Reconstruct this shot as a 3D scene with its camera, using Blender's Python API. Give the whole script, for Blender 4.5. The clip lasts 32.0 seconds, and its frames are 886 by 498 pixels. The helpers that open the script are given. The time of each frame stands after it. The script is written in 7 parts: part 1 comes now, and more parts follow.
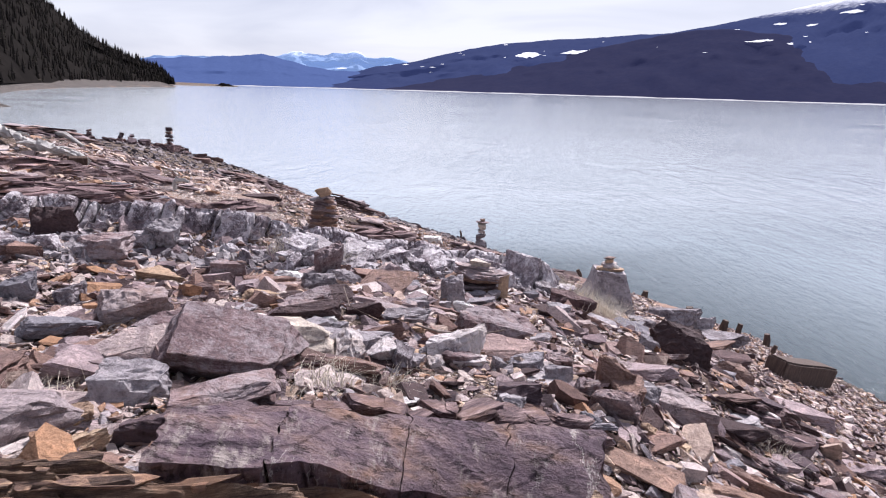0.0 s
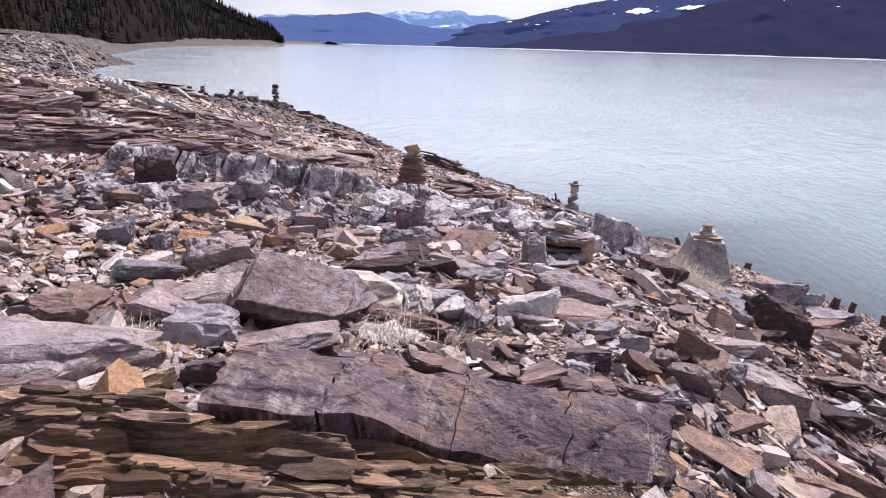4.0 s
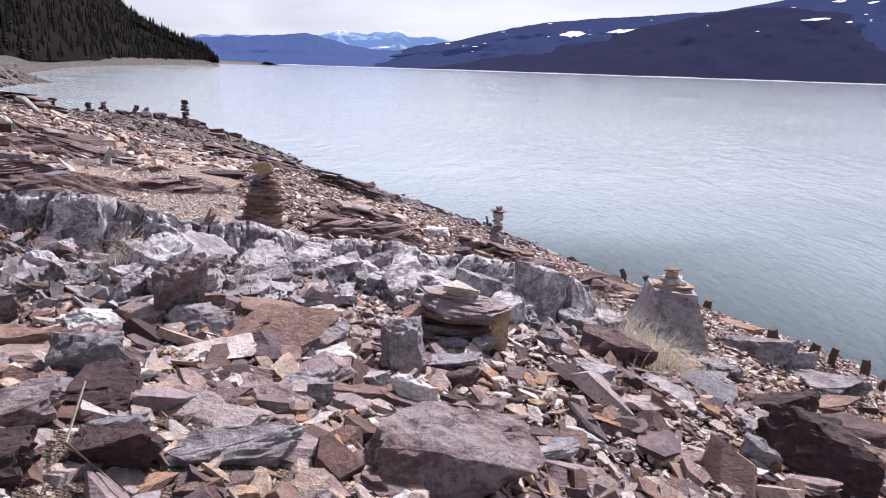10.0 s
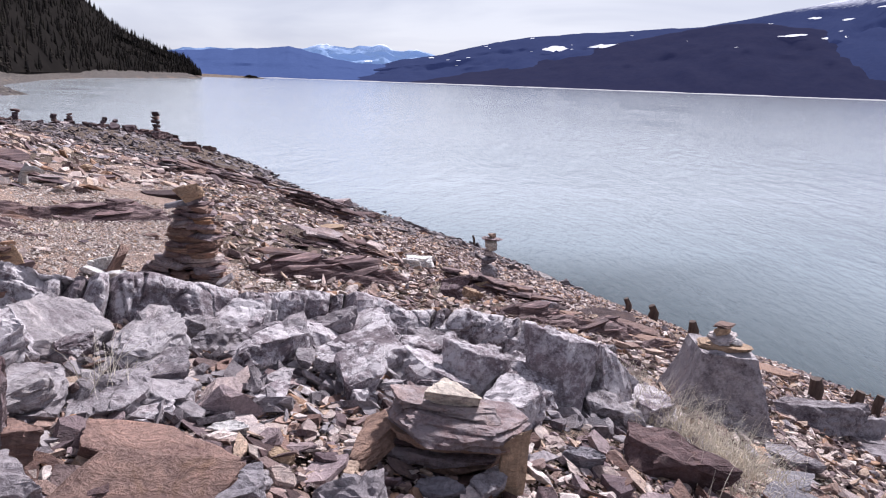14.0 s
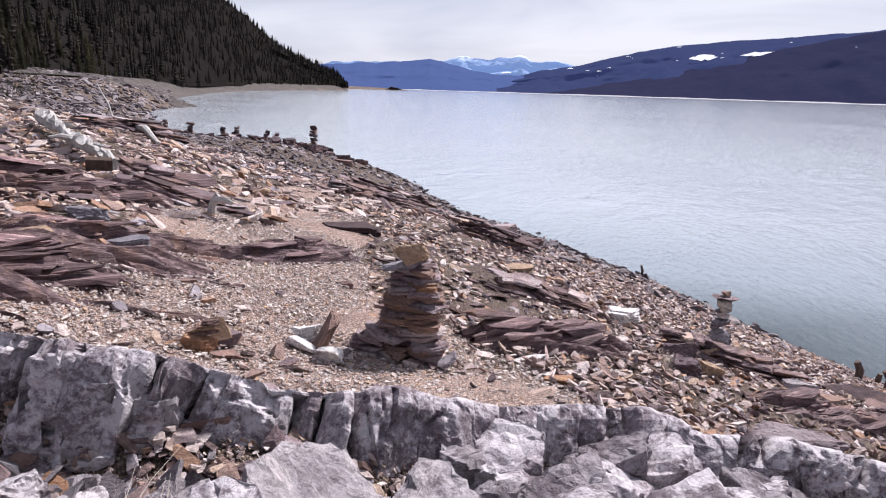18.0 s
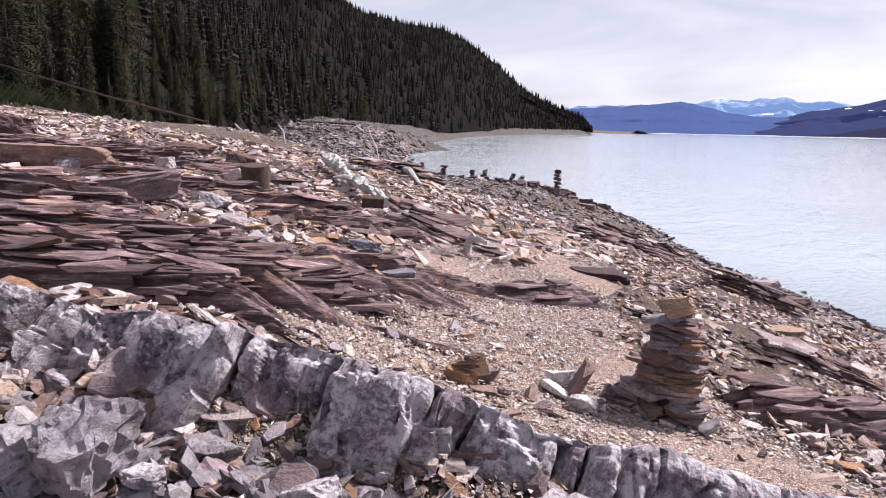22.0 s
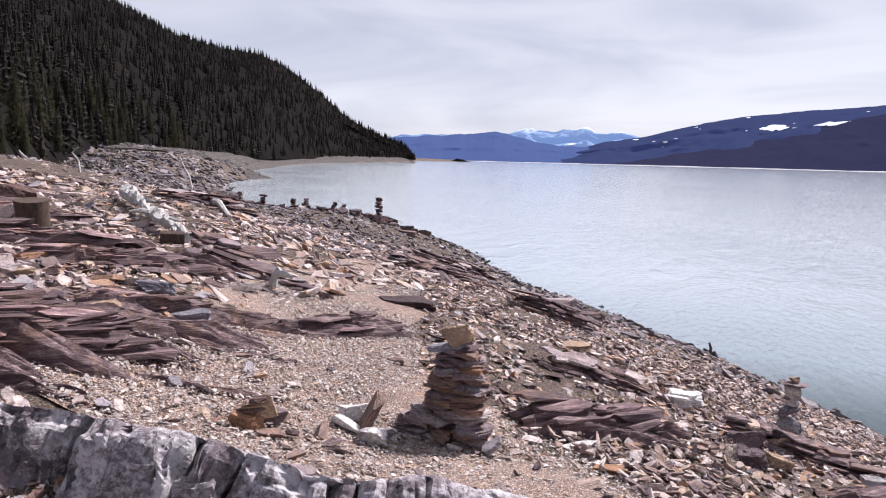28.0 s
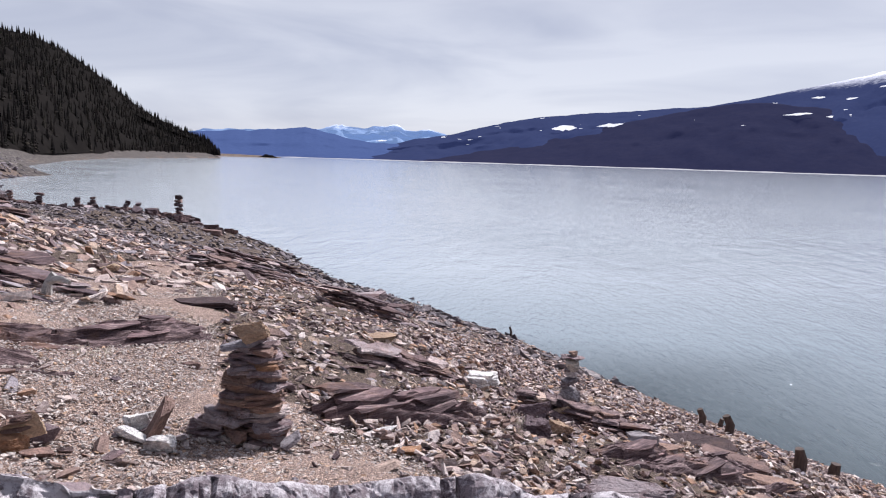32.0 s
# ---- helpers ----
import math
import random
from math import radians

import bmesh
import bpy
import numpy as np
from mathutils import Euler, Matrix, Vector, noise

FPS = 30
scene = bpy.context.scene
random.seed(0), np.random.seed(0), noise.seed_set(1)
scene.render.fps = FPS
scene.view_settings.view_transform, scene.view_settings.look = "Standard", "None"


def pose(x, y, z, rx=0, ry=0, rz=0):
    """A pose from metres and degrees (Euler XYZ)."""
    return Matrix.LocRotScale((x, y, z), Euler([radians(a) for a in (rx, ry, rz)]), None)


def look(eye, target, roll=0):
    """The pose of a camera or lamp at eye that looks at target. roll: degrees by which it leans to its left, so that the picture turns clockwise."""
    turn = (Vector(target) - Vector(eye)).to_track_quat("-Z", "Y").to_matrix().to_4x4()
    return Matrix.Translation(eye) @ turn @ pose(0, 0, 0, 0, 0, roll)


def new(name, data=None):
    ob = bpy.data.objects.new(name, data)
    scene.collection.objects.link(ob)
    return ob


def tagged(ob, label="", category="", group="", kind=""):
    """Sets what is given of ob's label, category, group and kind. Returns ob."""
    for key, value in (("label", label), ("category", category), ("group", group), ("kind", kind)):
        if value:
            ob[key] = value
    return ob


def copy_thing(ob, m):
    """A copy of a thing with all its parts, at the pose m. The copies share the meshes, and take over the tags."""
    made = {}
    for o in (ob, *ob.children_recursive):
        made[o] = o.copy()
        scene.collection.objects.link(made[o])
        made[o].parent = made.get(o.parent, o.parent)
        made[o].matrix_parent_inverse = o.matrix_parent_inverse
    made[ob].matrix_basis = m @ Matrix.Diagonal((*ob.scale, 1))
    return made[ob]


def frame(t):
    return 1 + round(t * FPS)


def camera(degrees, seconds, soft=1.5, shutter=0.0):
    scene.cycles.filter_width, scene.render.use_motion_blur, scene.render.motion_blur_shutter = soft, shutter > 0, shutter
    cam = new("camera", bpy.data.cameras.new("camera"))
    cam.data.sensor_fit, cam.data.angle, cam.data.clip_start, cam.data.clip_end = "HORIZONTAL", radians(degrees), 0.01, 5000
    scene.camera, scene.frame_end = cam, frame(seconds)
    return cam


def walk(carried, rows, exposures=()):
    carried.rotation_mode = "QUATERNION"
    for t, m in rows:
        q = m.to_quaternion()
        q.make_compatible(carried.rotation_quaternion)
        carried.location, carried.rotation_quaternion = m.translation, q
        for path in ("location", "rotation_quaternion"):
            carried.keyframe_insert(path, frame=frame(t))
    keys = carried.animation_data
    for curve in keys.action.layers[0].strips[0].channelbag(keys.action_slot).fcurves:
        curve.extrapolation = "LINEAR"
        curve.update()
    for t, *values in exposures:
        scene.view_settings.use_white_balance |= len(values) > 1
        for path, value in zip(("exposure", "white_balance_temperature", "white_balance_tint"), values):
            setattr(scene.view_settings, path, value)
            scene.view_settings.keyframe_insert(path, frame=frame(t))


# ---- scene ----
cam = camera(67.2, 32.0, soft=1.1)
PATH = [
    (0, (0.779, 0.482, 4.787), (0.649, 2.423, 4.323), 1.7),
    (0.5, (0.744, 0.487, 4.785), (0.511, 2.415, 4.306), 1.7),
    (1, (0.728, 0.465, 4.785), (0.386, 2.373, 4.291), 1.5),
    (1.5, (0.729, 0.46, 4.786), (0.31, 2.348, 4.278), 1.4),
    (2, (0.74, 0.459, 4.789), (0.285, 2.337, 4.272), 1.5),
    (2.5, (0.795, 0.457, 4.783), (0.336, 2.332, 4.258), 1.5),
    (4.5, (0.957, 0.748, 4.703), (0.588, 2.622, 4.109), 1.6),
    (5, (1.018, 0.959, 4.629), (0.684, 2.84, 4.037), 1.5),
    (5.5, (1.094, 1.206, 4.578), (0.768, 3.087, 3.982), 1.6),
    (6, (1.067, 1.523, 4.475), (0.745, 3.404, 3.877), 1.6),
    (6.5, (1.053, 1.835, 4.412), (0.738, 3.718, 3.814), 1.6),
    (7, (1.125, 2.329, 4.433), (0.814, 4.21, 3.828), 1.6),
    (7.5, (1.164, 2.597, 4.448), (0.862, 4.485, 3.861), 1.9),
    (8, (1.109, 2.784, 4.463), (0.82, 4.676, 3.882), 1.9),
    (8.5, (1.097, 3.006, 4.389), (0.824, 4.905, 3.824), 1.8),
    (9, (1.107, 3.231, 4.361), (0.839, 5.134, 3.808), 1.8),
    (9.5, (1.1, 3.451, 4.35), (0.839, 5.36, 3.816), 1.9),
    (10, (1.121, 3.63, 4.311), (0.878, 5.545, 3.788), 1.9),
    (10.5, (1.157, 3.989, 4.267), (0.919, 5.902, 3.736), 1.8),
    (11, (1.242, 4.231, 4.297), (1.006, 6.148, 3.778), 1.8),
    (11.5, (1.254, 4.386, 4.245), (1.026, 6.304, 3.728), 2.0),
    (12, (1.259, 4.558, 4.228), (1.041, 6.482, 3.725), 1.9),
    (12.5, (1.274, 4.761, 4.209), (1.066, 6.688, 3.715), 1.9),
    (13, (1.214, 4.914, 4.188), (1.012, 6.844, 3.705), 2.1),
    (13.5, (1.047, 5.102, 4.188), (0.846, 7.032, 3.702), 2.1),
    (14, (0.916, 5.304, 4.164), (0.718, 7.235, 3.68), 2.1),
    (14.5, (0.773, 5.588, 4.241), (0.568, 7.518, 3.755), 2.0),
    (16.5, (0.118, 6.257, 4.288), (-0.069, 8.192, 3.816), 2.0),
    (17, (-0.025, 6.381, 4.281), (-0.292, 8.306, 3.812), 2.0),
    (17.5, (-0.16, 6.373, 4.288), (-0.638, 8.258, 3.821), 1.9),
    (18, (-0.231, 6.35, 4.31), (-0.812, 8.206, 3.844), 1.8),
    (18.5, (-0.263, 6.345, 4.302), (-0.873, 8.192, 3.836), 1.7),
    (19, (-0.258, 6.341, 4.311), (-0.918, 8.171, 3.848), 1.6),
    (19.5, (-0.28, 6.344, 4.312), (-0.99, 8.158, 3.855), 1.7),
    (20, (-0.302, 6.333, 4.315), (-1.071, 8.124, 3.87), 1.7),
    (20.5, (-0.332, 6.32, 4.315), (-1.17, 8.085, 3.886), 1.7),
    (21, (-0.366, 6.283, 4.33), (-1.319, 7.994, 3.922), 1.6),
    (21.5, (-0.388, 6.264, 4.331), (-1.491, 7.889, 3.948), 1.4),
    (22, (-0.381, 6.259, 4.328), (-1.589, 7.812, 3.968), 1.3),
    (22.5, (-0.365, 6.271, 4.324), (-1.609, 7.8, 3.983), 1.3),
    (23, (-0.345, 6.287, 4.328), (-1.593, 7.815, 4.002), 1.3),
    (23.5, (-0.321, 6.305, 4.334), (-1.568, 7.838, 4.024), 1.2),
    (24, (-0.287, 6.319, 4.336), (-1.533, 7.856, 4.042), 1.3),
    (24.5, (-0.259, 6.324, 4.336), (-1.502, 7.867, 4.059), 1.3),
    (26.5, (-0.103, 6.333, 4.373), (-1.095, 8.049, 4.105), 1.4),
    (27, (-0.102, 6.356, 4.392), (-0.997, 8.124, 4.124), 1.4),
    (27.5, (-0.107, 6.369, 4.403), (-0.931, 8.171, 4.135), 1.4),
    (28, (-0.109, 6.365, 4.408), (-0.887, 8.188, 4.14), 1.5),
    (28.5, (-0.101, 6.376, 4.407), (-0.844, 8.214, 4.143), 1.4),
    (29, (-0.084, 6.373, 4.412), (-0.782, 8.228, 4.149), 1.5),
    (29.5, (-0.06, 6.374, 4.408), (-0.703, 8.249, 4.144), 1.5),
    (30, (-0.048, 6.378, 4.403), (-0.625, 8.275, 4.14), 1.5),
    (30.5, (-0.036, 6.372, 4.398), (-0.538, 8.29, 4.135), 1.6),
    (31, (-0.024, 6.367, 4.396), (-0.451, 8.303, 4.133), 1.8),
    (31.5, (0.022, 6.341, 4.397), (-0.325, 8.293, 4.133), 1.5),
    (32, (0.054, 6.332, 4.396), (-0.192, 8.299, 4.133), 1.8),
]
EXPOSURES = [(0.0, 0.69, 6200, 16.5), (7.0, 0.75, 6250, 16.5), (14.0, 0.55, 6150, 16), (18.0, 0.59, 6250, 16.5), (24.0, 0.81, 6400, 17.5), (32.0, 0.43, 6150, 14)]
walk(cam, [(t, look(eye, target, roll)) for t, eye, target, roll in PATH], EXPOSURES)

# ---- world and light ----
SUN_AZ, SUN_EL = 24.0, 48.0          # degrees right of +y, degrees up
world = bpy.data.worlds.new("overcast_sky")
scene.world = world
world.use_nodes = True
wt = world.node_tree
wt.nodes.clear()


def wnode(kind, **kw):
    n = wt.nodes.new(kind)
    for k, v in kw.items():
        n.inputs[k].default_value = v
    return n


w_out = wt.nodes.new("ShaderNodeOutputWorld")
w_sky = wt.nodes.new("ShaderNodeTexSky")
w_sky.sky_type, w_sky.sun_disc = "NISHITA", False
w_sky.sun_elevation, w_sky.sun_rotation = radians(SUN_EL), radians(SUN_AZ)
w_co = wt.nodes.new("ShaderNodeTexCoord")
w_map = wnode("ShaderNodeMapping", Scale=(1.6, 1.6, 9.0), Rotation=(0.0, radians(7), radians(20)))
w_noise = wnode("ShaderNodeTexNoise", Scale=1.35, Detail=5.0, Roughness=0.5, Distortion=0.5)
w_ramp = wt.nodes.new("ShaderNodeValToRGB")
w_ramp.color_ramp.elements[0].position, w_ramp.color_ramp.elements[0].color = 0.36, (5.3, 5.5, 6.3, 1)
w_ramp.color_ramp.elements[1].position, w_ramp.color_ramp.elements[1].color = 0.60, (7.35, 7.45, 7.85, 1)
w_mix = wt.nodes.new("ShaderNodeMixRGB")
w_mix.inputs[0].default_value = 0.86
w_bg = wnode("ShaderNodeBackground", Strength=0.08)
w_sep = wt.nodes.new("ShaderNodeSeparateXYZ")
w_high = wt.nodes.new("ShaderNodeValToRGB")
w_high.color_ramp.elements[0].position, w_high.color_ramp.elements[0].color = 0.08, (1.0, 1.0, 1.0, 1)
w_high.color_ramp.elements[1].position, w_high.color_ramp.elements[1].color = 0.55, (0.52, 0.53, 0.57, 1)
w_mul = wt.nodes.new("ShaderNodeMixRGB")
w_mul.blend_type = "MULTIPLY"
w_mul.inputs[0].default_value = 1.0
for a, b in ((w_co.outputs["Generated"], w_sep.inputs[0]), (w_sep.outputs[2], w_high.inputs[0]), (w_ramp.outputs[0], w_mul.inputs[1]), (w_high.outputs[0], w_mul.inputs[2])):
    wt.links.new(a, b)
for a, b in ((w_co.outputs["Generated"], w_map.inputs[0]), (w_map.outputs[0], w_noise.inputs["Vector"]), (w_noise.outputs[0], w_ramp.inputs[0]),
             (w_sky.outputs[0], w_mix.inputs[1]), (w_mul.outputs[0], w_mix.inputs[2]), (w_mix.outputs[0], w_bg.inputs[0]), (w_bg.outputs[0], w_out.inputs[0])):
    wt.links.new(a, b)

sun = new("sun", bpy.data.lights.new("sun", "SUN"))
sun.data.energy, sun.data.angle, sun.data.color = 5.0, radians(6), (1.0, 0.96, 0.92)
sun.matrix_world = look((0, 0, 60), (-60 * math.sin(radians(SUN_AZ)) * math.cos(radians(SUN_EL)), -60 * math.cos(radians(SUN_AZ)) * math.cos(radians(SUN_EL)), 60 - 60 * math.sin(radians(SUN_EL))))


# ---- materials ----
class Nodes:
    """A small hand for node materials."""

    def __init__(self, name):
        self.mat = bpy.data.materials.new(name)
        self.mat.use_nodes = True
        self.tree = self.mat.node_tree
        self.bsdf = self.tree.nodes["Principled BSDF"]

    def add(self, kind, **kw):
        n = self.tree.nodes.new(kind)
        for k, v in kw.items():
            n.inputs[k.replace("_", " ")].default_value = v
        return n

    def link(self, a, b):
        self.tree.links.new(a, b)

    def coords(self, scale=(1, 1, 1), world_space=False):
        if world_space:
            src = self.add("ShaderNodeNewGeometry").outputs["Position"]
        else:
            src = self.add("ShaderNodeTexCoord").outputs["Object"]
        m = self.add("ShaderNodeMapping", Scale=scale)
        self.link(src, m.inputs[0])
        return m.outputs[0]

    def noise(self, vec, scale, detail=4.0, rough=0.55, distort=0.0):
        n = self.add("ShaderNodeTexNoise", Scale=scale, Detail=detail, Roughness=rough, Distortion=distort)
        self.link(vec, n.inputs["Vector"])
        return n.outputs[0]

    def ramp(self, fac, stops, hard=False):
        r = self.add("ShaderNodeValToRGB")
        e = r.color_ramp.elements
        while len(e) < len(stops):
            e.new(0.5)
        for i, (p, c) in enumerate(stops):
            e[i].position = p
            e[i].color = (*c, 1) if len(c) == 3 else c
        if hard:
            r.color_ramp.interpolation = "CONSTANT"
        self.link(fac, r.inputs[0])
        return r.outputs[0]

    def mix(self, fac, a, b, how="MIX"):
        m = self.add("ShaderNodeMixRGB")
        m.blend_type = how
        for v, i in ((fac, 0), (a, 1), (b, 2)):
            if hasattr(v, "is_linked"):
                self.link(v, m.inputs[i])
            elif i == 0:
                m.inputs[0].default_value = v
            else:
                m.inputs[i].default_value = (*v, 1)
        return m.outputs[0]

    def maths(self, how, a, b):
        m = self.add("ShaderNodeMath")
        m.operation = how
        for v, i in ((a, 0), (b, 1)):
            if hasattr(v, "is_linked"):
                self.link(v, m.inputs[i])
            else:
                m.inputs[i].default_value = v
        return m.outputs[0]

    def bump(self, height, strength, distance):
        b = self.add("ShaderNodeBump", Strength=strength, Distance=distance)
        self.link(height, b.inputs["Height"])
        self.link(b.outputs[0], self.bsdf.inputs["Normal"])

    def done(self, colour=None, rough=0.85, spec=0.3):
        if colour is not None:
            if hasattr(colour, "is_linked"):
                self.link(colour, self.bsdf.inputs["Base Color"])
            else:
                self.bsdf.inputs["Base Color"].default_value = (*colour, 1)
        if hasattr(rough, "is_linked"):
            self.link(rough, self.bsdf.inputs["Roughness"])
        else:
            self.bsdf.inputs["Roughness"].default_value = rough
        self.bsdf.inputs["Specular IOR Level"].default_value = spec
        return self.mat


SHALE = [(0.0, (0.074, 0.049, 0.051)), (0.09, (0.191, 0.145, 0.154)), (0.20, (0.138, 0.087, 0.078)), (0.31, (0.328, 0.263, 0.274)),
         (0.43, (0.266, 0.176, 0.150)), (0.54, (0.421, 0.348, 0.338)), (0.63, (0.154, 0.114, 0.126)), (0.72, (0.436, 0.339, 0.287)), (0.80, (0.315, 0.232, 0.220)),
         (0.87, (0.554, 0.480, 0.464)), (0.93, (0.362, 0.209, 0.126)), (0.97, (0.587, 0.542, 0.546))]
PALE_SHALE = [(0.0, (0.195, 0.145, 0.140)), (0.14, (0.441, 0.363, 0.339)), (0.30, (0.309, 0.221, 0.191)), (0.44, (0.544, 0.466, 0.431)), (0.58, (0.172, 0.128, 0.136)),
              (0.68, (0.493, 0.380, 0.300)), (0.78, (0.377, 0.237, 0.162)), (0.86, (0.654, 0.586, 0.558)), (0.94, (0.333, 0.305, 0.327))]
DARK_SHALE = [(0.0, (0.070, 0.047, 0.050)), (0.25, (0.130, 0.087, 0.089)), (0.5, (0.190, 0.129, 0.117)), (0.7, (0.110, 0.081, 0.092)),
              (0.86, (0.227, 0.158, 0.137)), (0.95, (0.329, 0.278, 0.286))]
FAR_SHALE = [(0.0, (0.094, 0.082, 0.092)), (0.3, (0.164, 0.144, 0.156)), (0.55, (0.242, 0.215, 0.222)), (0.75, (0.125, 0.109, 0.121)), (0.9, (0.328, 0.300, 0.300))]
GREY = [(0.0, (0.191, 0.173, 0.187)), (0.3, (0.264, 0.241, 0.257)), (0.6, (0.145, 0.126, 0.140)), (0.85, (0.323, 0.299, 0.311))]
PURPLE = [(0.0, (0.174, 0.121, 0.127)), (0.4, (0.250, 0.183, 0.183)), (0.8, (0.312, 0.242, 0.234))]
FINE_GRAVEL = [(0.0, (0.363, 0.308, 0.286)), (0.2, (0.473, 0.418, 0.385)), (0.45, (0.550, 0.495, 0.462)), (0.65, (0.418, 0.363, 0.341)), (0.8, (0.638, 0.583, 0.550)), (0.93, (0.462, 0.319, 0.220))]


def rock_material(name, stops, per_island=False, grain=1.0, layered=True, lichen=0.0, rust=0.25):
    m = Nodes(name)
    if per_island:
        rnd = m.add("ShaderNodeNewGeometry").outputs["Random Per Island"]
    else:
        rnd = m.add("ShaderNodeObjectInfo").outputs["Random"]
    at = m.coords(world_space=True)
    # each stone has its own cut through the pattern
    shift = m.add("ShaderNodeVectorMath")
    spread = m.add("ShaderNodeCombineXYZ")
    for i, k in enumerate((37.0, 91.0, 53.0)):
        m.link(m.maths("MULTIPLY", rnd, k), spread.inputs[i])
    m.link(at, shift.inputs[0])
    m.link(spread.outputs[0], shift.inputs[1])
    at = shift.outputs[0]
    sheet = m.add("ShaderNodeMapping", Scale=(1.0, 1.0, 3.2), Rotation=(0.22, 0.14, 0))
    m.link(at, sheet.inputs[0])
    tone = m.ramp(rnd, stops, hard=True)
    big = m.noise(at, 5.5 * grain, 6, 0.66, 0.9)
    fine = m.noise(at, 48 * grain, 6, 0.75)
    strata = m.noise(sheet.outputs[0], 16 * grain, 5, 0.7, 1.2)
    col = m.mix(0.85, tone, m.ramp(big, [(0.30, (0.50, 0.44, 0.47)), (0.46, (0.92, 0.90, 0.92)), (0.56, (1.08, 1.05, 1.04)), (0.70, (1.60, 1.50, 1.47))]), "MULTIPLY")
    col = m.mix(0.8, col, m.ramp(fine, [(0.28, (0.5, 0.48, 0.49)), (0.5, (1, 1, 1)), (0.75, (1.5, 1.47, 1.43))]), "MULTIPLY")
    if layered:
        col = m.mix(0.28, col, m.ramp(strata, [(0.35, (0.55, 0.5, 0.5)), (0.5, (1, 1, 1)), (0.65, (1.35, 1.3, 1.25))]), "MULTIPLY")
    if rust:
        stain = m.ramp(m.noise(at, 3.6 * grain, 5, 0.7, 1.3), [(0.55, (0, 0, 0)), (0.70, (rust, rust, rust))])
        col = m.mix(stain, col, (0.235, 0.140, 0.090))
    if lichen:
        spread_noise = m.maths("ADD", m.maths("MULTIPLY", m.noise(at, 2.6 * grain, 5, 0.65, 0.3), 0.42), m.maths("MULTIPLY", m.noise(at, 17.0 * grain, 10, 0.82, 0.1), 0.58))
        white = m.ramp(spread_noise, [(0.46, (0, 0, 0)), (0.54, (lichen, lichen, lichen))])
        col = m.mix(white, col, (0.60, 0.56, 0.585))
        dark = m.ramp(m.noise(at, 5.0 * grain, 12, 0.84, 0.2), [(0.38, (0.26, 0.22, 0.25)), (0.45, (1, 1, 1))])
        col = m.mix(0.85, col, dark, "MULTIPLY")
    height = m.maths("ADD", m.maths("MULTIPLY", fine, 0.45), m.maths("ADD", big, m.maths("MULTIPLY", strata, 0.7 if layered else 0.4)))
    m.bump(height, 1.0, 0.028 / grain)
    return m.done(col, m.ramp(fine, [(0.3, (0.68, 0.68, 0.68)), (0.7, (0.95, 0.95, 0.95))]), 0.22)


M_ROCK = rock_material("mixed_shale", SHALE)
M_RUBBLE = rock_material("shale_rubble", SHALE, per_island=True)
M_DARK = rock_material("dark_layered_shale", DARK_SHALE)
M_DARK_RUBBLE = rock_material("dark_shale_chips", DARK_SHALE, per_island=True)
M_SLOPE = rock_material("pale_shale_chips", PALE_SHALE, per_island=True)
M_FAR_RUBBLE = rock_material("grey_far_shale", FAR_SHALE, per_island=True)
M_GRAVEL = rock_material("pale_gravel", FINE_GRAVEL, per_island=True, layered=False, rust=0.1)
M_GREY = rock_material("grey_weathered_rock", GREY, layered=False, lichen=0.38, rust=0.10)
M_GREY_RUBBLE = rock_material("grey_rock_chips", GREY, per_island=True, layered=False, lichen=0.25, rust=0.1)
M_RIB = rock_material("mottled_grey_bedrock", [(0.0, (0.185, 0.155, 0.172)), (0.35, (0.230, 0.196, 0.215)), (0.7, (0.145, 0.118, 0.132))], grain=1.3, layered=False, lichen=0.9, rust=0.10)
M_PURPLE = rock_material("purple_slab", PURPLE, grain=0.8, lichen=0.3, rust=0.4)


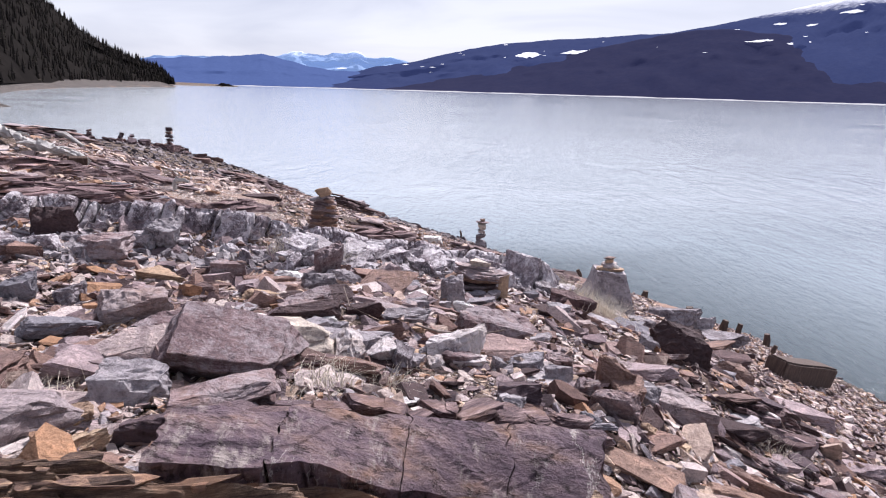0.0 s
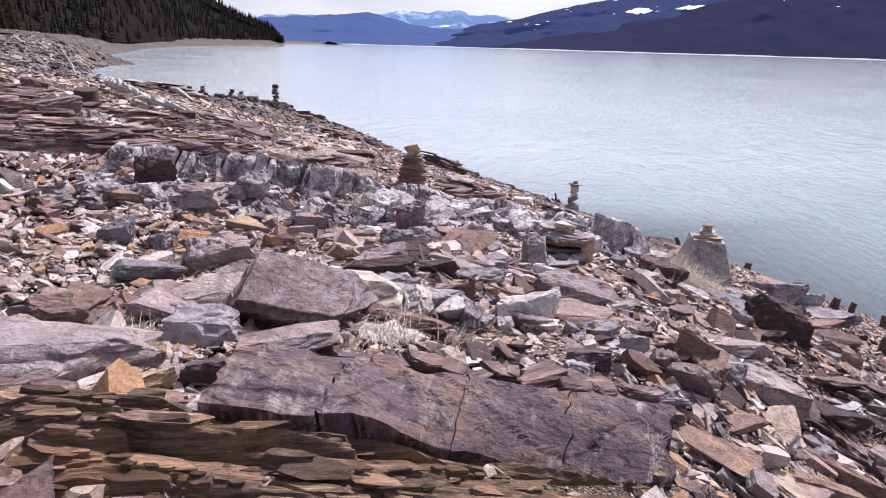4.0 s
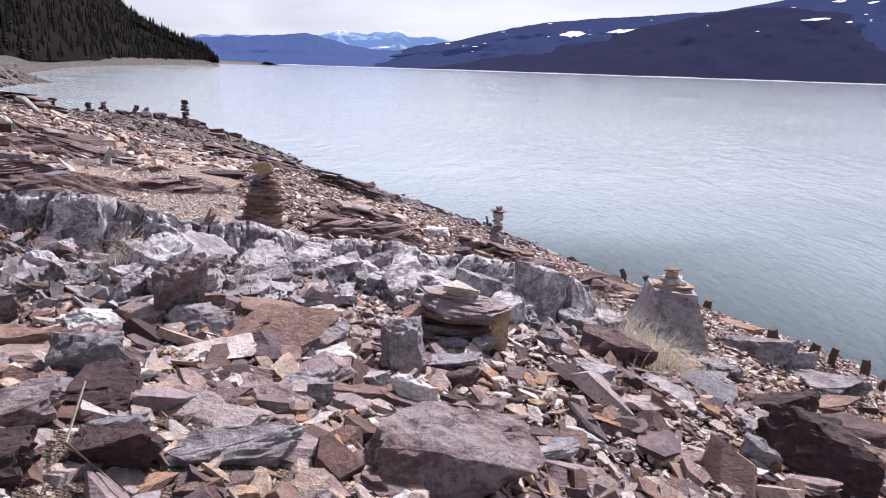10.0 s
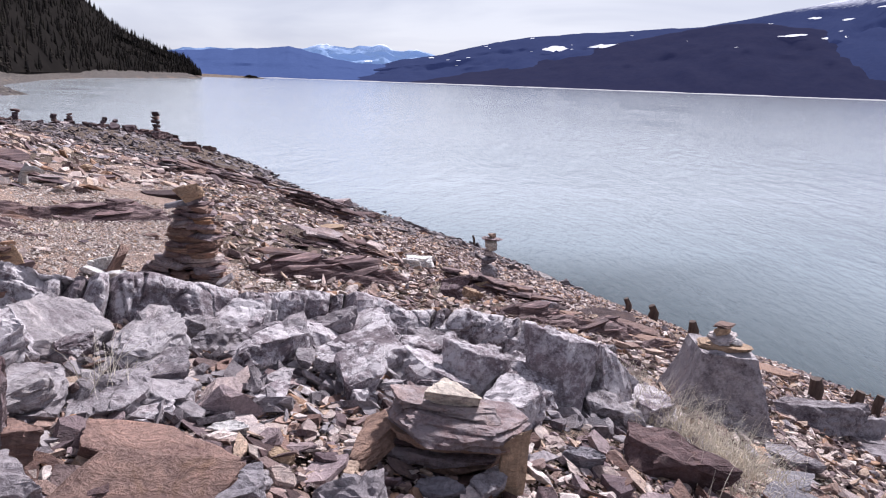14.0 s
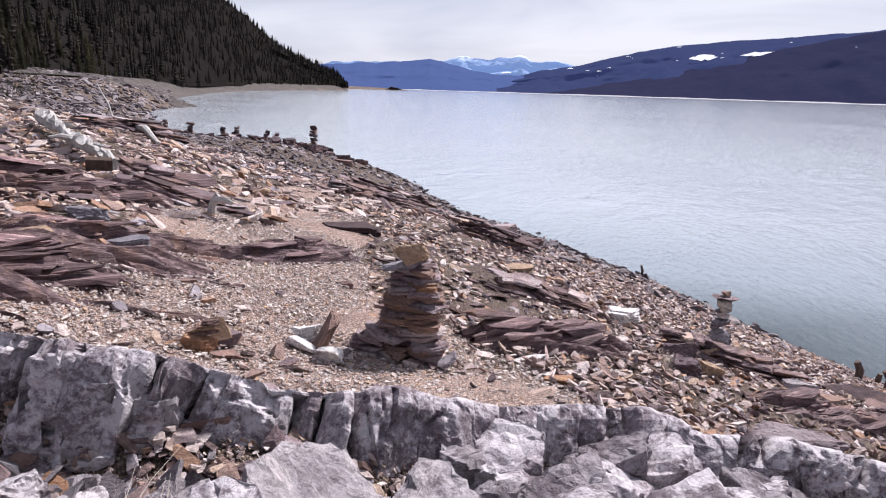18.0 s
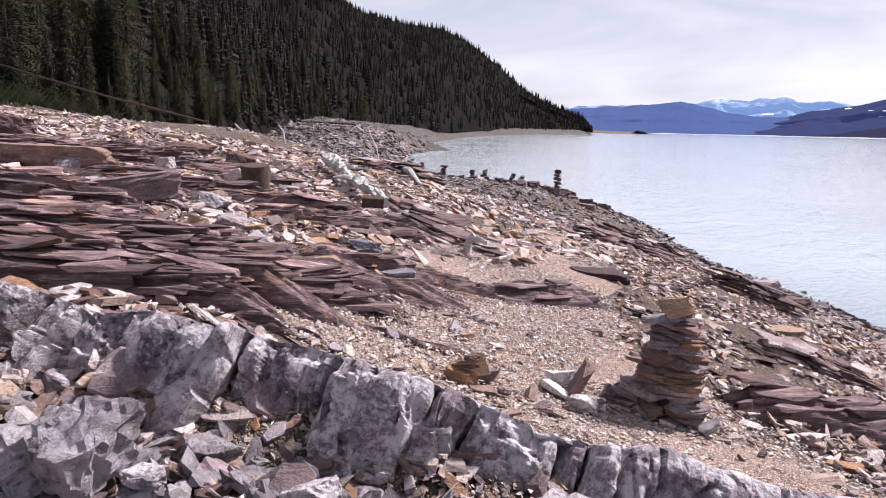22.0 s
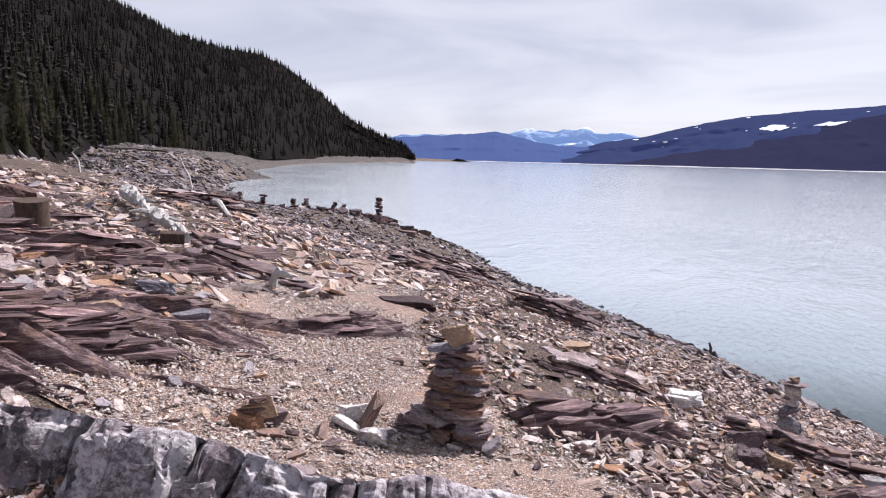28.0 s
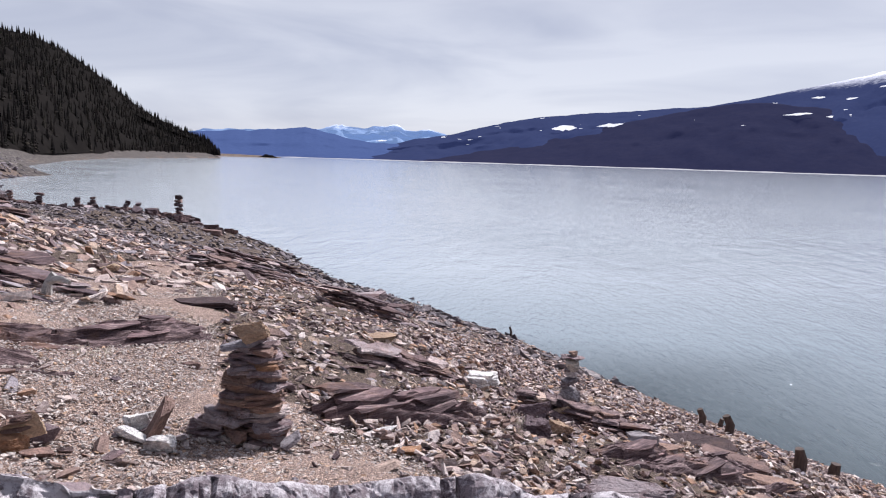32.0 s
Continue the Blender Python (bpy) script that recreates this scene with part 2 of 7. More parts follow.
def bedrock_material():
    """Purple-brown bedrock, reddish in patches, with cream crusts and thin pale veins."""
    m = Nodes("purple_brown_bedrock")
    at = m.coords(world_space=True)
    lain = m.coords((1.0, 2.6, 2.6), True)
    col = m.ramp(m.noise(lain, 2.2, 8, 0.65, 0.3), [(0.30, (0.066, 0.043, 0.058)), (0.43, (0.120, 0.082, 0.102)), (0.55, (0.168, 0.116, 0.124)), (0.69, (0.230, 0.138, 0.105))])
    col = m.mix(0.7, col, m.ramp(m.noise(at, 22, 7, 0.75), [(0.3, (0.55, 0.53, 0.54)), (0.5, (1, 1, 1)), (0.72, (1.45, 1.4, 1.36))]), "MULTIPLY")
    crust = m.ramp(m.noise(m.coords((2.2, 1.0, 1.0), True), 3.1, 9, 0.75, 0.2), [(0.56, (0, 0, 0)), (0.66, (0.75, 0.75, 0.75))])
    col = m.mix(crust, col, (0.40, 0.345, 0.31))
    ridge = m.maths("ABSOLUTE", m.maths("SUBTRACT", m.noise(m.coords((2.4, 0.8, 0.8), True), 1.5, 6, 0.7, 0.2), 0.5), 0)
    patch = m.ramp(m.noise(at, 1.6, 3, 0.5), [(0.52, (0, 0, 0)), (0.62, (0.7, 0.7, 0.7))])
    col = m.mix(m.maths("MULTIPLY", m.ramp(ridge, [(0.003, (1, 1, 1)), (0.012, (0, 0, 0))]), patch), col, (0.46, 0.42, 0.39))
    line = m.ramp(m.noise(lain, 9, 7, 0.75), [(0.36, (0.25, 0.22, 0.22)), (0.44, (1, 1, 1))])
    col = m.mix(0.8, col, line, "MULTIPLY")
    m.bump(m.maths("ADD", m.maths("MULTIPLY", line, 0.5), m.maths("ADD", m.noise(lain, 7, 8, 0.7), m.maths("MULTIPLY", m.noise(at, 40, 5, 0.7), 0.3))), 1.0, 0.03)
    return m.done(col, 0.78, 0.3)


M_SLAB = bedrock_material()


def bedded_material(name, yaw, stops, rust, fine=1.0, loose=False):
    """Thin-bedded shale: streaks that run along the strike, dark to pale, with rust."""
    m = Nodes(name)
    turn = m.add("ShaderNodeMapping", Rotation=(0, 0, radians(-yaw)))
    m.link(m.coords(world_space=True), turn.inputs[0])
    lain = m.add("ShaderNodeMapping", Scale=(1.0, 7.0, 11.0))
    m.link(turn.outputs[0], lain.inputs[0])
    streak = m.noise(lain.outputs[0], 2.2 * fine, 8, 0.72, 0.35)
    fine_streak = m.noise(lain.outputs[0], 8.5 * fine, 6, 0.75, 0.2)
    grain = m.noise(turn.outputs[0], 70, 5, 0.75)
    patch = m.noise(turn.outputs[0], 1.7, 5, 0.65, 0.6)
    col = m.ramp(streak, stops)
    col = m.mix(0.85, col, m.ramp(fine_streak, [(0.32, (0.42, 0.36, 0.38)), (0.48, (0.95, 0.93, 0.93)), (0.62, (1.45, 1.38, 1.36))]), "MULTIPLY")
    col = m.mix(0.6, col, m.ramp(grain, [(0.3, (0.55, 0.53, 0.54)), (0.5, (1, 1, 1)), (0.72, (1.4, 1.37, 1.35))]), "MULTIPLY")
    col = m.mix(m.ramp(patch, [(0.52, (0, 0, 0)), (0.66, (rust, rust, rust))]), col, (0.30, 0.165, 0.095))
    if loose:
        rnd = m.add("ShaderNodeNewGeometry").outputs["Random Per Island"]
        col = m.mix(1.0, col, m.ramp(rnd, [(0.0, (0.5, 0.47, 0.49)), (0.5, (0.9, 0.88, 0.89)), (0.8, (1.3, 1.26, 1.25)), (1.0, (2.0, 1.9, 1.86))]), "MULTIPLY")
    m.bump(m.maths("ADD", m.maths("MULTIPLY", grain, 0.25), m.maths("ADD", streak, m.maths("MULTIPLY", fine_streak, 0.6))), 1.0, 0.022)
    return m.done(col, 0.8, 0.25)


BEDS = [(0.30, (0.055, 0.034, 0.039)), (0.44, (0.104, 0.071, 0.077)), (0.53, (0.165, 0.115, 0.117)), (0.62, (0.281, 0.213, 0.210)), (0.74, (0.464, 0.378, 0.372))]
M_OUTCROP = bedded_material("dark_striped_shale", 46, BEDS, 0.45)
M_APRON = bedded_material("yellow_brown_bedded_shale", 17, [(0.30, (0.040, 0.026, 0.025)), (0.43, (0.095, 0.064, 0.054)), (0.54, (0.180, 0.122, 0.088)), (0.68, (0.33, 0.24, 0.165))], 0.6, 2.2)
M_BED_CHIPS = bedded_material("dark_striped_flakes", 46, BEDS, 0.45, loose=True)
M_APRON_CHIPS = bedded_material("yellow_brown_flakes", 17, [(0.30, (0.040, 0.026, 0.025)), (0.43, (0.095, 0.064, 0.054)), (0.54, (0.180, 0.122, 0.088)), (0.68, (0.33, 0.24, 0.165))], 0.6, 2.2, True)
M_TAN = rock_material("tan_sandstone", [(0.0, (0.48, 0.36, 0.255)), (0.5, (0.40, 0.29, 0.205))], rust=0.2)
M_RUST = rock_material("rusty_brown_stone", [(0.0, (0.235, 0.158, 0.135)), (0.5, (0.290, 0.195, 0.155))], rust=0.6)
M_WHITE = rock_material("white_quartz", [(0.0, (0.64, 0.63, 0.62)), (0.5, (0.54, 0.53, 0.525))], layered=False, rust=0.06)
M_CRUST = rock_material("quartz_crusted_rock", [(0.0, (0.54, 0.485, 0.46)), (0.5, (0.38, 0.33, 0.315))], layered=False, lichen=0.6, rust=0.12)
M_CREAM = rock_material("cream_weathered_bed", [(0.0, (0.60, 0.54, 0.47)), (0.5, (0.52, 0.46, 0.40))], rust=0.25)
M_BLUE = rock_material("blue_grey_stone", [(0.0, (0.195, 0.188, 0.212)), (0.5, (0.260, 0.245, 0.268))], layered=False, rust=0.08)


def simple(name, stops, scale=6.0, rough=0.85, bump=0.3, stretch=(1, 1, 1), world_space=False, dist=0.01):
    m = Nodes(name)
    at = m.coords(stretch, world_space)
    n = m.noise(at, scale, 6, 0.65, 0.4)
    col = m.ramp(n, stops)
    col = m.mix(0.5, col, m.ramp(m.noise(at, scale * 6, 4, 0.7), [(0.3, (0.6, 0.6, 0.6)), (0.7, (1.3, 1.3, 1.3))]), "MULTIPLY")
    m.bump(m.noise(at, scale * 3, 5, 0.7), bump, dist)
    return m.done(col, rough, 0.25)


def gravel_material(name="shale_gravel", light=1.0, scale=34.0, tint=(1.0, 0.98, 0.95)):
    m = Nodes(name)
    at = m.coords(world_space=True)
    v = m.add("ShaderNodeTexVoronoi", Scale=scale)
    m.link(at, v.inputs["Vector"])
    sep = m.add("ShaderNodeSeparateColor")
    m.link(v.outputs["Color"], sep.inputs[0])
    col = m.ramp(sep.outputs[0], [(0.0, (0.08, 0.060, 0.052)), (0.2, (0.14, 0.108, 0.094)), (0.45, (0.20, 0.16, 0.14)), (0.65, (0.11, 0.09, 0.082)), (0.85, (0.26, 0.21, 0.175))], hard=True)
    # gaps between pebbles darkened in the colour, along with the bump
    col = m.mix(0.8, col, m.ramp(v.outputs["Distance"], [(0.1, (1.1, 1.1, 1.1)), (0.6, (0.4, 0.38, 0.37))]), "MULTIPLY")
    col = m.mix(0.6, col, m.ramp(m.noise(at, 0.9, 6, 0.6), [(0.3, (0.6, 0.56, 0.55)), (0.7, (1.25, 1.2, 1.15))]), "MULTIPLY")
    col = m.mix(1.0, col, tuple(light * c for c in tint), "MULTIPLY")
    h = m.maths("SUBTRACT", m.noise(at, 60, 3), v.outputs["Distance"])
    m.bump(h, 1.0, 0.02)
    return m.done(col, 0.92, 0.2)


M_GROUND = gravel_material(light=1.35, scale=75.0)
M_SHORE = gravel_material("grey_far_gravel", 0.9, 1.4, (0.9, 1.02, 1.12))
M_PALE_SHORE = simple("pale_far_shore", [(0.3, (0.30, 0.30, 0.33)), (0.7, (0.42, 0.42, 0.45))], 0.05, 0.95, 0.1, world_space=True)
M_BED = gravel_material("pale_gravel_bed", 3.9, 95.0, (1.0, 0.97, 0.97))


def water_material():
    m = Nodes("lake_water")
    at = m.coords(world_space=True)
    rot = m.add("ShaderNodeMapping", Rotation=(0, 0, radians(-34)), Scale=(1.0, 0.38, 1.0))
    m.link(at, rot.inputs[0])
    small = m.noise(rot.outputs[0], 4.6, 5, 0.65, 0.4)
    swell = m.noise(rot.outputs[0], 0.8, 3, 0.5, 0.6)
    calm = m.ramp(m.noise(at, 0.03, 3, 0.5), [(0.35, (0.35, 0.35, 0.35)), (0.65, (1, 1, 1))])
    h = m.maths("ADD", m.maths("MULTIPLY", m.maths("MULTIPLY", small, calm), 0.6), m.maths("MULTIPLY", swell, 0.75))
    m.bump(h, 1.0, 0.105)
    # dark stony bed in the shallows; paler offshore stands in for reflected sky
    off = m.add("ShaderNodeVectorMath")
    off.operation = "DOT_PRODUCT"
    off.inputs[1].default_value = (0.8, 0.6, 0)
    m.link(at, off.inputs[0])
    offshore = m.add("ShaderNodeMapRange", From_Min=13.5, From_Max=113.5)
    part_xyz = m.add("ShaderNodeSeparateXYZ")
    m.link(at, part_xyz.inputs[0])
    m.link(m.maths("MAXIMUM", off.outputs["Value"], m.maths("SUBTRACT", m.maths("MULTIPLY", part_xyz.outputs[1], 1.8), 26.0)), offshore.inputs[0])
    col = m.ramp(offshore.outputs[0], [(0.0, (0.012, 0.019, 0.021)), (0.04, (0.070, 0.092, 0.102)), (0.12, (0.225, 0.270, 0.300)), (0.35, (0.37, 0.415, 0.45)), (1.0, (0.43, 0.47, 0.505))])
    m.bsdf.inputs["IOR"].default_value = 1.48
    return m.done(col, 0.10, 0.55)


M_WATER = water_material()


M_DRIFT = simple("bleached_driftwood", [(0.3, (0.30, 0.275, 0.26)), (0.5, (0.52, 0.50, 0.485)), (0.8, (0.42, 0.385, 0.355))], 5, 0.85, 0.9, (1, 6, 6), dist=0.03)
M_POST = simple("wet_rotten_wood", [(0.3, (0.045, 0.032, 0.030)), (0.55, (0.095, 0.066, 0.056)), (0.8, (0.16, 0.12, 0.10))], 5, 0.8, 0.7, (5, 5, 0.7))
M_BARK = simple("brown_bark", [(0.3, (0.045, 0.030, 0.025)), (0.6, (0.095, 0.064, 0.050)), (0.85, (0.15, 0.105, 0.08))], 6, 0.9, 0.7, (4, 4, 1))
M_CUT = simple("sawn_wood", [(0.3, (0.24, 0.175, 0.125)), (0.7, (0.38, 0.30, 0.22))], 8, 0.85, 0.3)
M_GRASS = simple("dry_straw_grass", [(0.3, (0.60, 0.53, 0.43)), (0.7, (0.76, 0.70, 0.60))], 3, 0.8, 0.1)
M_TWIG = simple("grey_twig", [(0.3, (0.16, 0.12, 0.10)), (0.7, (0.30, 0.25, 0.22))], 6, 0.85, 0.3)
M_MOSS = simple("green_brush", [(0.3, (0.045, 0.055, 0.025)), (0.7, (0.11, 0.12, 0.05))], 4, 0.9, 0.3)


def foliage_material(name, stops, whole=False):
    m = Nodes(name)
    rnd = m.add("ShaderNodeObjectInfo").outputs["Random"] if whole else m.add("ShaderNodeNewGeometry").outputs["Random Per Island"]
    at = m.coords(world_space=True)
    col = m.ramp(rnd, stops)
    col = m.mix(0.6, col, m.ramp(m.noise(at, 0.09, 4, 0.6), [(0.35, (0.55, 0.6, 0.6)), (0.7, (1.35, 1.25, 1.1))]), "MULTIPLY")
    return m.done(col, 1.0, 0.0)


M_NEEDLE = foliage_material("conifer_needles", [(0.0, (0.034, 0.033, 0.024)), (0.6, (0.050, 0.050, 0.034)), (1.0, (0.072, 0.068, 0.044))], True)
M_WOODS = foliage_material("far_conifers", [(0.0, (0.022, 0.019, 0.020)), (0.7, (0.034, 0.030, 0.029)), (1.0, (0.050, 0.046, 0.039))])
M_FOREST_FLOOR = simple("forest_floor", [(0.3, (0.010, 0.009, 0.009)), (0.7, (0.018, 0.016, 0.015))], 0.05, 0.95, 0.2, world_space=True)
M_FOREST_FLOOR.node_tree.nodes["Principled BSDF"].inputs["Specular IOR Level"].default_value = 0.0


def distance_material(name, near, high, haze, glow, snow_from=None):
    """Far slopes behind kilometres of air: forest colour tinted blue with haze, snow on the tops, and the air's own
    light as emission.
    """
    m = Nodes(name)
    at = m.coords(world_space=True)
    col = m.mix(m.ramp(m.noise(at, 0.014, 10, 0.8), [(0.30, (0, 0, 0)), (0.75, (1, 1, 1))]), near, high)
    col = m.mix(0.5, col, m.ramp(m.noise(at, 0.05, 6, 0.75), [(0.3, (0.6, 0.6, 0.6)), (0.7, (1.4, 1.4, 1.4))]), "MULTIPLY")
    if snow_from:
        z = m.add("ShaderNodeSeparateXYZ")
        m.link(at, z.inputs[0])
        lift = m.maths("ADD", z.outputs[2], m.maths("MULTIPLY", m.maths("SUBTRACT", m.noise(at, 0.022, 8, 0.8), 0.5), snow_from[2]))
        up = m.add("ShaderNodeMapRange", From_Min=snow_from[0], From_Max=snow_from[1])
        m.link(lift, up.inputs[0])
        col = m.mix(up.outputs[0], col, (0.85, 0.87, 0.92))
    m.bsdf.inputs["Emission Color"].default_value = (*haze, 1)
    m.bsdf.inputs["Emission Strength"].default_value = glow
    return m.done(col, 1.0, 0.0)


# ---- ground: the shore line in plan and the height above it ----
WATER = -1.3
SHORE = np.array([(60, -90), (17, -8), (12, 4.5), (9.2, 13.9), (7.7, 17.6), (5.6, 19.9), (4.3, 21.6), (2.5, 23.9), (-0.3, 27.9), (-4.4, 32.3), (-8.5, 36.2),
                  (-15.3, 44.6), (-19, 48), (-24, 51), (-33, 54), (-45, 61), (-60, 76), (-75, 93), (-84, 101), (-92, 113), (-98, 124), (-102, 137), (-118, 150),
                  (-156, 197), (-222, 305), (-293, 447), (-350, 640), (-384, 800), (-420, 880), (-600, 1100), (-900, 1500)], float)
# heights of the bare ground between the stones
PATCH = np.array([(0.78, 0.48, 3.35), (0.55, 3.0, 3.03), (-0.34, 3.1, 3.26), (1.16, 3.36, 3.0), (0.7, 4.2, 3.02), (1.86, 4.75, 2.78), (0.8, 5.74, 2.74), (2.22, 7.0, 2.25),
                  (0.46, 7.18, 2.58), (0.67, 8.0, 2.50), (-0.65, 4.53, 3.16), (-1.08, 5.7, 3.12), (0.0, 5.04, 3.0), (0.1, 5.79, 2.9), (1.26, 7.75, 2.42), (2.05, 8.5, 2.1),
                  (3.09, 7.15, 2.05), (-0.64, 7.33, 2.78), (0, 6.3, 2.85)], float)
SLOPE = np.array([(-0.9, 8.6, 2.72), (-2.0, 8.2, 2.98), (-3.6, 7.6, 3.25), (-0.3, 9.9, 2.42), (1.27, 9.2, 2.2), (1.6, 10.3, 1.9), (-2.79, 9.6, 2.72), (-2.2, 10.2, 2.47), (-1.8, 10.7, 2.4),
                  (-1.0, 14.2, 1.7), (-1.9, 14.6, 1.95), (-5.4, 13.3, 2.65), (-5.5, 11.4, 2.9), (-7.5, 10.0, 3.4), (-9.5, 13.0, 3.1), (-9.8, 15.4, 3.0), (0.64, 14.2, 1.3), (3.2, 16.5, 0.3),
                  (4.8, 13.3, 0.45), (2.65, 10.4, 1.65), (-20.5, 42.6, 0.7), (-25, 42.5, 0.9), (-29.5, 42.5, 1.0), (-39, 47, 1.5), (-36, 40, 2.7), (-32.8, 29, 4.0)], float)
KNOWN = np.concatenate([PATCH, SLOPE])


def shore_distance(x, y):
    """Metres inland from the water's edge; out on the lake it is negative."""
    x, y = np.asarray(x, float), np.asarray(y, float)
    best = np.full(x.shape, 1e9)
    for (ax, ay), (bx, by) in zip(SHORE[:-1], SHORE[1:]):
        dx, dy = bx - ax, by - ay
        u = np.clip(((x - ax) * dx + (y - ay) * dy) / (dx * dx + dy * dy), 0, 1)
        d = np.hypot(x - ax - u * dx, y - ay - u * dy)
        best = np.minimum(best, d)
    ring = np.concatenate([SHORE, [(-4000, 1500), (-4000, -4000), (60, -4000)]])
    inside = np.zeros(x.shape, bool)
    for (ax, ay), (bx, by) in zip(ring, np.roll(ring, -1, 0)):
        if ay != by:
            inside ^= ((ay > y) != (by > y)) & (x < (bx - ax) * (y - ay) / (by - ay) + ax)
    return np.where(inside, best, -best)


def bank(x, y):
    d = shore_distance(x, y)
    h = np.interp(d, [-300, -60, -8, 0, 5, 8, 12.4, 14.2, 18, 28, 45, 90, 400, 1500], [-40, -14, -2.6, 0, 1.8, 2.8, 3.8, 4.4, 4.8, 5.6, 8.0, 14, 30, 60])
    flat = np.interp(y, [20, 42, 80, 110, 130], [1.0, 0.52, 0.55, 1.0, 1.25])
    return WATER + np.where(d > 0, h * (flat + (1 - flat) * np.clip((d - 30) / 25, 0, 1)), h)


SPREAD = np.where(np.hypot(KNOWN[:, 0], KNOWN[:, 1]) > 25, 4.0, np.where(np.hypot(KNOWN[:, 0], KNOWN[:, 1] - 6) < 4.5, 0.9, 2.0))
_gap = np.exp(-((KNOWN[:, None, :2] - KNOWN[None, :, :2]) ** 2).sum(2) / (2 * SPREAD[None, :] ** 2))
WEIGHT = np.linalg.solve(_gap + 0.15 * np.eye(len(KNOWN)), KNOWN[:, 2] - bank(KNOWN[:, 0], KNOWN[:, 1]))


# back edge of the pale rib, from its upper end to the water side, and its top
CREST_AT = [0, 0.18, 0.30, 0.42, 0.5, 0.62, 0.72, 0.86, 1.0]
CREST_X = [-4.6, -3.4, -2.5, -1.75, -1.3, -0.72, -0.1, 0.8, 1.7]
CREST_Y = [7.0, 7.75, 8.25, 8.5, 8.9, 9.55, 9.95, 10.2, 10.45]
CREST_Z = [3.72, 3.50, 3.28, 3.16, 2.98, 2.72, 2.60, 2.42, 2.18]


def hollow(x, y):
    """The narrow hollow along the foot of the rib's standing wall."""
    best, front = np.full(x.shape, 9.0), np.zeros(x.shape, bool)
    for k in range(1, 6):
        ax, ay, bx, by = CREST_X[k], CREST_Y[k], CREST_X[k + 1], CREST_Y[k + 1]
        dx, dy = bx - ax, by - ay
        u = np.clip(((x - ax) * dx + (y - ay) * dy) / (dx * dx + dy * dy), 0, 1)
        d = np.hypot(x - ax - u * dx, y - ay - u * dy)
        near = d < best
        best, front = np.where(near, d, best), np.where(near, dx * (y - ay) - dy * (x - ax) < 0, front)
    return np.where(front, 0.17 * np.exp(-((best - 0.36) / 0.2) ** 2), 0.0)


def ground_z(x, y):
    x, y = np.asarray(x, float), np.asarray(y, float)
    z = bank(x, y) - hollow(x, y)
    for (kx, ky, _), s, w in zip(KNOWN, SPREAD, WEIGHT):
        z = z + w * np.exp(-((x - kx) ** 2 + (y - ky) ** 2) / (2 * s * s))
    return z


def gz(x, y):
    return float(ground_z(np.array([x]), np.array([y]))[0])
# ---- end of ground heights ----



# ---- mesh helpers ----
def mesh_from(name, verts, faces, material, smooth=False):
    me = bpy.data.meshes.new(name)
    verts, faces = np.asarray(verts, np.float32), np.asarray(faces, np.int32)
    n = faces.shape[1]
    me.vertices.add(len(verts))
    me.vertices.foreach_set("co", verts.ravel())
    me.loops.add(faces.size)
    me.loops.foreach_set("vertex_index", faces.ravel())
    me.polygons.add(len(faces))
    me.polygons.foreach_set("loop_start", np.arange(0, faces.size, n, dtype=np.int32))
    me.polygons.foreach_set("use_smooth", np.full(len(faces), smooth))
    me.update(calc_edges=True)
    me.materials.append(material)
    return me


def grid_faces(rows, cols):
    i = np.arange(rows * cols).reshape(rows, cols)
    return np.stack([i[:-1, :-1], i[:-1, 1:], i[1:, 1:], i[1:, :-1]], -1).reshape(-1, 4)


def part(name, bm, material, parent, label=""):
    me = bpy.data.meshes.new(name)
    bm.to_mesh(me)
    bm.free()
    me.materials.append(material)
    ob = new(name, me)
    ob.parent = parent
    return tagged(ob, label)


def value_noise(x, y, seed=0):
    """Smooth noise on arrays, about -1 to 1."""
    r = np.random.RandomState(seed)
    t = r.rand(256, 256) * 2 - 1
    xi, yi = np.floor(x).astype(int), np.floor(y).astype(int)
    fx, fy = x - xi, y - yi
    fx, fy = fx * fx * (3 - 2 * fx), fy * fy * (3 - 2 * fy)
    a, b, c, d = t[xi % 256, yi % 256], t[(xi + 1) % 256, yi % 256], t[xi % 256, (yi + 1) % 256], t[(xi + 1) % 256, (yi + 1) % 256]
    return (a * (1 - fx) + b * fx) * (1 - fy) + (c * (1 - fx) + d * fx) * fy


def fractal(x, y, octaves=5, seed=0):
    return sum(value_noise(x * 2 ** k, y * 2 ** k, seed + k) * 0.5 ** k for k in range(octaves))


# ---- ground sheet ----
def spaced(lo, a, b, hi, fine, ratio):
    mid = np.arange(a, b, fine)
    left, right, s = [], [], fine
    p = a
    while p > lo:
        s *= ratio
        p -= s
        left.append(p)
    p, s = b, fine
    while p < hi:
        s *= ratio
        p += s
        right.append(p)
    return np.array(left[::-1] + list(mid) + right)


gx, gy = np.meshgrid(spaced(-1500, -9, 9, 120, 0.09, 1.045), spaced(-90, 1.0, 18, 1700, 0.09, 1.045))
gh = ground_z(gx, gy)
rough_d = np.clip(shore_distance(gx, gy), 0, 60)
gh = gh + fractal(gx * 0.9, gy * 0.9, 4, 3) * 0.03 + fractal(gx * 0.12, gy * 0.12, 3, 9) * 0.010 * np.clip(rough_d - 12, 0, 60)
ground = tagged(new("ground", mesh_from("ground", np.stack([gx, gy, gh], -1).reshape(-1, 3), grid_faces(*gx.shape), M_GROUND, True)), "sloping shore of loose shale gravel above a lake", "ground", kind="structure")

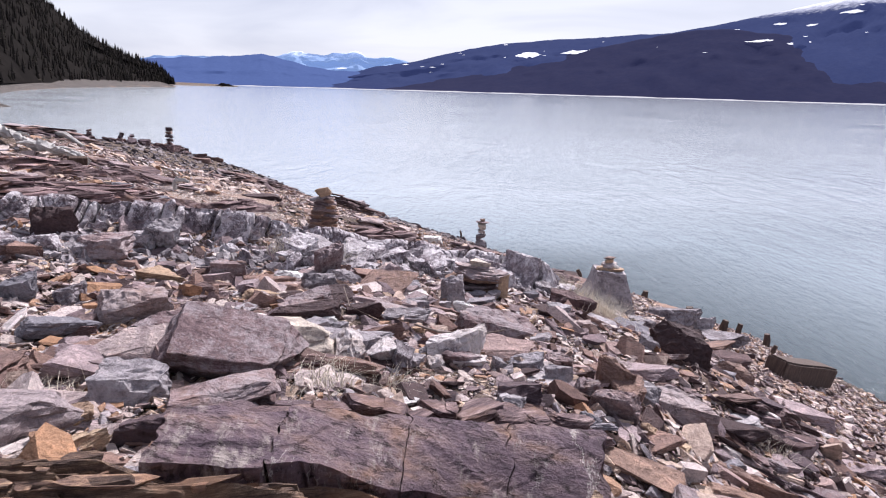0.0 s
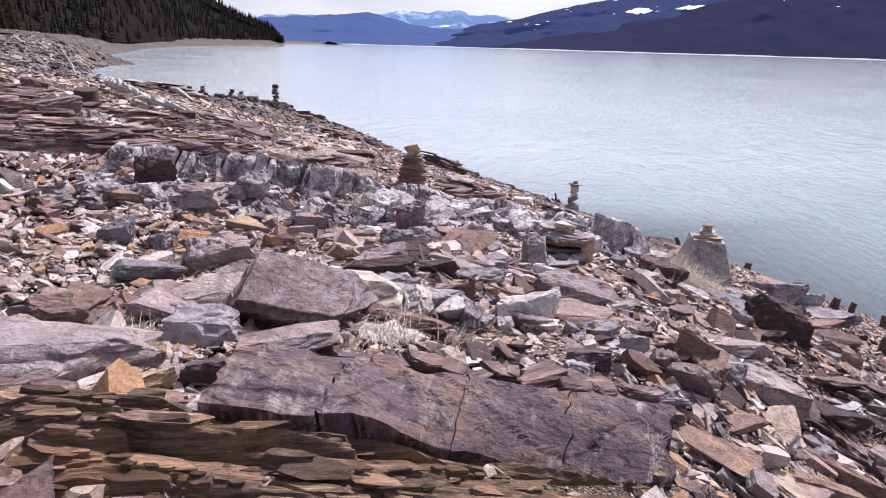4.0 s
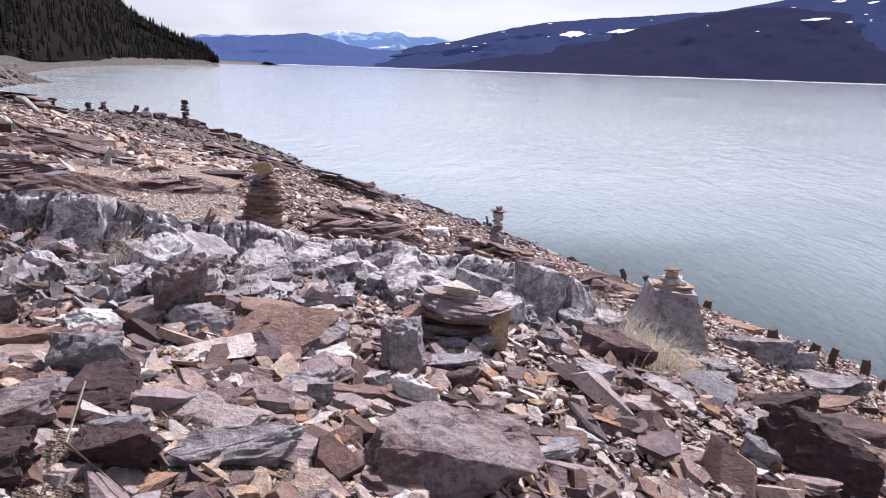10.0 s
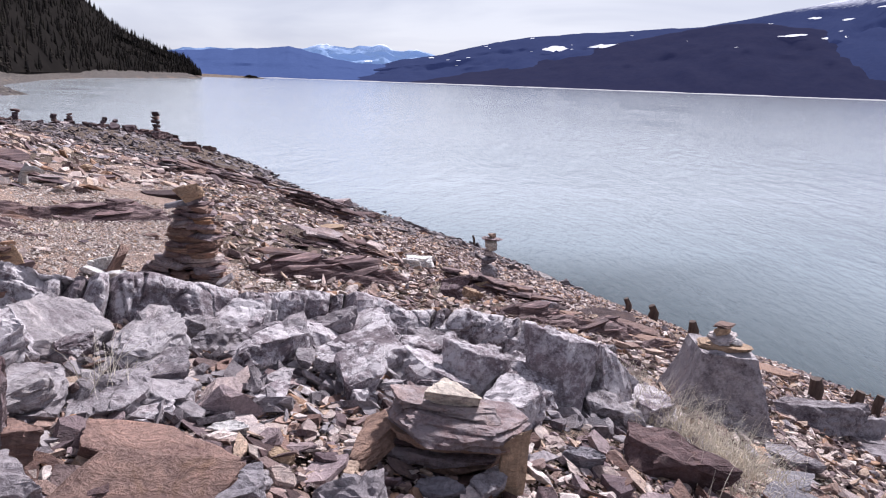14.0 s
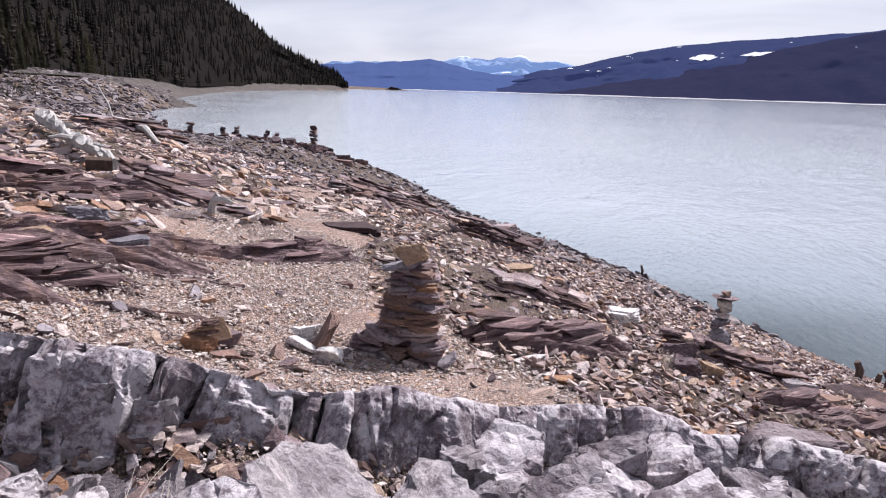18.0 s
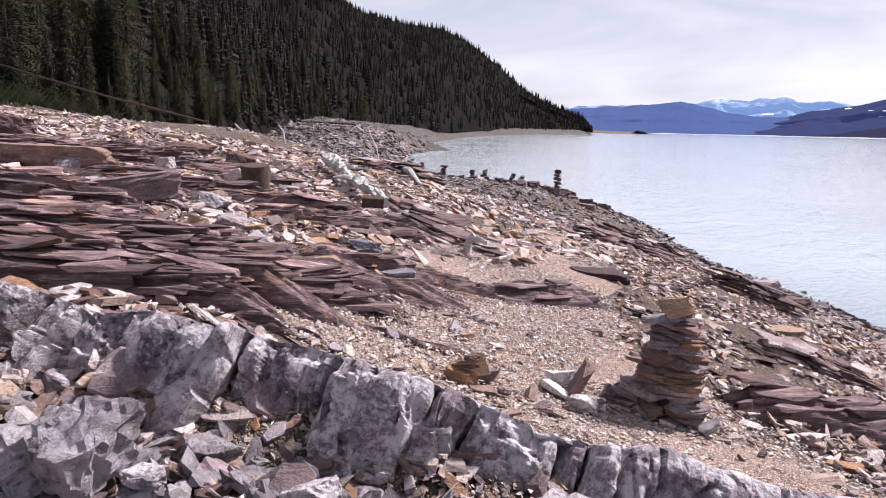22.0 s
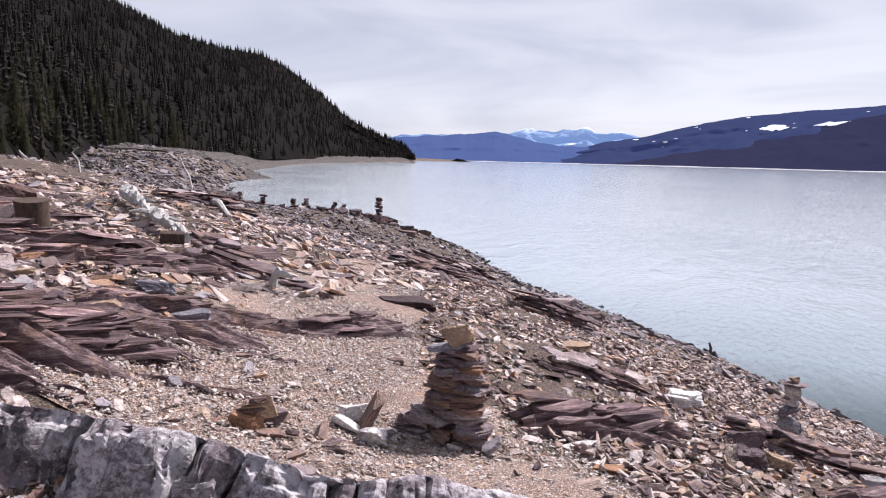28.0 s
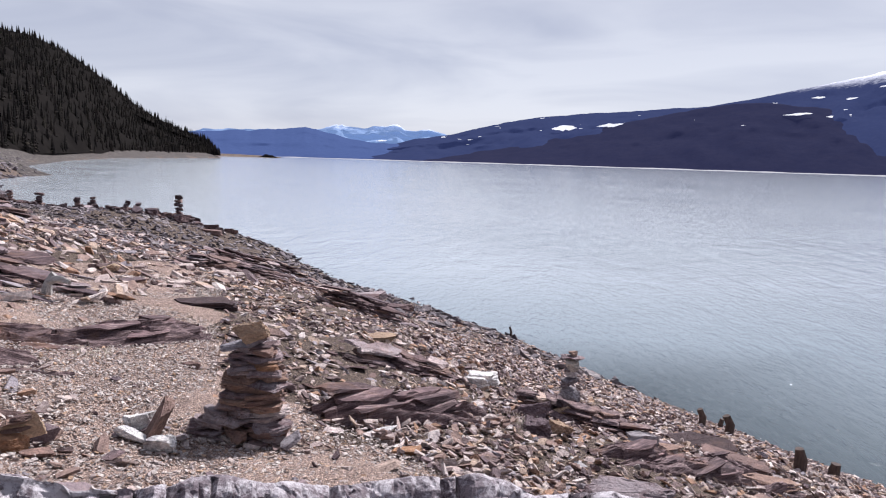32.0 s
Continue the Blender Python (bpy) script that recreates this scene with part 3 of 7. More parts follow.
# ---- lake ----
wx, wy = np.meshgrid(np.linspace(-4700, 4700, 60), np.linspace(-1200, 4700, 40))
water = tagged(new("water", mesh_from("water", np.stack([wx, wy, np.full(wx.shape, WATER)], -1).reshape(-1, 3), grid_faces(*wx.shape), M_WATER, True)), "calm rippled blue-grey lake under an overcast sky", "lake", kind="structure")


# ---- far slopes, by bearing from the shore ----
EYE0 = np.array((0.0, 6.3, 4.4))


def at_bearing(az, dist, el):
    az, dist, el = np.broadcast_arrays(np.radians(az), dist, np.radians(el))
    return np.stack([EYE0[0] + dist * np.sin(az), EYE0[1] + dist * np.cos(az), EYE0[2] + dist * np.tan(el)], -1)


def slope_sheet(name, label, az, el, near, far, material, cols=260, rows=26, rough=1.0, seed=0, bulge=0.85, jag=0.0, base=WATER - 3):
    """A mountainside from its foot at the range near to its crest at the range far; az, el: its skyline in degrees."""
    a = np.linspace(az[0], az[-1], cols)
    e = np.interp(a, az, el)
    e = e + jag * fractal(a * 0.9, a * 0 + seed, 5, seed + 40)
    n0, f0 = np.interp(a, az, near) if np.ndim(near) else np.full(cols, near), np.interp(a, az, far) if np.ndim(far) else np.full(cols, far)
    s = np.linspace(0, 1, rows)[:, None]
    dist = n0 * (1 - s) + f0 * s
    top = EYE0[2] + f0 * np.tan(np.radians(e))
    z = base + (top - base) * s ** bulge
    wob = fractal(a[None, :] * 0.35 + 0 * s, s * 5 + 0 * a, 5, seed)
    dist = dist * (1 + 0.05 * rough * wob * np.sin(np.pi * s))
    z = z + 0.07 * rough * (top - base) * fractal(a[None, :] * 0.6 + 0 * s, s * 7 + 0 * a, 5, seed + 20) * np.sin(np.pi * s)
    ar = np.radians(a)[None, :] + 0 * s
    front = np.stack([EYE0[0] + dist * np.sin(ar), EYE0[1] + dist * np.cos(ar), z], -1)
    back = front[-1].copy()
    back[:, :2] += (back[:, :2] - EYE0[:2]) * 0.12
    back[:, 2] = base
    v = np.concatenate([front, back[None]], 0)
    return tagged(new(name, mesh_from(name, v.reshape(-1, 3), grid_faces(rows + 1, cols), material, True)), label, "mountain", kind="structure"), front


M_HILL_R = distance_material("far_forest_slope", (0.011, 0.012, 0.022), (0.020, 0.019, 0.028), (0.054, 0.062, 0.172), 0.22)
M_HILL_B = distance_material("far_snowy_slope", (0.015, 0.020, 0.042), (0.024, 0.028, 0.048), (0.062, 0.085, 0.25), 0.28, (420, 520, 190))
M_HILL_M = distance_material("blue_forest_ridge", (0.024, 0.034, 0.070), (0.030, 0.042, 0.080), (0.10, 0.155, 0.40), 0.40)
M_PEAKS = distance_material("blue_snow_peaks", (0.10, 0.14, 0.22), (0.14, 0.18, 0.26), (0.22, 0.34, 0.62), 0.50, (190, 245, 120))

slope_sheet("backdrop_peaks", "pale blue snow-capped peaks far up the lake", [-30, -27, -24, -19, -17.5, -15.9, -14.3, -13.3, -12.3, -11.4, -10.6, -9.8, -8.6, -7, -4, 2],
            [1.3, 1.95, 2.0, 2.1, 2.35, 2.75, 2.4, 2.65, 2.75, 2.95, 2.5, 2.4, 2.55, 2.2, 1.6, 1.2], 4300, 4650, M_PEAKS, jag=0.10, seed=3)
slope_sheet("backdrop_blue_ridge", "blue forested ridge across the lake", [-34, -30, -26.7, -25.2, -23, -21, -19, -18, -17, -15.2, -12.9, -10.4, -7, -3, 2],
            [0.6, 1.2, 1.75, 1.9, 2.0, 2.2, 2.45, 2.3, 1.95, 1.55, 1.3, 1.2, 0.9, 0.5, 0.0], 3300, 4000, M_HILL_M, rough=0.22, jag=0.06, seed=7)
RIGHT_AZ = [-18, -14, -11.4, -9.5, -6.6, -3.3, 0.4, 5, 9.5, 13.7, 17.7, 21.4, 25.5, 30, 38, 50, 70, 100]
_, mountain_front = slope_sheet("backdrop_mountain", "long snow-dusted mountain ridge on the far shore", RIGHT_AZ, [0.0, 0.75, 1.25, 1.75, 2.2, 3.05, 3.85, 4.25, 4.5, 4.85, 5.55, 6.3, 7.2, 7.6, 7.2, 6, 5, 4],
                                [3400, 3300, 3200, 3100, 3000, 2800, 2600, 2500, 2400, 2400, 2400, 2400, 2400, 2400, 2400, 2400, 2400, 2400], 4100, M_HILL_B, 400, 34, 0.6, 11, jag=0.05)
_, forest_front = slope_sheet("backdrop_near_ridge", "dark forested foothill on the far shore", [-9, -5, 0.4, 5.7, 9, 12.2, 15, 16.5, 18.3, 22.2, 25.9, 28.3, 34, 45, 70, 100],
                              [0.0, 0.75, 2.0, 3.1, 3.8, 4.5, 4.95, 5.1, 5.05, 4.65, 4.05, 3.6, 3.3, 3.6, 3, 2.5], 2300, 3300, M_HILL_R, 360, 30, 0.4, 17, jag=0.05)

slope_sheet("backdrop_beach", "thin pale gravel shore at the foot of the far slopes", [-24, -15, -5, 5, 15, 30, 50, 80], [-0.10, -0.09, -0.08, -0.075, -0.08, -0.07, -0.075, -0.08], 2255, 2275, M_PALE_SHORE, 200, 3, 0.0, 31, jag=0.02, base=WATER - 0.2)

# the wooded hill behind the bay
HILL_AZ = [-150, -110, -90, -72, -63, -56, -51, -48.5, -45, -41.5, -38.4, -36, -34, -31.4, -29.2, -26.6, -25.7]
HILL_EL = [14, 15, 16, 16, 13.6, 12.2, 11.2, 10.7, 8.95, 8.2, 7.9, 6.8, 5.3, 3.15, 2.0, 0.95, -0.1]
HILL_NEAR = [60, 50, 48, 52, 66, 95, 150, 185, 225, 268, 322, 425, 545, 655, 750, 885, 912]
HILL_FAR = [500, 520, 560, 640, 760, 820, 900, 930, 960, 960, 960, 980, 1000, 1000, 980, 950, 930]
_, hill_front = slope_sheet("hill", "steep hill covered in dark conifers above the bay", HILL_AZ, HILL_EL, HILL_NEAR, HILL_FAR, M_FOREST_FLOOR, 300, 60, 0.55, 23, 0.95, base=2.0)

# low spit and islet off the headland
_, _ = slope_sheet("spit", "low pale gravel spit off the headland", [-26.5, -24, -22, -20.9], [0.02, -0.02, -0.07, -0.16], 1440, 1500, M_GROUND, 60, 4, 0.2, 5, base=WATER)


def snow_field(front, az, el, wide, high, seed):
    """A snowy clearing on a far slope, wide and high in degrees."""
    r = random.Random(seed)
    rel = front - EYE0
    a_ = np.degrees(np.arctan2(rel[..., 0], rel[..., 1]))
    e_ = np.degrees(np.arctan2(rel[..., 2], np.hypot(rel[..., 0], rel[..., 1])))
    near = np.unravel_index(np.argmin(((a_ - az) * 1.0) ** 2 + (e_ - el) ** 2), a_.shape)
    dist = float(np.hypot(*rel[near][:2])) - 45
    bm = bmesh.new()
    ring = []
    for k in range(22):
        ang = 6.283 * k / 22
        w = wide * (0.5 + r.uniform(-0.16, 0.1)) * math.cos(ang)
        h = high * (0.5 + r.uniform(-0.25, 0.1)) * math.sin(ang)
        ring.append(bm.verts.new(at_bearing(az + w, dist + 160 * h, el + h + 0.10 * w * r.uniform(0.5, 1))))
    bm.faces.new(ring)
    ob = part("snow_field", bm, M_SNOW, None)
    tagged(ob, "white snowy clearing on a far wooded slope", "snow field", kind="structure")


M_SNOW = simple("old_snow", [(0.3, (0.70, 0.72, 0.78)), (0.7, (0.84, 0.85, 0.88))], 0.01, 0.9, 0.1, world_space=True)
for k_, (f_, a_z, e_l, w_d, h_g) in enumerate(((forest_front, 2.7, 2.98, 1.9, 0.42), (forest_front, 6.9, 3.33, 3.0, 0.30), (forest_front, 0.66, 1.87, 0.9, 0.16), (forest_front, 20.2, 4.26, 2.0, 0.16), (forest_front, 22.8, 4.10, 1.8, 0.2),
                                               (mountain_front, 21.4, 5.45, 0.8, 0.16), (mountain_front, 23.6, 5.35, 1.0, 0.16), (mountain_front, -7.4, 1.97, 0.5, 0.10), (mountain_front, -16.6, 0.87, 1.3, 0.16), (forest_front, -2.6, 1.3, 0.5, 0.1),
                                               (mountain_front, -12.6, 1.5, 0.9, 0.14), (mountain_front, 26.0, 6.2, 1.6, 0.2), (forest_front, 27.5, 3.4, 0.9, 0.14), (mountain_front, 18.5, 5.05, 0.7, 0.1))):
    snow_field(f_, a_z, e_l, w_d, h_g, k_)
r_snow = random.Random(62)
for k_ in range(26):
    a_z = r_snow.uniform(-9, 29)
    e_l = np.interp(a_z, RIGHT_AZ, [0.0, 0.75, 1.25, 1.75, 2.2, 3.05, 3.85, 4.25, 4.5, 4.85, 5.5, 6.1, 6.95, 7.3, 7.2, 6, 5, 4]) * r_snow.uniform(0.55, 0.97)
    snow_field(mountain_front if k_ % 3 else forest_front, a_z, float(e_l), r_snow.uniform(0.12, 0.45), r_snow.uniform(0.02, 0.06), 100 + k_)

# islet off the spit
bm_i = bmesh.new()
bmesh.ops.create_icosphere(bm_i, subdivisions=3, radius=1)
for v in bm_i.verts:
    v.co = Vector((v.co.x * 22, v.co.y * 9, v.co.z * 7.5 * (1 - abs(v.co.x) * 0.5))) + Vector((0, 0, 1)) * noise.noise(v.co * 2) * 3
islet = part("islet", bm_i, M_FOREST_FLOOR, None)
tagged(islet, "small dark rocky islet off the headland", "islet", kind="structure")
islet.location = at_bearing(-22.0, 1460, -0.25)


# the bare gravel beach under the wooded hill
def far_beach():
    line = np.array([p for p in SHORE if p[1] > 105 and p[1] < 900])
    t = np.linspace(0, len(line) - 1, 160)
    px, py = np.interp(t, np.arange(len(line)), line[:, 0]), np.interp(t, np.arange(len(line)), line[:, 1])
    tx, ty = np.gradient(px), np.gradient(py)
    ln = np.hypot(tx, ty)
    nx, ny = -ty / ln, tx / ln
    v = []
    for j, off in enumerate((-3, 2, 8, 14, 20, 27, 34)):
        x, y = px + nx * off, py + ny * off
        v.append(np.stack([x, y, ground_z(x, y) + np.clip(t * 1.2 - 1.6, -1.5, 0.3) + 0.25 * fractal(t * 3, t * 0 + j, 3, 4)], -1))
    v = np.array(v)
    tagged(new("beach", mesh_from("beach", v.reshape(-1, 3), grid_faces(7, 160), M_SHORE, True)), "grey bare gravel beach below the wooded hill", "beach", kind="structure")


far_beach()



# ---- stones ----
def split_stone(r, flat, cuts):
    """A box split by random planes into an angular stone, about 1 across; returns its bmesh."""
    bm = bmesh.new()
    bmesh.ops.create_cube(bm, size=1.0)
    lean = [r.uniform(-0.45, 0.45) for _ in range(3)]
    for v in bm.verts:
        v.co = Vector((v.co.x * r.uniform(0.8, 1.2) + v.co.y * lean[0], v.co.y * r.uniform(0.7, 1.1) + v.co.z * lean[1], v.co.z * flat * r.uniform(0.65, 1.3) + v.co.x * lean[2] * flat))
    for _ in range(cuts):
        n = Vector((r.gauss(0, 1), r.gauss(0, 1), r.gauss(0, 0.75))).normalized()
        reach = max(v.co.dot(n) for v in bm.verts)
        bmesh.ops.bisect_plane(bm, geom=bm.verts[:] + bm.edges[:] + bm.faces[:], plane_co=n * reach * r.uniform(0.5, 0.86), plane_no=n, clear_outer=True)
        bmesh.ops.holes_fill(bm, edges=bm.edges[:])
    bmesh.ops.remove_doubles(bm, verts=bm.verts[:], dist=0.012)
    bmesh.ops.recalc_face_normals(bm, faces=bm.faces[:])
    return bm


def chip_shape(seed, flat, cuts):
    bm = split_stone(random.Random(seed), flat, cuts)
    bmesh.ops.triangulate(bm, faces=bm.faces[:])
    bm.verts.index_update()
    out = np.array([v.co for v in bm.verts]), np.array([[v.index for v in f.verts] for f in bm.faces])
    bm.free()
    return out


CHIPS = [chip_shape(100 + i, flat, cuts) for i, (flat, cuts) in enumerate([(0.16, 4), (0.2, 4), (0.28, 5), (0.14, 4), (0.45, 6), (0.26, 5), (0.18, 5), (0.36, 6), (0.55, 6), (0.15, 4), (0.22, 5), (0.32, 5), (0.4, 6), (0.2, 5)])]
PEBBLES = [chip_shape(180 + i, flat, 2) for i, flat in enumerate((0.2, 0.3, 0.4, 0.25, 0.5, 0.35))]
BLOCKS = [chip_shape(140 + i, flat, cuts) for i, (flat, cuts) in enumerate([(0.5, 6), (0.7, 7), (0.4, 6), (0.6, 8), (0.3, 6), (0.8, 7), (0.45, 8), (0.25, 6), (0.35, 7), (0.55, 6)])]



def turn_matrices(yaw, tx, ty):
    cz, sz, cx, sx, cy, sy = np.cos(yaw), np.sin(yaw), np.cos(tx), np.sin(tx), np.cos(ty), np.sin(ty)
    o, l = np.zeros_like(yaw), np.ones_like(yaw)
    rz = np.stack([cz, -sz, o, sz, cz, o, o, o, l], -1).reshape(-1, 3, 3)
    rx = np.stack([l, o, o, o, cx, -sx, o, sx, cx], -1).reshape(-1, 3, 3)
    ry = np.stack([cy, o, sy, o, l, o, -sy, o, cy], -1).reshape(-1, 3, 3)
    return rx @ ry @ rz


def scatter(name, label, material, x, y, size, rng, tilt=0.28, sink=0.12, stretch=(0.8, 1.7), shapes=CHIPS, lift=0.0, thick=1.0):
    """Loose stones in one mesh on the ground; size: metres across, one per stone."""
    n = len(x)
    z = ground_z(x, y)
    e = 0.25
    sx, sy = (ground_z(x + e, y) - z) / e, (ground_z(x, y + e) - z) / e
    turn = turn_matrices(rng.rand(n) * 6.283, np.arctan(sy) + rng.randn(n) * tilt, -np.arctan(sx) + rng.randn(n) * tilt)
    scale = np.stack([size * rng.uniform(*stretch, n), size * rng.uniform(0.6, 1.0, n), size * rng.uniform(0.6, 1.3, n) * thick], -1)
    kind = rng.randint(0, len(shapes), n)
    verts, faces, count = [], [], 0
    for k, (sv, sf) in enumerate(shapes):
        pick = np.flatnonzero(kind == k)
        if not len(pick):
            continue
        v = np.einsum("nij,nvj->nvi", turn[pick], sv[None] * scale[pick][:, None, :])
        v += np.stack([x[pick], y[pick], z[pick] + size[pick] * sink + lift], -1)[:, None, :]
        verts.append(v.reshape(-1, 3))
        faces.append((sf[None] + (np.arange(len(pick)) * len(sv))[:, None, None] + count).reshape(-1, 3))
        count += len(pick) * len(sv)
    return tagged(new(name, mesh_from(name, np.concatenate(verts), np.concatenate(faces), material)), label, "rubble", kind="stuff")


def sown(rng, n, x0, x1, y0, y1, keep):
    x, y = rng.uniform(x0, x1, n), rng.uniform(y0, y1, n)
    k = keep(x, y)
    return x[k], y[k]


def ridge_line(x):
    """The y of the pale rock rib that crosses the slope."""
    return np.interp(x, [-9, -5, -2.5, -0.9, 1.35, 2.7, 4.5], [5.6, 7.2, 8.15, 8.85, 9.35, 10.3, 11.0])


def in_gravel(x, y):
    """The smooth gravel patch round the tall cairn and up the slope."""
    a = ((x + 2.7) / 2.4) ** 2 + ((y - 10.1) / 1.6) ** 2 < 1
    b = np.abs((x + 3.3) - (y - 10.6) * -0.52) < 1.2 + 0.05 * (y - 10)
    return a | (b & (y > 9.6) & (y < 19))


# bare beds above the rib: centre, strike in degrees, reach along and across it, skew
BARE = ((-5.6, 8.9, 45, -2.7, 1.55, -0.75, 1.9, 1.2), (-4.9, 8.35, 36, -2.0, 1.35, -0.5, 0.42, 0.3))


def on_outcrop(x, y):
    """The bare stepped beds above the rib."""
    on = np.zeros(np.shape(x), bool)
    for cx, cy, yaw, a0, a1, b0, b1, skew in BARE:
        c, s_ = math.cos(radians(yaw)), math.sin(radians(yaw))
        b = -(x - cx) * s_ + (y - cy) * c
        a = (x - cx) * c + (y - cy) * s_ + skew * b
        on |= (b > b0 + 0.1) & (b < b1 - 0.15) & (a > a0) & (a < a1 - 0.15)
    return on


def rubble():
    r = np.random.RandomState(5)
    thin = lambda x, y: (shore_distance(x, y) > -1.5) & ~((x > -0.55) & (x < 1.42) & (np.abs(y - 2.98 - 0.33 * x) < 0.22)) & ~((x > -1.1) & (x < 1.2) & (y > 2.2) & (y < 2.8 + 0.3 * x) & (r.rand(len(x)) < 0.8)) & ~(in_gravel(x, y) & (r.rand(len(x)) < 0.95)) & ~(on_outcrop(x, y) & (r.rand(len(x)) < 0.9))
    x, y = sown(r, 43000, -6.9, 6.9, 0.1, 11, lambda x, y: thin(x, y) & (np.abs(x) + 0.5 * r.rand(len(x)) < 6.9) & (y > 0.1 + 0.9 * r.rand(len(x))))
    scatter("rubble", "small broken shale chips in mixed greys and browns", M_SLOPE, x, y, 0.022 + 0.085 * r.rand(len(x)) ** 2.3, r, 0.33, 0.3)
    x, y = sown(r, 5200, -6, 6.5, 0.9, 10.5, thin)
    scatter("rubble", "angular broken shale stones lying in heaps", M_RUBBLE, x, y, 0.07 + 0.11 * r.rand(len(x)) ** 2.0, r, 0.3, 0.2)
    x, y = sown(r, 60000, -3.4, 4.6, 2.0, 9.6, thin)
    scatter("gravel", "fine pale shale grit between the stones", M_SLOPE, x, y, 0.012 + 0.028 * r.rand(len(x)) ** 2.5, r, 0.35, 0.3, shapes=PEBBLES, lift=0.012)
    x, y = sown(r, 400, -5, 6, 1.2, 8.0, lambda x, y: thin(x, y) & ~((np.abs(x - 0.2) < 1.5) & (y < 2.9 + 0.33 * x)))
    scatter("rubble", "larger angular shale stones lying in heaps", M_RUBBLE, x, y, 0.16 + 0.11 * r.rand(len(x)) ** 1.5, r, 0.3, 0.15, shapes=BLOCKS[2:9] + CHIPS)
    x, y = sown(r, 80000, -14, 10, 9, 27, thin)
    scatter("rubble", "flat shale flakes lying down the slope", M_SLOPE, x, y, 0.022 + 0.095 * r.rand(len(x)) ** 3.0, r, 0.3, 0.15, (0.8, 1.5))
    x, y = sown(r, 1100, -14, 8, 10.5, 27, thin)
    scatter("rubble", "long dark shale splinters lying down the slope", M_DARK_RUBBLE, x, y, 0.07 + 0.12 * r.rand(len(x)) ** 2, r, 0.2, 0.12, (1.0, 2.0), thick=0.8)
    x, y = sown(r, 120000, -6.5, 0.8, 8.8, 19, lambda x, y: in_gravel(x, y))
    scatter("gravel", "fine pale shale gravel", M_GRAVEL, x, y, 0.008 + 0.020 * r.rand(len(x)) ** 3, r, 0.3, 0.25, shapes=PEBBLES, lift=0.008)
    # the same rubble thinning out round the walker
    loose = lambda x, y: (shore_distance(x, y) > -1) & ~((np.abs(x) < 6.3) & (y > 1.0)) & (r.rand(len(x)) < 1.25 - 0.075 * np.hypot(x * 0.8, y - 4))
    x, y = sown(r, 30000, -17, 15, -11, 12, loose)
    scatter("rubble", "broken shale stones covering the rest of the shore", M_RUBBLE, x, y, 0.05 + 0.11 * r.rand(len(x)) ** 1.8, r, 0.33, 0.25)
    x, y = sown(r, 15000, -1.5, 8, 9.6, 21, thin)
    scatter("rubble", "small pale and rusty shale chips down to the water", M_SLOPE, x, y, 0.03 + 0.07 * r.rand(len(x)) ** 1.6, r, 0.4, 0.3, (0.8, 1.4), lift=0.02)
    x, y = sown(r, 30000, -60, 3, 22, 90, lambda x, y: (shore_distance(x, y) > -1) & (shore_distance(x, y) < 34))
    scatter("rubble", "grey shale rubble along the distant shore", M_FAR_RUBBLE, x, y, 0.09 + 0.24 * r.rand(len(x)) ** 2, r, 0.25)
    x, y = sown(r, 12000, -55, 3, 22, 90, lambda x, y: (shore_distance(x, y) > 0) & (shore_distance(x, y) < 34))
    scatter("rubble", "mixed shale flakes along the distant shore", M_FAR_RUBBLE, x, y, 0.07 + 0.18 * r.rand(len(x)) ** 2, r, 0.25)
    x, y = sown(r, 24000, -34, -5, 5, 34, lambda x, y: (shore_distance(x, y) > 5) & ~((x > -6.5) & (y < 9.5)) & ~(on_outcrop(x, y) & (r.rand(len(x)) < 0.94)))
    scatter("rubble", "shale slabs scattered up the bank", M_SLOPE, x, y, 0.045 + 0.21 * r.rand(len(x)) ** 3.2, r, 0.25, 0.15, (0.8, 1.9))
    x, y = sown(r, 14000, -170, -45, 70, 210, lambda x, y: (shore_distance(x, y) > -1) & (shore_distance(x, y) < 40))
    scatter("rubble", "dark rock rubble on the spit across the bay", M_FAR_RUBBLE, x, y, 0.3 + 0.9 * r.rand(len(x)) ** 2, r, 0.25)


rubble()

bx_, by_ = np.meshgrid(np.arange(-7.5, 1.0, 0.07), np.arange(8.8, 19.5, 0.07))
bz_ = ground_z(bx_, by_) + fractal(bx_ * 0.9, by_ * 0.9, 4, 3) * 0.03 + 0.006
wob_ = fractal(bx_ * 1.6, by_ * 1.6, 3, 60) * 0.35
keep_ = in_gravel(bx_ + wob_, by_ + wob_ * 0.6)
bf_ = grid_faces(*bx_.shape)
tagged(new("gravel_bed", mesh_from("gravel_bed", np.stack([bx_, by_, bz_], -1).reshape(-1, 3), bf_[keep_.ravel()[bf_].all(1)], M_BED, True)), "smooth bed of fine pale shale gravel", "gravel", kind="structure")



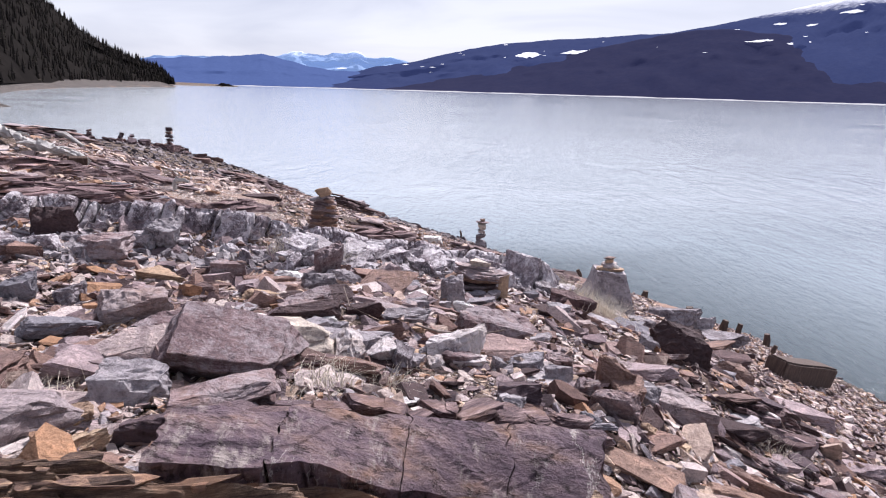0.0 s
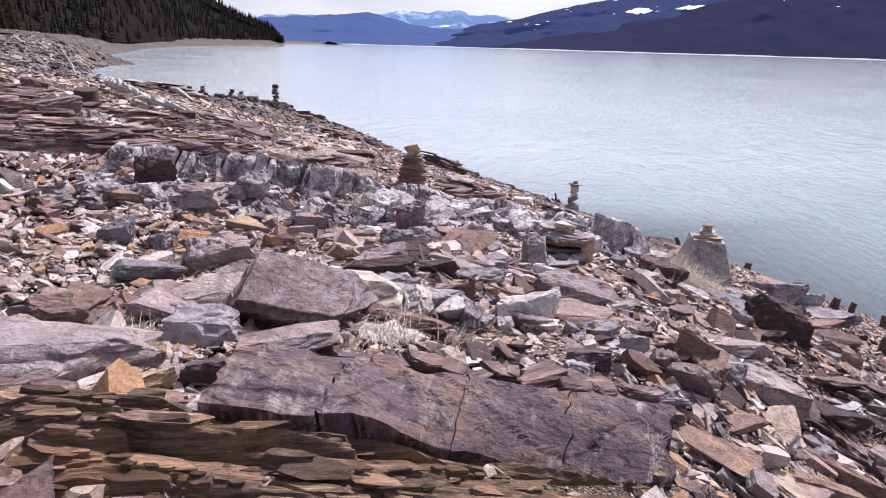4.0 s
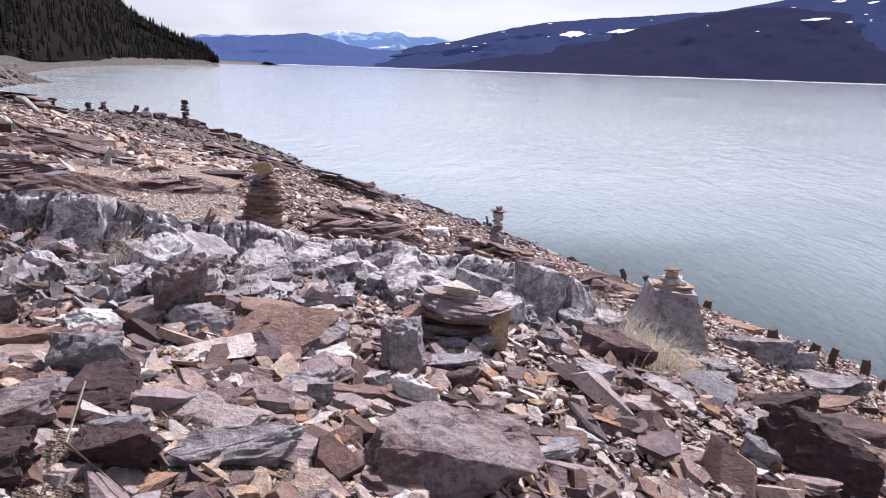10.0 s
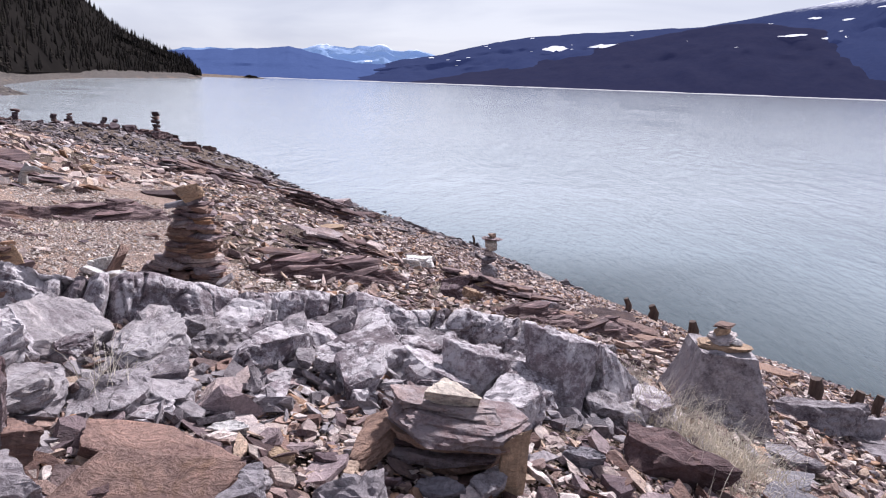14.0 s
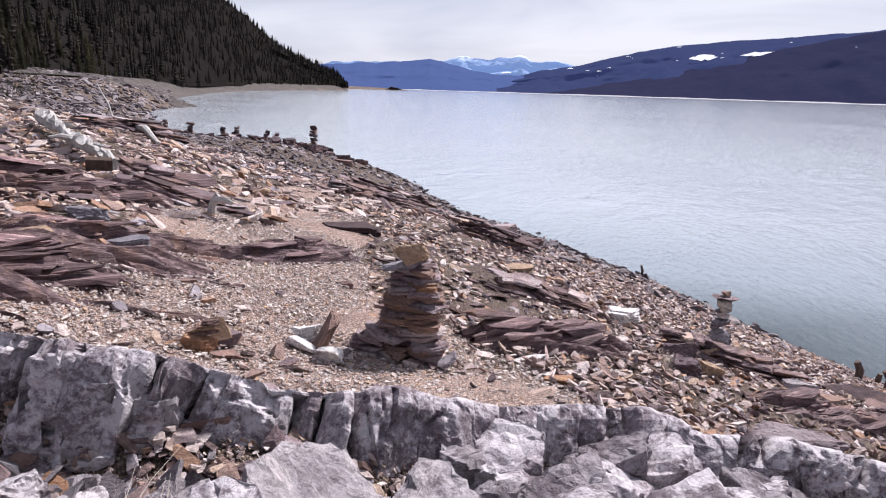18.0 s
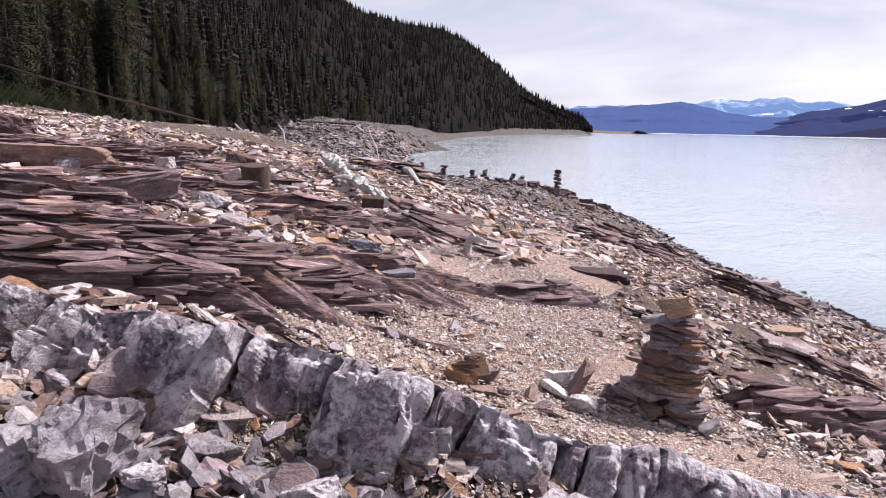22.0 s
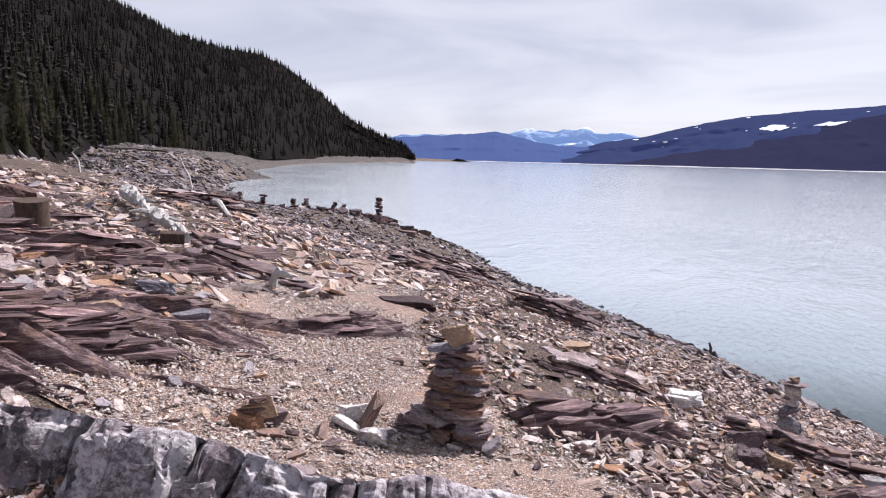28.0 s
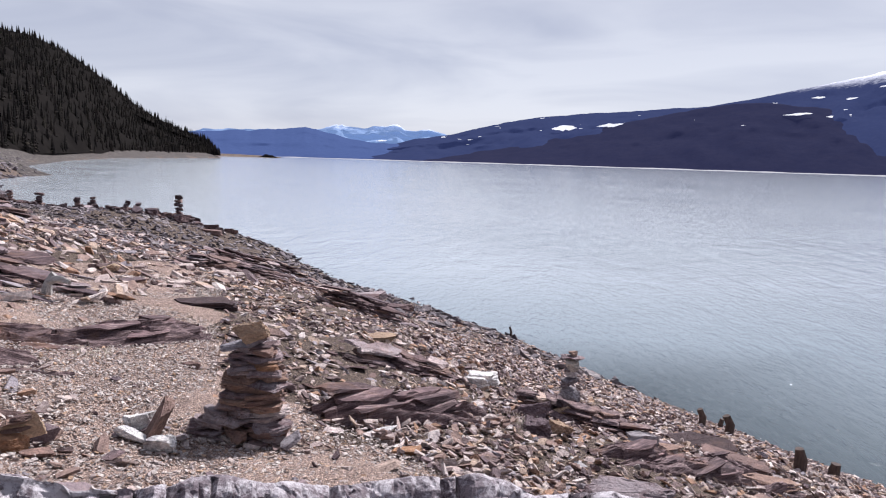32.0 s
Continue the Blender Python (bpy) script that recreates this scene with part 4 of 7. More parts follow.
# ---- woods ----
def conifer_shape(seed, whorls, arms, jag=0.3):
    """A spruce 1 m high: drooping jagged boughs round a stem, as triangles."""
    r = random.Random(seed)
    v, f = [], []
    for w in range(whorls):
        u = w / (whorls - 1)
        z = 0.10 + 0.88 * u
        reach = (0.17 * (1 - u) ** 0.8 + 0.008) * r.uniform(0.8, 1.15)
        for a in range(arms):
            ang = 6.283 * (a + r.random()) / arms
            k = reach * r.uniform(1 - jag, 1 + jag)
            c, s = math.cos(ang), math.sin(ang)
            half, droop, i = k * (0.42 if whorls < 20 else 0.11), k * r.uniform(0.25, 0.6), len(v)
            v += [(0, 0, z + 0.03), (c * k * 0.55 - s * half, s * k * 0.55 + c * half, z - droop * 0.35), (c * k, s * k, z - droop),
                  (c * k * 0.55 + s * half, s * k * 0.55 - c * half, z - droop * 0.35), (c * k * 0.5, s * k * 0.5, z + 0.012 - droop * 0.2)]
            f += [(i, i + 1, i + 4), (i + 1, i + 2, i + 4), (i + 2, i + 3, i + 4), (i + 3, i, i + 4)]
    # the dark inside of the crown
    i = len(v)
    v += [(0, 0, 0.97)] + [(0.10 * r.uniform(0.7, 1.2) * math.cos(k * 1.047), 0.10 * r.uniform(0.7, 1.2) * math.sin(k * 1.047), 0.04) for k in range(6)]
    f += [(i, i + 1 + k, i + 1 + (k + 1) % 6) for k in range(6)]
    return np.array(v), np.array(f)


def spruce_shape(seed, whorls=58, arms=12):
    """A near spruce 1 m high: boughs feathered with hanging twigs, as triangles."""
    r = random.Random(seed)
    v, f = [], []
    for w in range(whorls):
        u = w / (whorls - 1)
        z = 0.06 + 0.92 * u
        reach = (0.15 * (1 - u) ** 0.75 + 0.006) * r.uniform(0.65, 1.15)
        for a in range(arms if u < 0.8 else 6):
            ang = 6.283 * (a + r.random()) / arms
            k = reach * r.uniform(0.45, 1.2)
            c, s = math.cos(ang), math.sin(ang)
            drop = k * r.uniform(0.15, 0.55)
            for j in range(8):
                t = 0.2 + 0.8 * (j + r.random() * 0.6) / 8
                px, py, pz = c * k * t, s * k * t, z - drop * t * t
                side = 1 if j % 2 else -1
                ln = k * 0.20 * (1.15 - t) + 0.005
                i = len(v)
                v += [(px - c * ln * 0.35, py - s * ln * 0.35, pz + 0.003), (px + c * ln * 0.45 - side * s * ln, py + s * ln * 0.45 + side * c * ln, pz - ln * r.uniform(0.3, 1.0)), (px + c * ln * 0.5, py + s * ln * 0.5, pz - 0.002)]
                f.append((i, i + 1, i + 2))
    return np.array(v), np.array(f)


def far_woods():
    """The hill's trees, too many to count, in one mesh."""
    r = np.random.RandomState(8)
    rows, cols, _ = hill_front.shape
    shapes = [conifer_shape(300 + i, 8, 4) for i in range(5)]
    n = 17000
    ci = r.uniform(0, cols - 1.01, n)
    ri = (r.rand(n) ** 1.0) * (rows - 1.01)
    edge = r.rand(n) < 0.05
    ri = np.where(edge, rows - 1.01 - r.rand(n) * 1.5, ri)
    c0, r0 = ci.astype(int), ri.astype(int)
    fc, fr = (ci - c0)[:, None], (ri - r0)[:, None]
    p = (hill_front[r0, c0] * (1 - fc) + hill_front[r0, c0 + 1] * fc) * (1 - fr) + (hill_front[r0 + 1, c0] * (1 - fc) + hill_front[r0 + 1, c0 + 1] * fc) * fr
    p = p[(p[:, 2] > 2.0) & (np.hypot(p[:, 0], p[:, 1]) > 120)]
    n = len(p)
    tall = r.uniform(4.5, 10.5, n)
    yaw = r.rand(n) * 6.283
    kind = r.randint(0, 5, n)
    verts, faces, count = [], [], 0
    for k, (sv, sf) in enumerate(shapes):
        q = np.flatnonzero(kind == k)
        c, s = np.cos(yaw[q])[:, None], np.sin(yaw[q])[:, None]
        wide = (tall[q] * r.uniform(0.9, 1.4, len(q)))[:, None]
        v = np.stack([(sv[:, 0] * c - sv[:, 1] * s) * wide, (sv[:, 0] * s + sv[:, 1] * c) * wide, sv[:, 2] * tall[q][:, None] - 0.8], -1) + p[q][:, None, :]
        verts.append(v.reshape(-1, 3))
        faces.append((sf[None] + (np.arange(len(q)) * len(sv))[:, None, None] + count).reshape(-1, 3))
        count += len(q) * len(sv)
    tagged(new("woods", mesh_from("woods", np.concatenate(verts), np.concatenate(faces), M_WOODS)), "dense dark conifer forest covering the hillside", "forest", kind="stuff")


def trunk_mesh(tall, thick):
    bm = bmesh.new()
    bmesh.ops.create_cone(bm, cap_ends=True, segments=8, radius1=thick, radius2=thick * 0.12, depth=tall)
    bmesh.ops.translate(bm, verts=bm.verts, vec=(0, 0, tall / 2))
    return bm


def near_trees():
    r = random.Random(12)
    kinds = []
    for i in range(5):
        base = tagged(new("conifer"), "tall dark green spruce at the forest edge", "tree", "conifers along the bank")
        part("trunk", trunk_mesh(0.99, 0.013), M_BARK, base)
        sv, sf = spruce_shape(500 + i)
        crown = new("crown", mesh_from("crown", sv, sf, M_NEEDLE))
        crown.parent = base
        kinds.append(base)
    done, used = 0, set()
    while done < 240:
        az, dist = r.uniform(-98, -40), r.uniform(0, 1) ** 1.4
        lo = np.interp(az, HILL_AZ, HILL_NEAR) * 0.98
        d = lo + dist * 60
        if d > 260:
            continue
        x, y = EYE0[0] + d * math.sin(radians(az)), EYE0[1] + d * math.cos(radians(az))
        tall = r.uniform(6, 14) * (0.6 if dist < 0.12 else 1)
        m = pose(x, y, max(gz(x, y), 3.0 + 0.25 * (d - lo)) - 0.4, r.uniform(-2, 2), r.uniform(-2, 2), r.uniform(0, 360)) @ Matrix.Diagonal((tall * r.uniform(0.9, 1.3), tall * r.uniform(0.9, 1.3), tall, 1))
        k = r.randrange(5)
        if k not in used:
            used.add(k)
            kinds[k].matrix_world = m
        else:
            t = copy_thing(kinds[k], pose(0, 0, 0))
            t.matrix_world = m
        done += 1


far_woods()
near_trees()



# ---- large stones, built fine once and shared ----
def fine_stone(seed, kind):
    """A broken stone in a box of 1 x 1 x 1, standing on z = 0."""
    slab = kind == "slab"
    r = random.Random(seed)
    bm = split_stone(r, r.uniform(0.16, 0.24) if slab else r.uniform(0.5, 0.8), r.randint(5, 7) if slab else r.randint(7, 10))
    size = Vector([max(v.co[i] for v in bm.verts) - min(v.co[i] for v in bm.verts) for i in range(3)])
    for v in bm.verts:
        v.co = Vector((v.co.x / size.x, v.co.y / size.y, v.co.z / size.z + 0.5))
    bmesh.ops.bevel(bm, geom=bm.edges[:], offset=0.014, segments=1, affect="EDGES", clamp_overlap=True)
    bmesh.ops.triangulate(bm, faces=bm.faces)
    for _ in range(3):
        long = [e for e in bm.edges if e.calc_length() > 0.105]
        bmesh.ops.subdivide_edges(bm, edges=long, cuts=1)
        bmesh.ops.triangulate(bm, faces=[f for f in bm.faces if len(f.verts) > 3])
    bm.normal_update()
    off = Vector((seed * 3.7, seed * 1.3, seed * 0.9))
    for v in bm.verts:
        p = v.co * 2.4 + off
        chip = noise.voronoi(p * 1.5)[0]
        d = noise.noise(p) * 0.045 + noise.noise(p * 3.1) * 0.030 + noise.noise(p * 7.3) * 0.018 - 0.05 * max(0.0, 0.16 - (chip[1] - chip[0])) / 0.16
        step = math.floor(v.co.z * (9 if slab else 6) + noise.noise(p * 0.6) * 1.2)
        ledge = (noise.noise(Vector((step * 5.3 + seed, 1.7, 0.3)))) * (0.06 if slab else 0.035)
        side = 1 - abs(v.normal.z)
        v.co += v.normal * d * (0.5 if slab else 1.0) + Vector((v.co.x, v.co.y, 0)) * ledge * side * 2
    lo = Vector([min(v.co[i] for v in bm.verts) for i in range(3)])
    hi = Vector([max(v.co[i] for v in bm.verts) for i in range(3)])
    for v in bm.verts:
        v.co = Vector(((v.co.x - lo.x) / (hi.x - lo.x) - 0.5, (v.co.y - lo.y) / (hi.y - lo.y) - 0.5, (v.co.z - lo.z) / (hi.z - lo.z)))
    me = bpy.data.meshes.new("rock")
    bm.to_mesh(me)
    bm.free()
    me.polygons.foreach_set("use_smooth", np.ones(len(me.polygons), bool))
    me.set_sharp_from_angle(angle=radians(16))
    return me


FINE = {"block": [fine_stone(10 + i, "block") for i in range(26)], "slab": [fine_stone(60 + i, "slab") for i in range(20)]}
_painted = {}
PICK = random.Random(77)


def stone_mesh(kind, material, index=None):
    i = PICK.randrange(len(FINE[kind])) if index is None else index % len(FINE[kind])
    key = (kind, i, material.name)
    if key not in _painted:
        me = FINE[kind][i].copy()
        me.materials.clear()
        me.materials.append(material)
        _painted[key] = me
    return _painted[key]


TELL = {"mixed_shale": ("grey-brown shale", ""), "dark_layered_shale": ("dark brown layered shale", ""), "grey_weathered_rock": ("pale grey weathered rock", ""), "purple_slab": ("purplish-grey rock", ""),
        "tan_sandstone": ("tan sandstone", ""), "rusty_brown_stone": ("rust-brown stone", ""), "white_quartz": ("whitish quartz", ""), "quartz_crusted_rock": ("grey quartz-crusted rock", ""), "blue_grey_stone": ("smooth blue-grey stone", "")}


def put(ob, x, y, z, w, d, h, yaw, tilt=0.0, lean=0.0):
    ob.matrix_basis = pose(x, y, z, tilt, lean, yaw) @ Matrix.Diagonal((w, d, h, 1))
    return ob


def stone(kind, x, y, w, d, h, yaw, tilt, material):
    """A loose rock lying on the slope."""
    z = min(gz(x, y), gz(x, y - d * 0.3) + 0.05) - 0.14 * h - 0.01
    big = "large" if w > 0.45 else "small" if w < 0.2 else "broken"
    ob = new("rock" if kind == "block" else "rock_slab", stone_mesh(kind, material))
    put(ob, x, y, z, w * 1.04, d * 1.05, h * 1.12, yaw + PICK.uniform(-14, 14), tilt * 0.4 + PICK.uniform(-5, 5), tilt + PICK.uniform(-5, 5))
    return tagged(ob, f"{big} angular {kind} of {TELL[material.name][0]} lying in rubble", "rock", "loose rocks on the shore")


stone("block", -0.98, 3.50, 0.40, 0.25, 0.23, 30, 0, M_GREY)
stone("slab", -1.39, 3.89, 0.63, 0.38, 0.15, 32, 14, M_ROCK)
stone("block", -0.69, 3.07, 0.30, 0.18, 0.17, 30, 10, M_DARK)
stone("block", -0.57, 2.68, 0.27, 0.17, 0.12, 31, 8, M_GREY)
stone("block", -1.32, 3.02, 0.47, 0.26, 0.14, 39, 0, M_DARK)
stone("block", -1.11, 3.16, 0.23, 0.14, 0.10, 35, 0, M_TAN)
stone("block", -0.91, 2.91, 0.31, 0.16, 0.09, 35, -8, M_TAN)
stone("block", -2.12, 4.58, 0.51, 0.32, 0.19, 35, 0, M_BLUE)
stone("block", -2.24, 6.30, 0.43, 0.26, 0.16, 27, 0, M_TAN)
stone("slab", -2.58, 7.01, 0.40, 0.24, 0.10, 27, 0, M_ROCK)
stone("block", -1.81, 4.98, 0.51, 0.32, 0.26, 30, 0, M_PURPLE)
stone("block", -1.18, 4.42, 0.62, 0.38, 0.23, 26, 8, M_PURPLE)
stone("block", -2.81, 5.13, 0.28, 0.17, 0.23, 38, 0, M_BLUE)
stone("block", -2.47, 5.27, 0.27, 0.17, 0.18, 34, 0, M_GREY)
stone("block", -2.95, 6.56, 0.55, 0.34, 0.27, 31, 0, M_PURPLE)
stone("slab", -3.93, 7.30, 0.39, 0.23, 0.09, 35, 0, M_ROCK)
stone("slab", -1.82, 3.91, 0.46, 0.28, 0.11, 37, 0, M_ROCK)
stone("slab", -1.06, 2.73, 0.17, 0.10, 0.04, 39, 0, M_RUST)
stone("slab", -0.73, 2.83, 0.23, 0.14, 0.05, 33, 0, M_RUST)
stone("slab", -0.51, 3.47, 0.50, 0.30, 0.07, 23, 12, M_DARK)
stone("block", -0.54, 5.19, 0.45, 0.23, 0.14, 16, 0, M_PURPLE)
stone("block", 0.86, 6.12, 0.80, 0.42, 0.30, 38, 6, M_PURPLE)
stone("block", 3.41, 9.20, 0.71, 0.44, 0.26, -17, 0, M_DARK)
stone("block", 1.97, 5.08, 0.27, 0.21, 0.24, -15, 0, M_GREY)
stone("block", 2.28, 5.20, 0.56, 0.36, 0.28, -17, 10, M_PURPLE)
stone("block", 2.32, 4.02, 0.56, 0.22, 0.19, -14, 4, M_RUST)
stone("block", 1.61, 4.34, 0.32, 0.20, 0.21, -12, 0, M_PURPLE)
stone("block", 0.60, 4.86, 0.44, 0.30, 0.26, 14, 0, M_CRUST)
stone("block", -0.10, 4.60, 0.61, 0.21, 0.18, 12, 0, M_GREY)
stone("block", 1.08, 4.89, 0.27, 0.17, 0.15, -4, 0, M_BLUE)
stone("slab", 3.06, 6.04, 0.59, 0.36, 0.14, -22, 0, M_DARK)
stone("block", 2.56, 4.45, 0.66, 0.20, 0.20, -24, 0, M_RUST)
stone("slab", 1.62, 3.74, 0.50, 0.22, 0.09, -12, 16, M_RUST)
stone("slab", 1.99, 4.34, 0.21, 0.13, 0.05, -17, 0, M_TAN)
stone("block", 1.30, 4.70, 0.20, 0.12, 0.16, -7, 0, M_GREY)
stone("block", 1.46, 4.47, 0.19, 0.12, 0.15, -10, 0, M_PURPLE)
stone("slab", 4.31, 9.86, 0.71, 0.43, 0.17, -21, 0, M_DARK)
stone("block", 4.05, 11.65, 0.82, 0.51, 0.32, -16, 0, M_GREY)
stone("slab", 4.87, 8.52, 0.66, 0.39, 0.16, -27, 0, M_ROCK)
stone("slab", 2.10, 3.94, 0.41, 0.21, 0.04, -21, 0, M_ROCK)
stone("slab", 3.67, 6.41, 0.55, 0.33, 0.13, -26, 0, M_DARK)
stone("slab", 4.80, 7.02, 0.63, 0.38, 0.15, -31, 0, M_ROCK)
stone("block", 1.31, 3.34, 0.16, 0.10, 0.09, -10, 0, M_TAN)
stone("block", 1.81, 4.25, 0.12, 0.07, 0.10, -15, 0, M_TAN)
stone("block", -1.93, 3.57, 0.51, 0.32, 0.19, 41, 0, M_DARK)
stone("slab", -0.98, 6.02, 0.35, 0.21, 0.09, 18, 0, M_ROCK)
stone("block", -0.69, 7.00, 0.41, 0.25, 0.17, 13, 0, M_GREY)
stone("block", -2.11, 8.38, 0.29, 0.18, 0.18, 20, 0, M_GREY)
stone("slab", 0.24, 3.82, 0.41, 0.13, 0.04, 9, 0, M_WHITE)
stone("block", -3.62, 6.82, 0.43, 0.27, 0.33, 35, 0, M_ROCK)
stone("block", -1.76, 6.71, 0.35, 0.22, 0.24, 22, 0, M_PURPLE)
stone("block", -1.11, 6.67, 0.37, 0.23, 0.14, 17, 0, M_WHITE)
stone("block", -0.41, 5.06, 0.25, 0.08, 0.08, 14, 0, M_WHITE)
stone("slab", -1.96, 6.49, 0.29, 0.17, 0.07, 24, 0, M_ROCK)
stone("block", -3.46, 6.13, 0.30, 0.19, 0.18, 37, 0, M_ROCK)
stone("block", -1.95, 4.59, 0.22, 0.14, 0.12, 34, 0, M_DARK)
stone("block", 0.10, 6.50, 0.32, 0.20, 0.10, 6, 0, M_GREY)
stone("block", 0.04, 4.91, 0.24, 0.15, 0.09, 9, 0, M_WHITE)
stone("block", 0.13, 5.64, 0.52, 0.17, 0.16, 22, 0, M_GREY)
stone("block", -0.53, 5.07, 0.55, 0.16, 0.16, 41, 0, M_DARK)
stone("block", -0.44, 4.89, 0.33, 0.19, 0.10, 43, 0, M_BLUE)
stone("block", -0.27, 4.95, 0.16, 0.10, 0.10, 38, 0, M_BLUE)
stone("block", -1.02, 5.55, 0.35, 0.21, 0.11, 42, 0, M_TAN)
stone("block", -1.20, 6.22, 0.49, 0.16, 0.15, 38, 0, M_ROCK)
stone("block", -0.68, 6.00, 0.32, 0.20, 0.21, 33, 0, M_GREY)
stone("block", -0.62, 5.41, 0.46, 0.17, 0.14, 38, 0, M_PURPLE)
stone("block", -0.86, 7.10, 0.30, 0.20, 0.42, 26, 0, M_PURPLE)
stone("block", -0.29, 5.54, 0.28, 0.13, 0.08, 31, 0, M_BLUE)
stone("slab", -0.43, 6.56, 0.47, 0.28, 0.07, 25, 0, M_ROCK)
stone("slab", -0.34, 7.42, 0.59, 0.35, 0.14, 19, 8, M_ROCK)
stone("block", -0.03, 7.41, 0.23, 0.14, 0.07, 15, 0, M_GREY)
stone("block", 0.10, 6.99, 0.24, 0.15, 0.10, 15, 0, M_WHITE)
stone("block", 0.47, 7.18, 0.26, 0.19, 0.34, 9, 0, M_GREY)
stone("block", 0.61, 6.78, 0.27, 0.17, 0.21, 8, 0, M_WHITE)
stone("slab", 0.72, 5.28, 1.00, 0.30, 0.13, 18, 6, M_ROCK)
stone("block", 1.40, 5.80, 0.33, 0.21, 0.15, -6, 0, M_PURPLE)
stone("block", 2.88, 7.37, 0.70, 0.43, 0.37, -23, 8, M_DARK)
stone("block", 1.70, 5.00, 0.30, 0.20, 0.30, -17, 8, M_RUST)
stone("slab", 2.37, 6.54, 0.53, 0.32, 0.13, -21, 0, M_ROCK)
stone("block", 0.49, 5.56, 0.10, 0.06, 0.08, 15, 0, M_PURPLE)
stone("block", 0.34, 6.80, 0.27, 0.17, 0.11, 12, 0, M_GREY)
stone("block", 0.14, 6.43, 0.25, 0.15, 0.12, 17, 0, M_GREY)
stone("block", 1.53, 7.00, 0.25, 0.13, 0.08, -6, 0, M_WHITE)
stone("block", 1.95, 7.60, 0.29, 0.18, 0.10, -11, 0, M_ROCK)
stone("block", 2.53, 7.23, 0.22, 0.13, 0.17, -19, 0, M_GREY)
stone("block", 4.12, 8.95, 0.53, 0.33, 0.24, -28, 0, M_DARK)
stone("block", 0.13, 5.39, 0.16, 0.10, 0.09, 24, 0, M_RUST)
stone("block", 0.25, 5.43, 0.16, 0.10, 0.08, 21, 0, M_TAN)
stone("block", -0.14, 5.42, 0.17, 0.10, 0.05, 30, 0, M_DARK)
stone("block", 1.25, 7.20, 0.13, 0.08, 0.07, -2, 0, M_TAN)
stone("block", 0.02, 4.95, 0.44, 0.15, 0.13, 32, -6, M_ROCK)
stone("slab", -0.30, 4.76, 0.49, 0.17, 0.05, 42, 0, M_WHITE)
stone("slab", 4.61, 11.42, 0.95, 0.57, 0.20, -23, 0, M_GREY)
stone("slab", 1.87, 8.97, 0.47, 0.28, 0.11, -7, 0, M_DARK)
stone("slab", 2.82, 9.47, 0.41, 0.25, 0.10, -15, 15, M_BLUE)
stone("block", 0.75, 5.79, 0.18, 0.11, 0.05, 8, 0, M_WHITE)
stone("slab", 1.06, 5.84, 0.29, 0.17, 0.04, 1, 0, M_DARK)
stone("block", -1.15, 7.11, 0.24, 0.15, 0.12, 30, 0, M_BLUE)
stone("slab", 0.22, 6.11, 0.25, 0.15, 0.05, 17, 0, M_ROCK)
stone("block", -0.03, 7.33, 0.26, 0.16, 0.12, 27, 0, M_BLUE)
stone("block", 0.06, 6.97, 0.29, 0.16, 0.09, 29, 0, M_WHITE)
stone("block", 0.72, 7.39, 0.36, 0.21, 0.11, 11, 0, M_BLUE)
stone("block", 1.89, 8.67, 0.58, 0.36, 0.26, -10, 0, M_DARK)
stone("block", 1.59, 7.79, 0.32, 0.20, 0.15, -7, 0, M_GREY)
stone("slab", 1.28, 7.89, 0.32, 0.14, 0.03, -1, 0, M_ROCK)
stone("block", 1.32, 8.33, 0.21, 0.13, 0.13, -2, 0, M_BLUE)
stone("slab", 2.67, 8.97, 0.51, 0.31, 0.12, -20, 18, M_BLUE)
stone("block", 4.81, 11.54, 0.89, 0.27, 0.27, -28, 0, M_GREY)
stone("block", 3.10, 9.98, 0.40, 0.25, 0.16, -20, 0, M_GREY)
stone("slab", 1.31, 7.65, 0.25, 0.15, 0.06, -2, 0, M_TAN)
stone("slab", 4.78, 14.77, 0.75, 0.45, 0.13, -20, 0, M_RUST)
stone("block", 4.55, 11.86, 0.49, 0.31, 0.33, -25, 0, M_GREY)
stone("block", 0.03, 7.68, 0.11, 0.07, 0.09, 23, 0, M_TAN)
stone("block", 0.22, 7.74, 0.16, 0.10, 0.08, 19, 0, M_ROCK)
stone("block", -0.25, 7.80, 0.20, 0.12, 0.08, 27, 0, M_WHITE)
stone("slab", 3.26, 9.42, 0.42, 0.25, 0.10, -24, 0, M_DARK)
stone("slab", 4.26, 10.38, 0.69, 0.41, 0.16, -29, 0, M_RUST)
stone("slab", -11.5, 10.75, 1.75, 0.95, 0.42, 70, 4, M_ROCK)
stone("slab", -7.95, 10.15, 1.12, 0.55, 0.32, 63, -6, M_ROCK)
stone("block", -6.52, 10.48, 0.41, 0.26, 0.18, 56, 0, M_DARK)
stone("block", -5.51, 11.45, 0.39, 0.24, 0.18, 46, 0, M_BLUE)
stone("block", -5.33, 10.44, 0.25, 0.16, 0.11, 51, 0, M_RUST)
stone("block", -4.90, 10.31, 0.29, 0.18, 0.13, 49, 0, M_TAN)
stone("block", -4.75, 9.77, 0.19, 0.12, 0.12, 52, 0, M_ROCK)
stone("block", -7.67, 10.98, 0.44, 0.27, 0.23, 58, 0, M_GREY)
stone("block", -12.67, 14.93, 0.63, 0.39, 0.36, 55, 0, M_ROCK)
stone("block", -11.12, 13.70, 0.39, 0.24, 0.26, 56, 0, M_ROCK)
stone("block", -17.05, 12.04, 1.25, 0.78, 0.58, 71, 0, M_DARK)
stone("slab", -14.90, 15.15, 1.14, 0.68, 0.27, 59, 0, M_ROCK)
stone("block", -12.03, 12.83, 0.45, 0.28, 0.27, 61, 0, M_GREY)
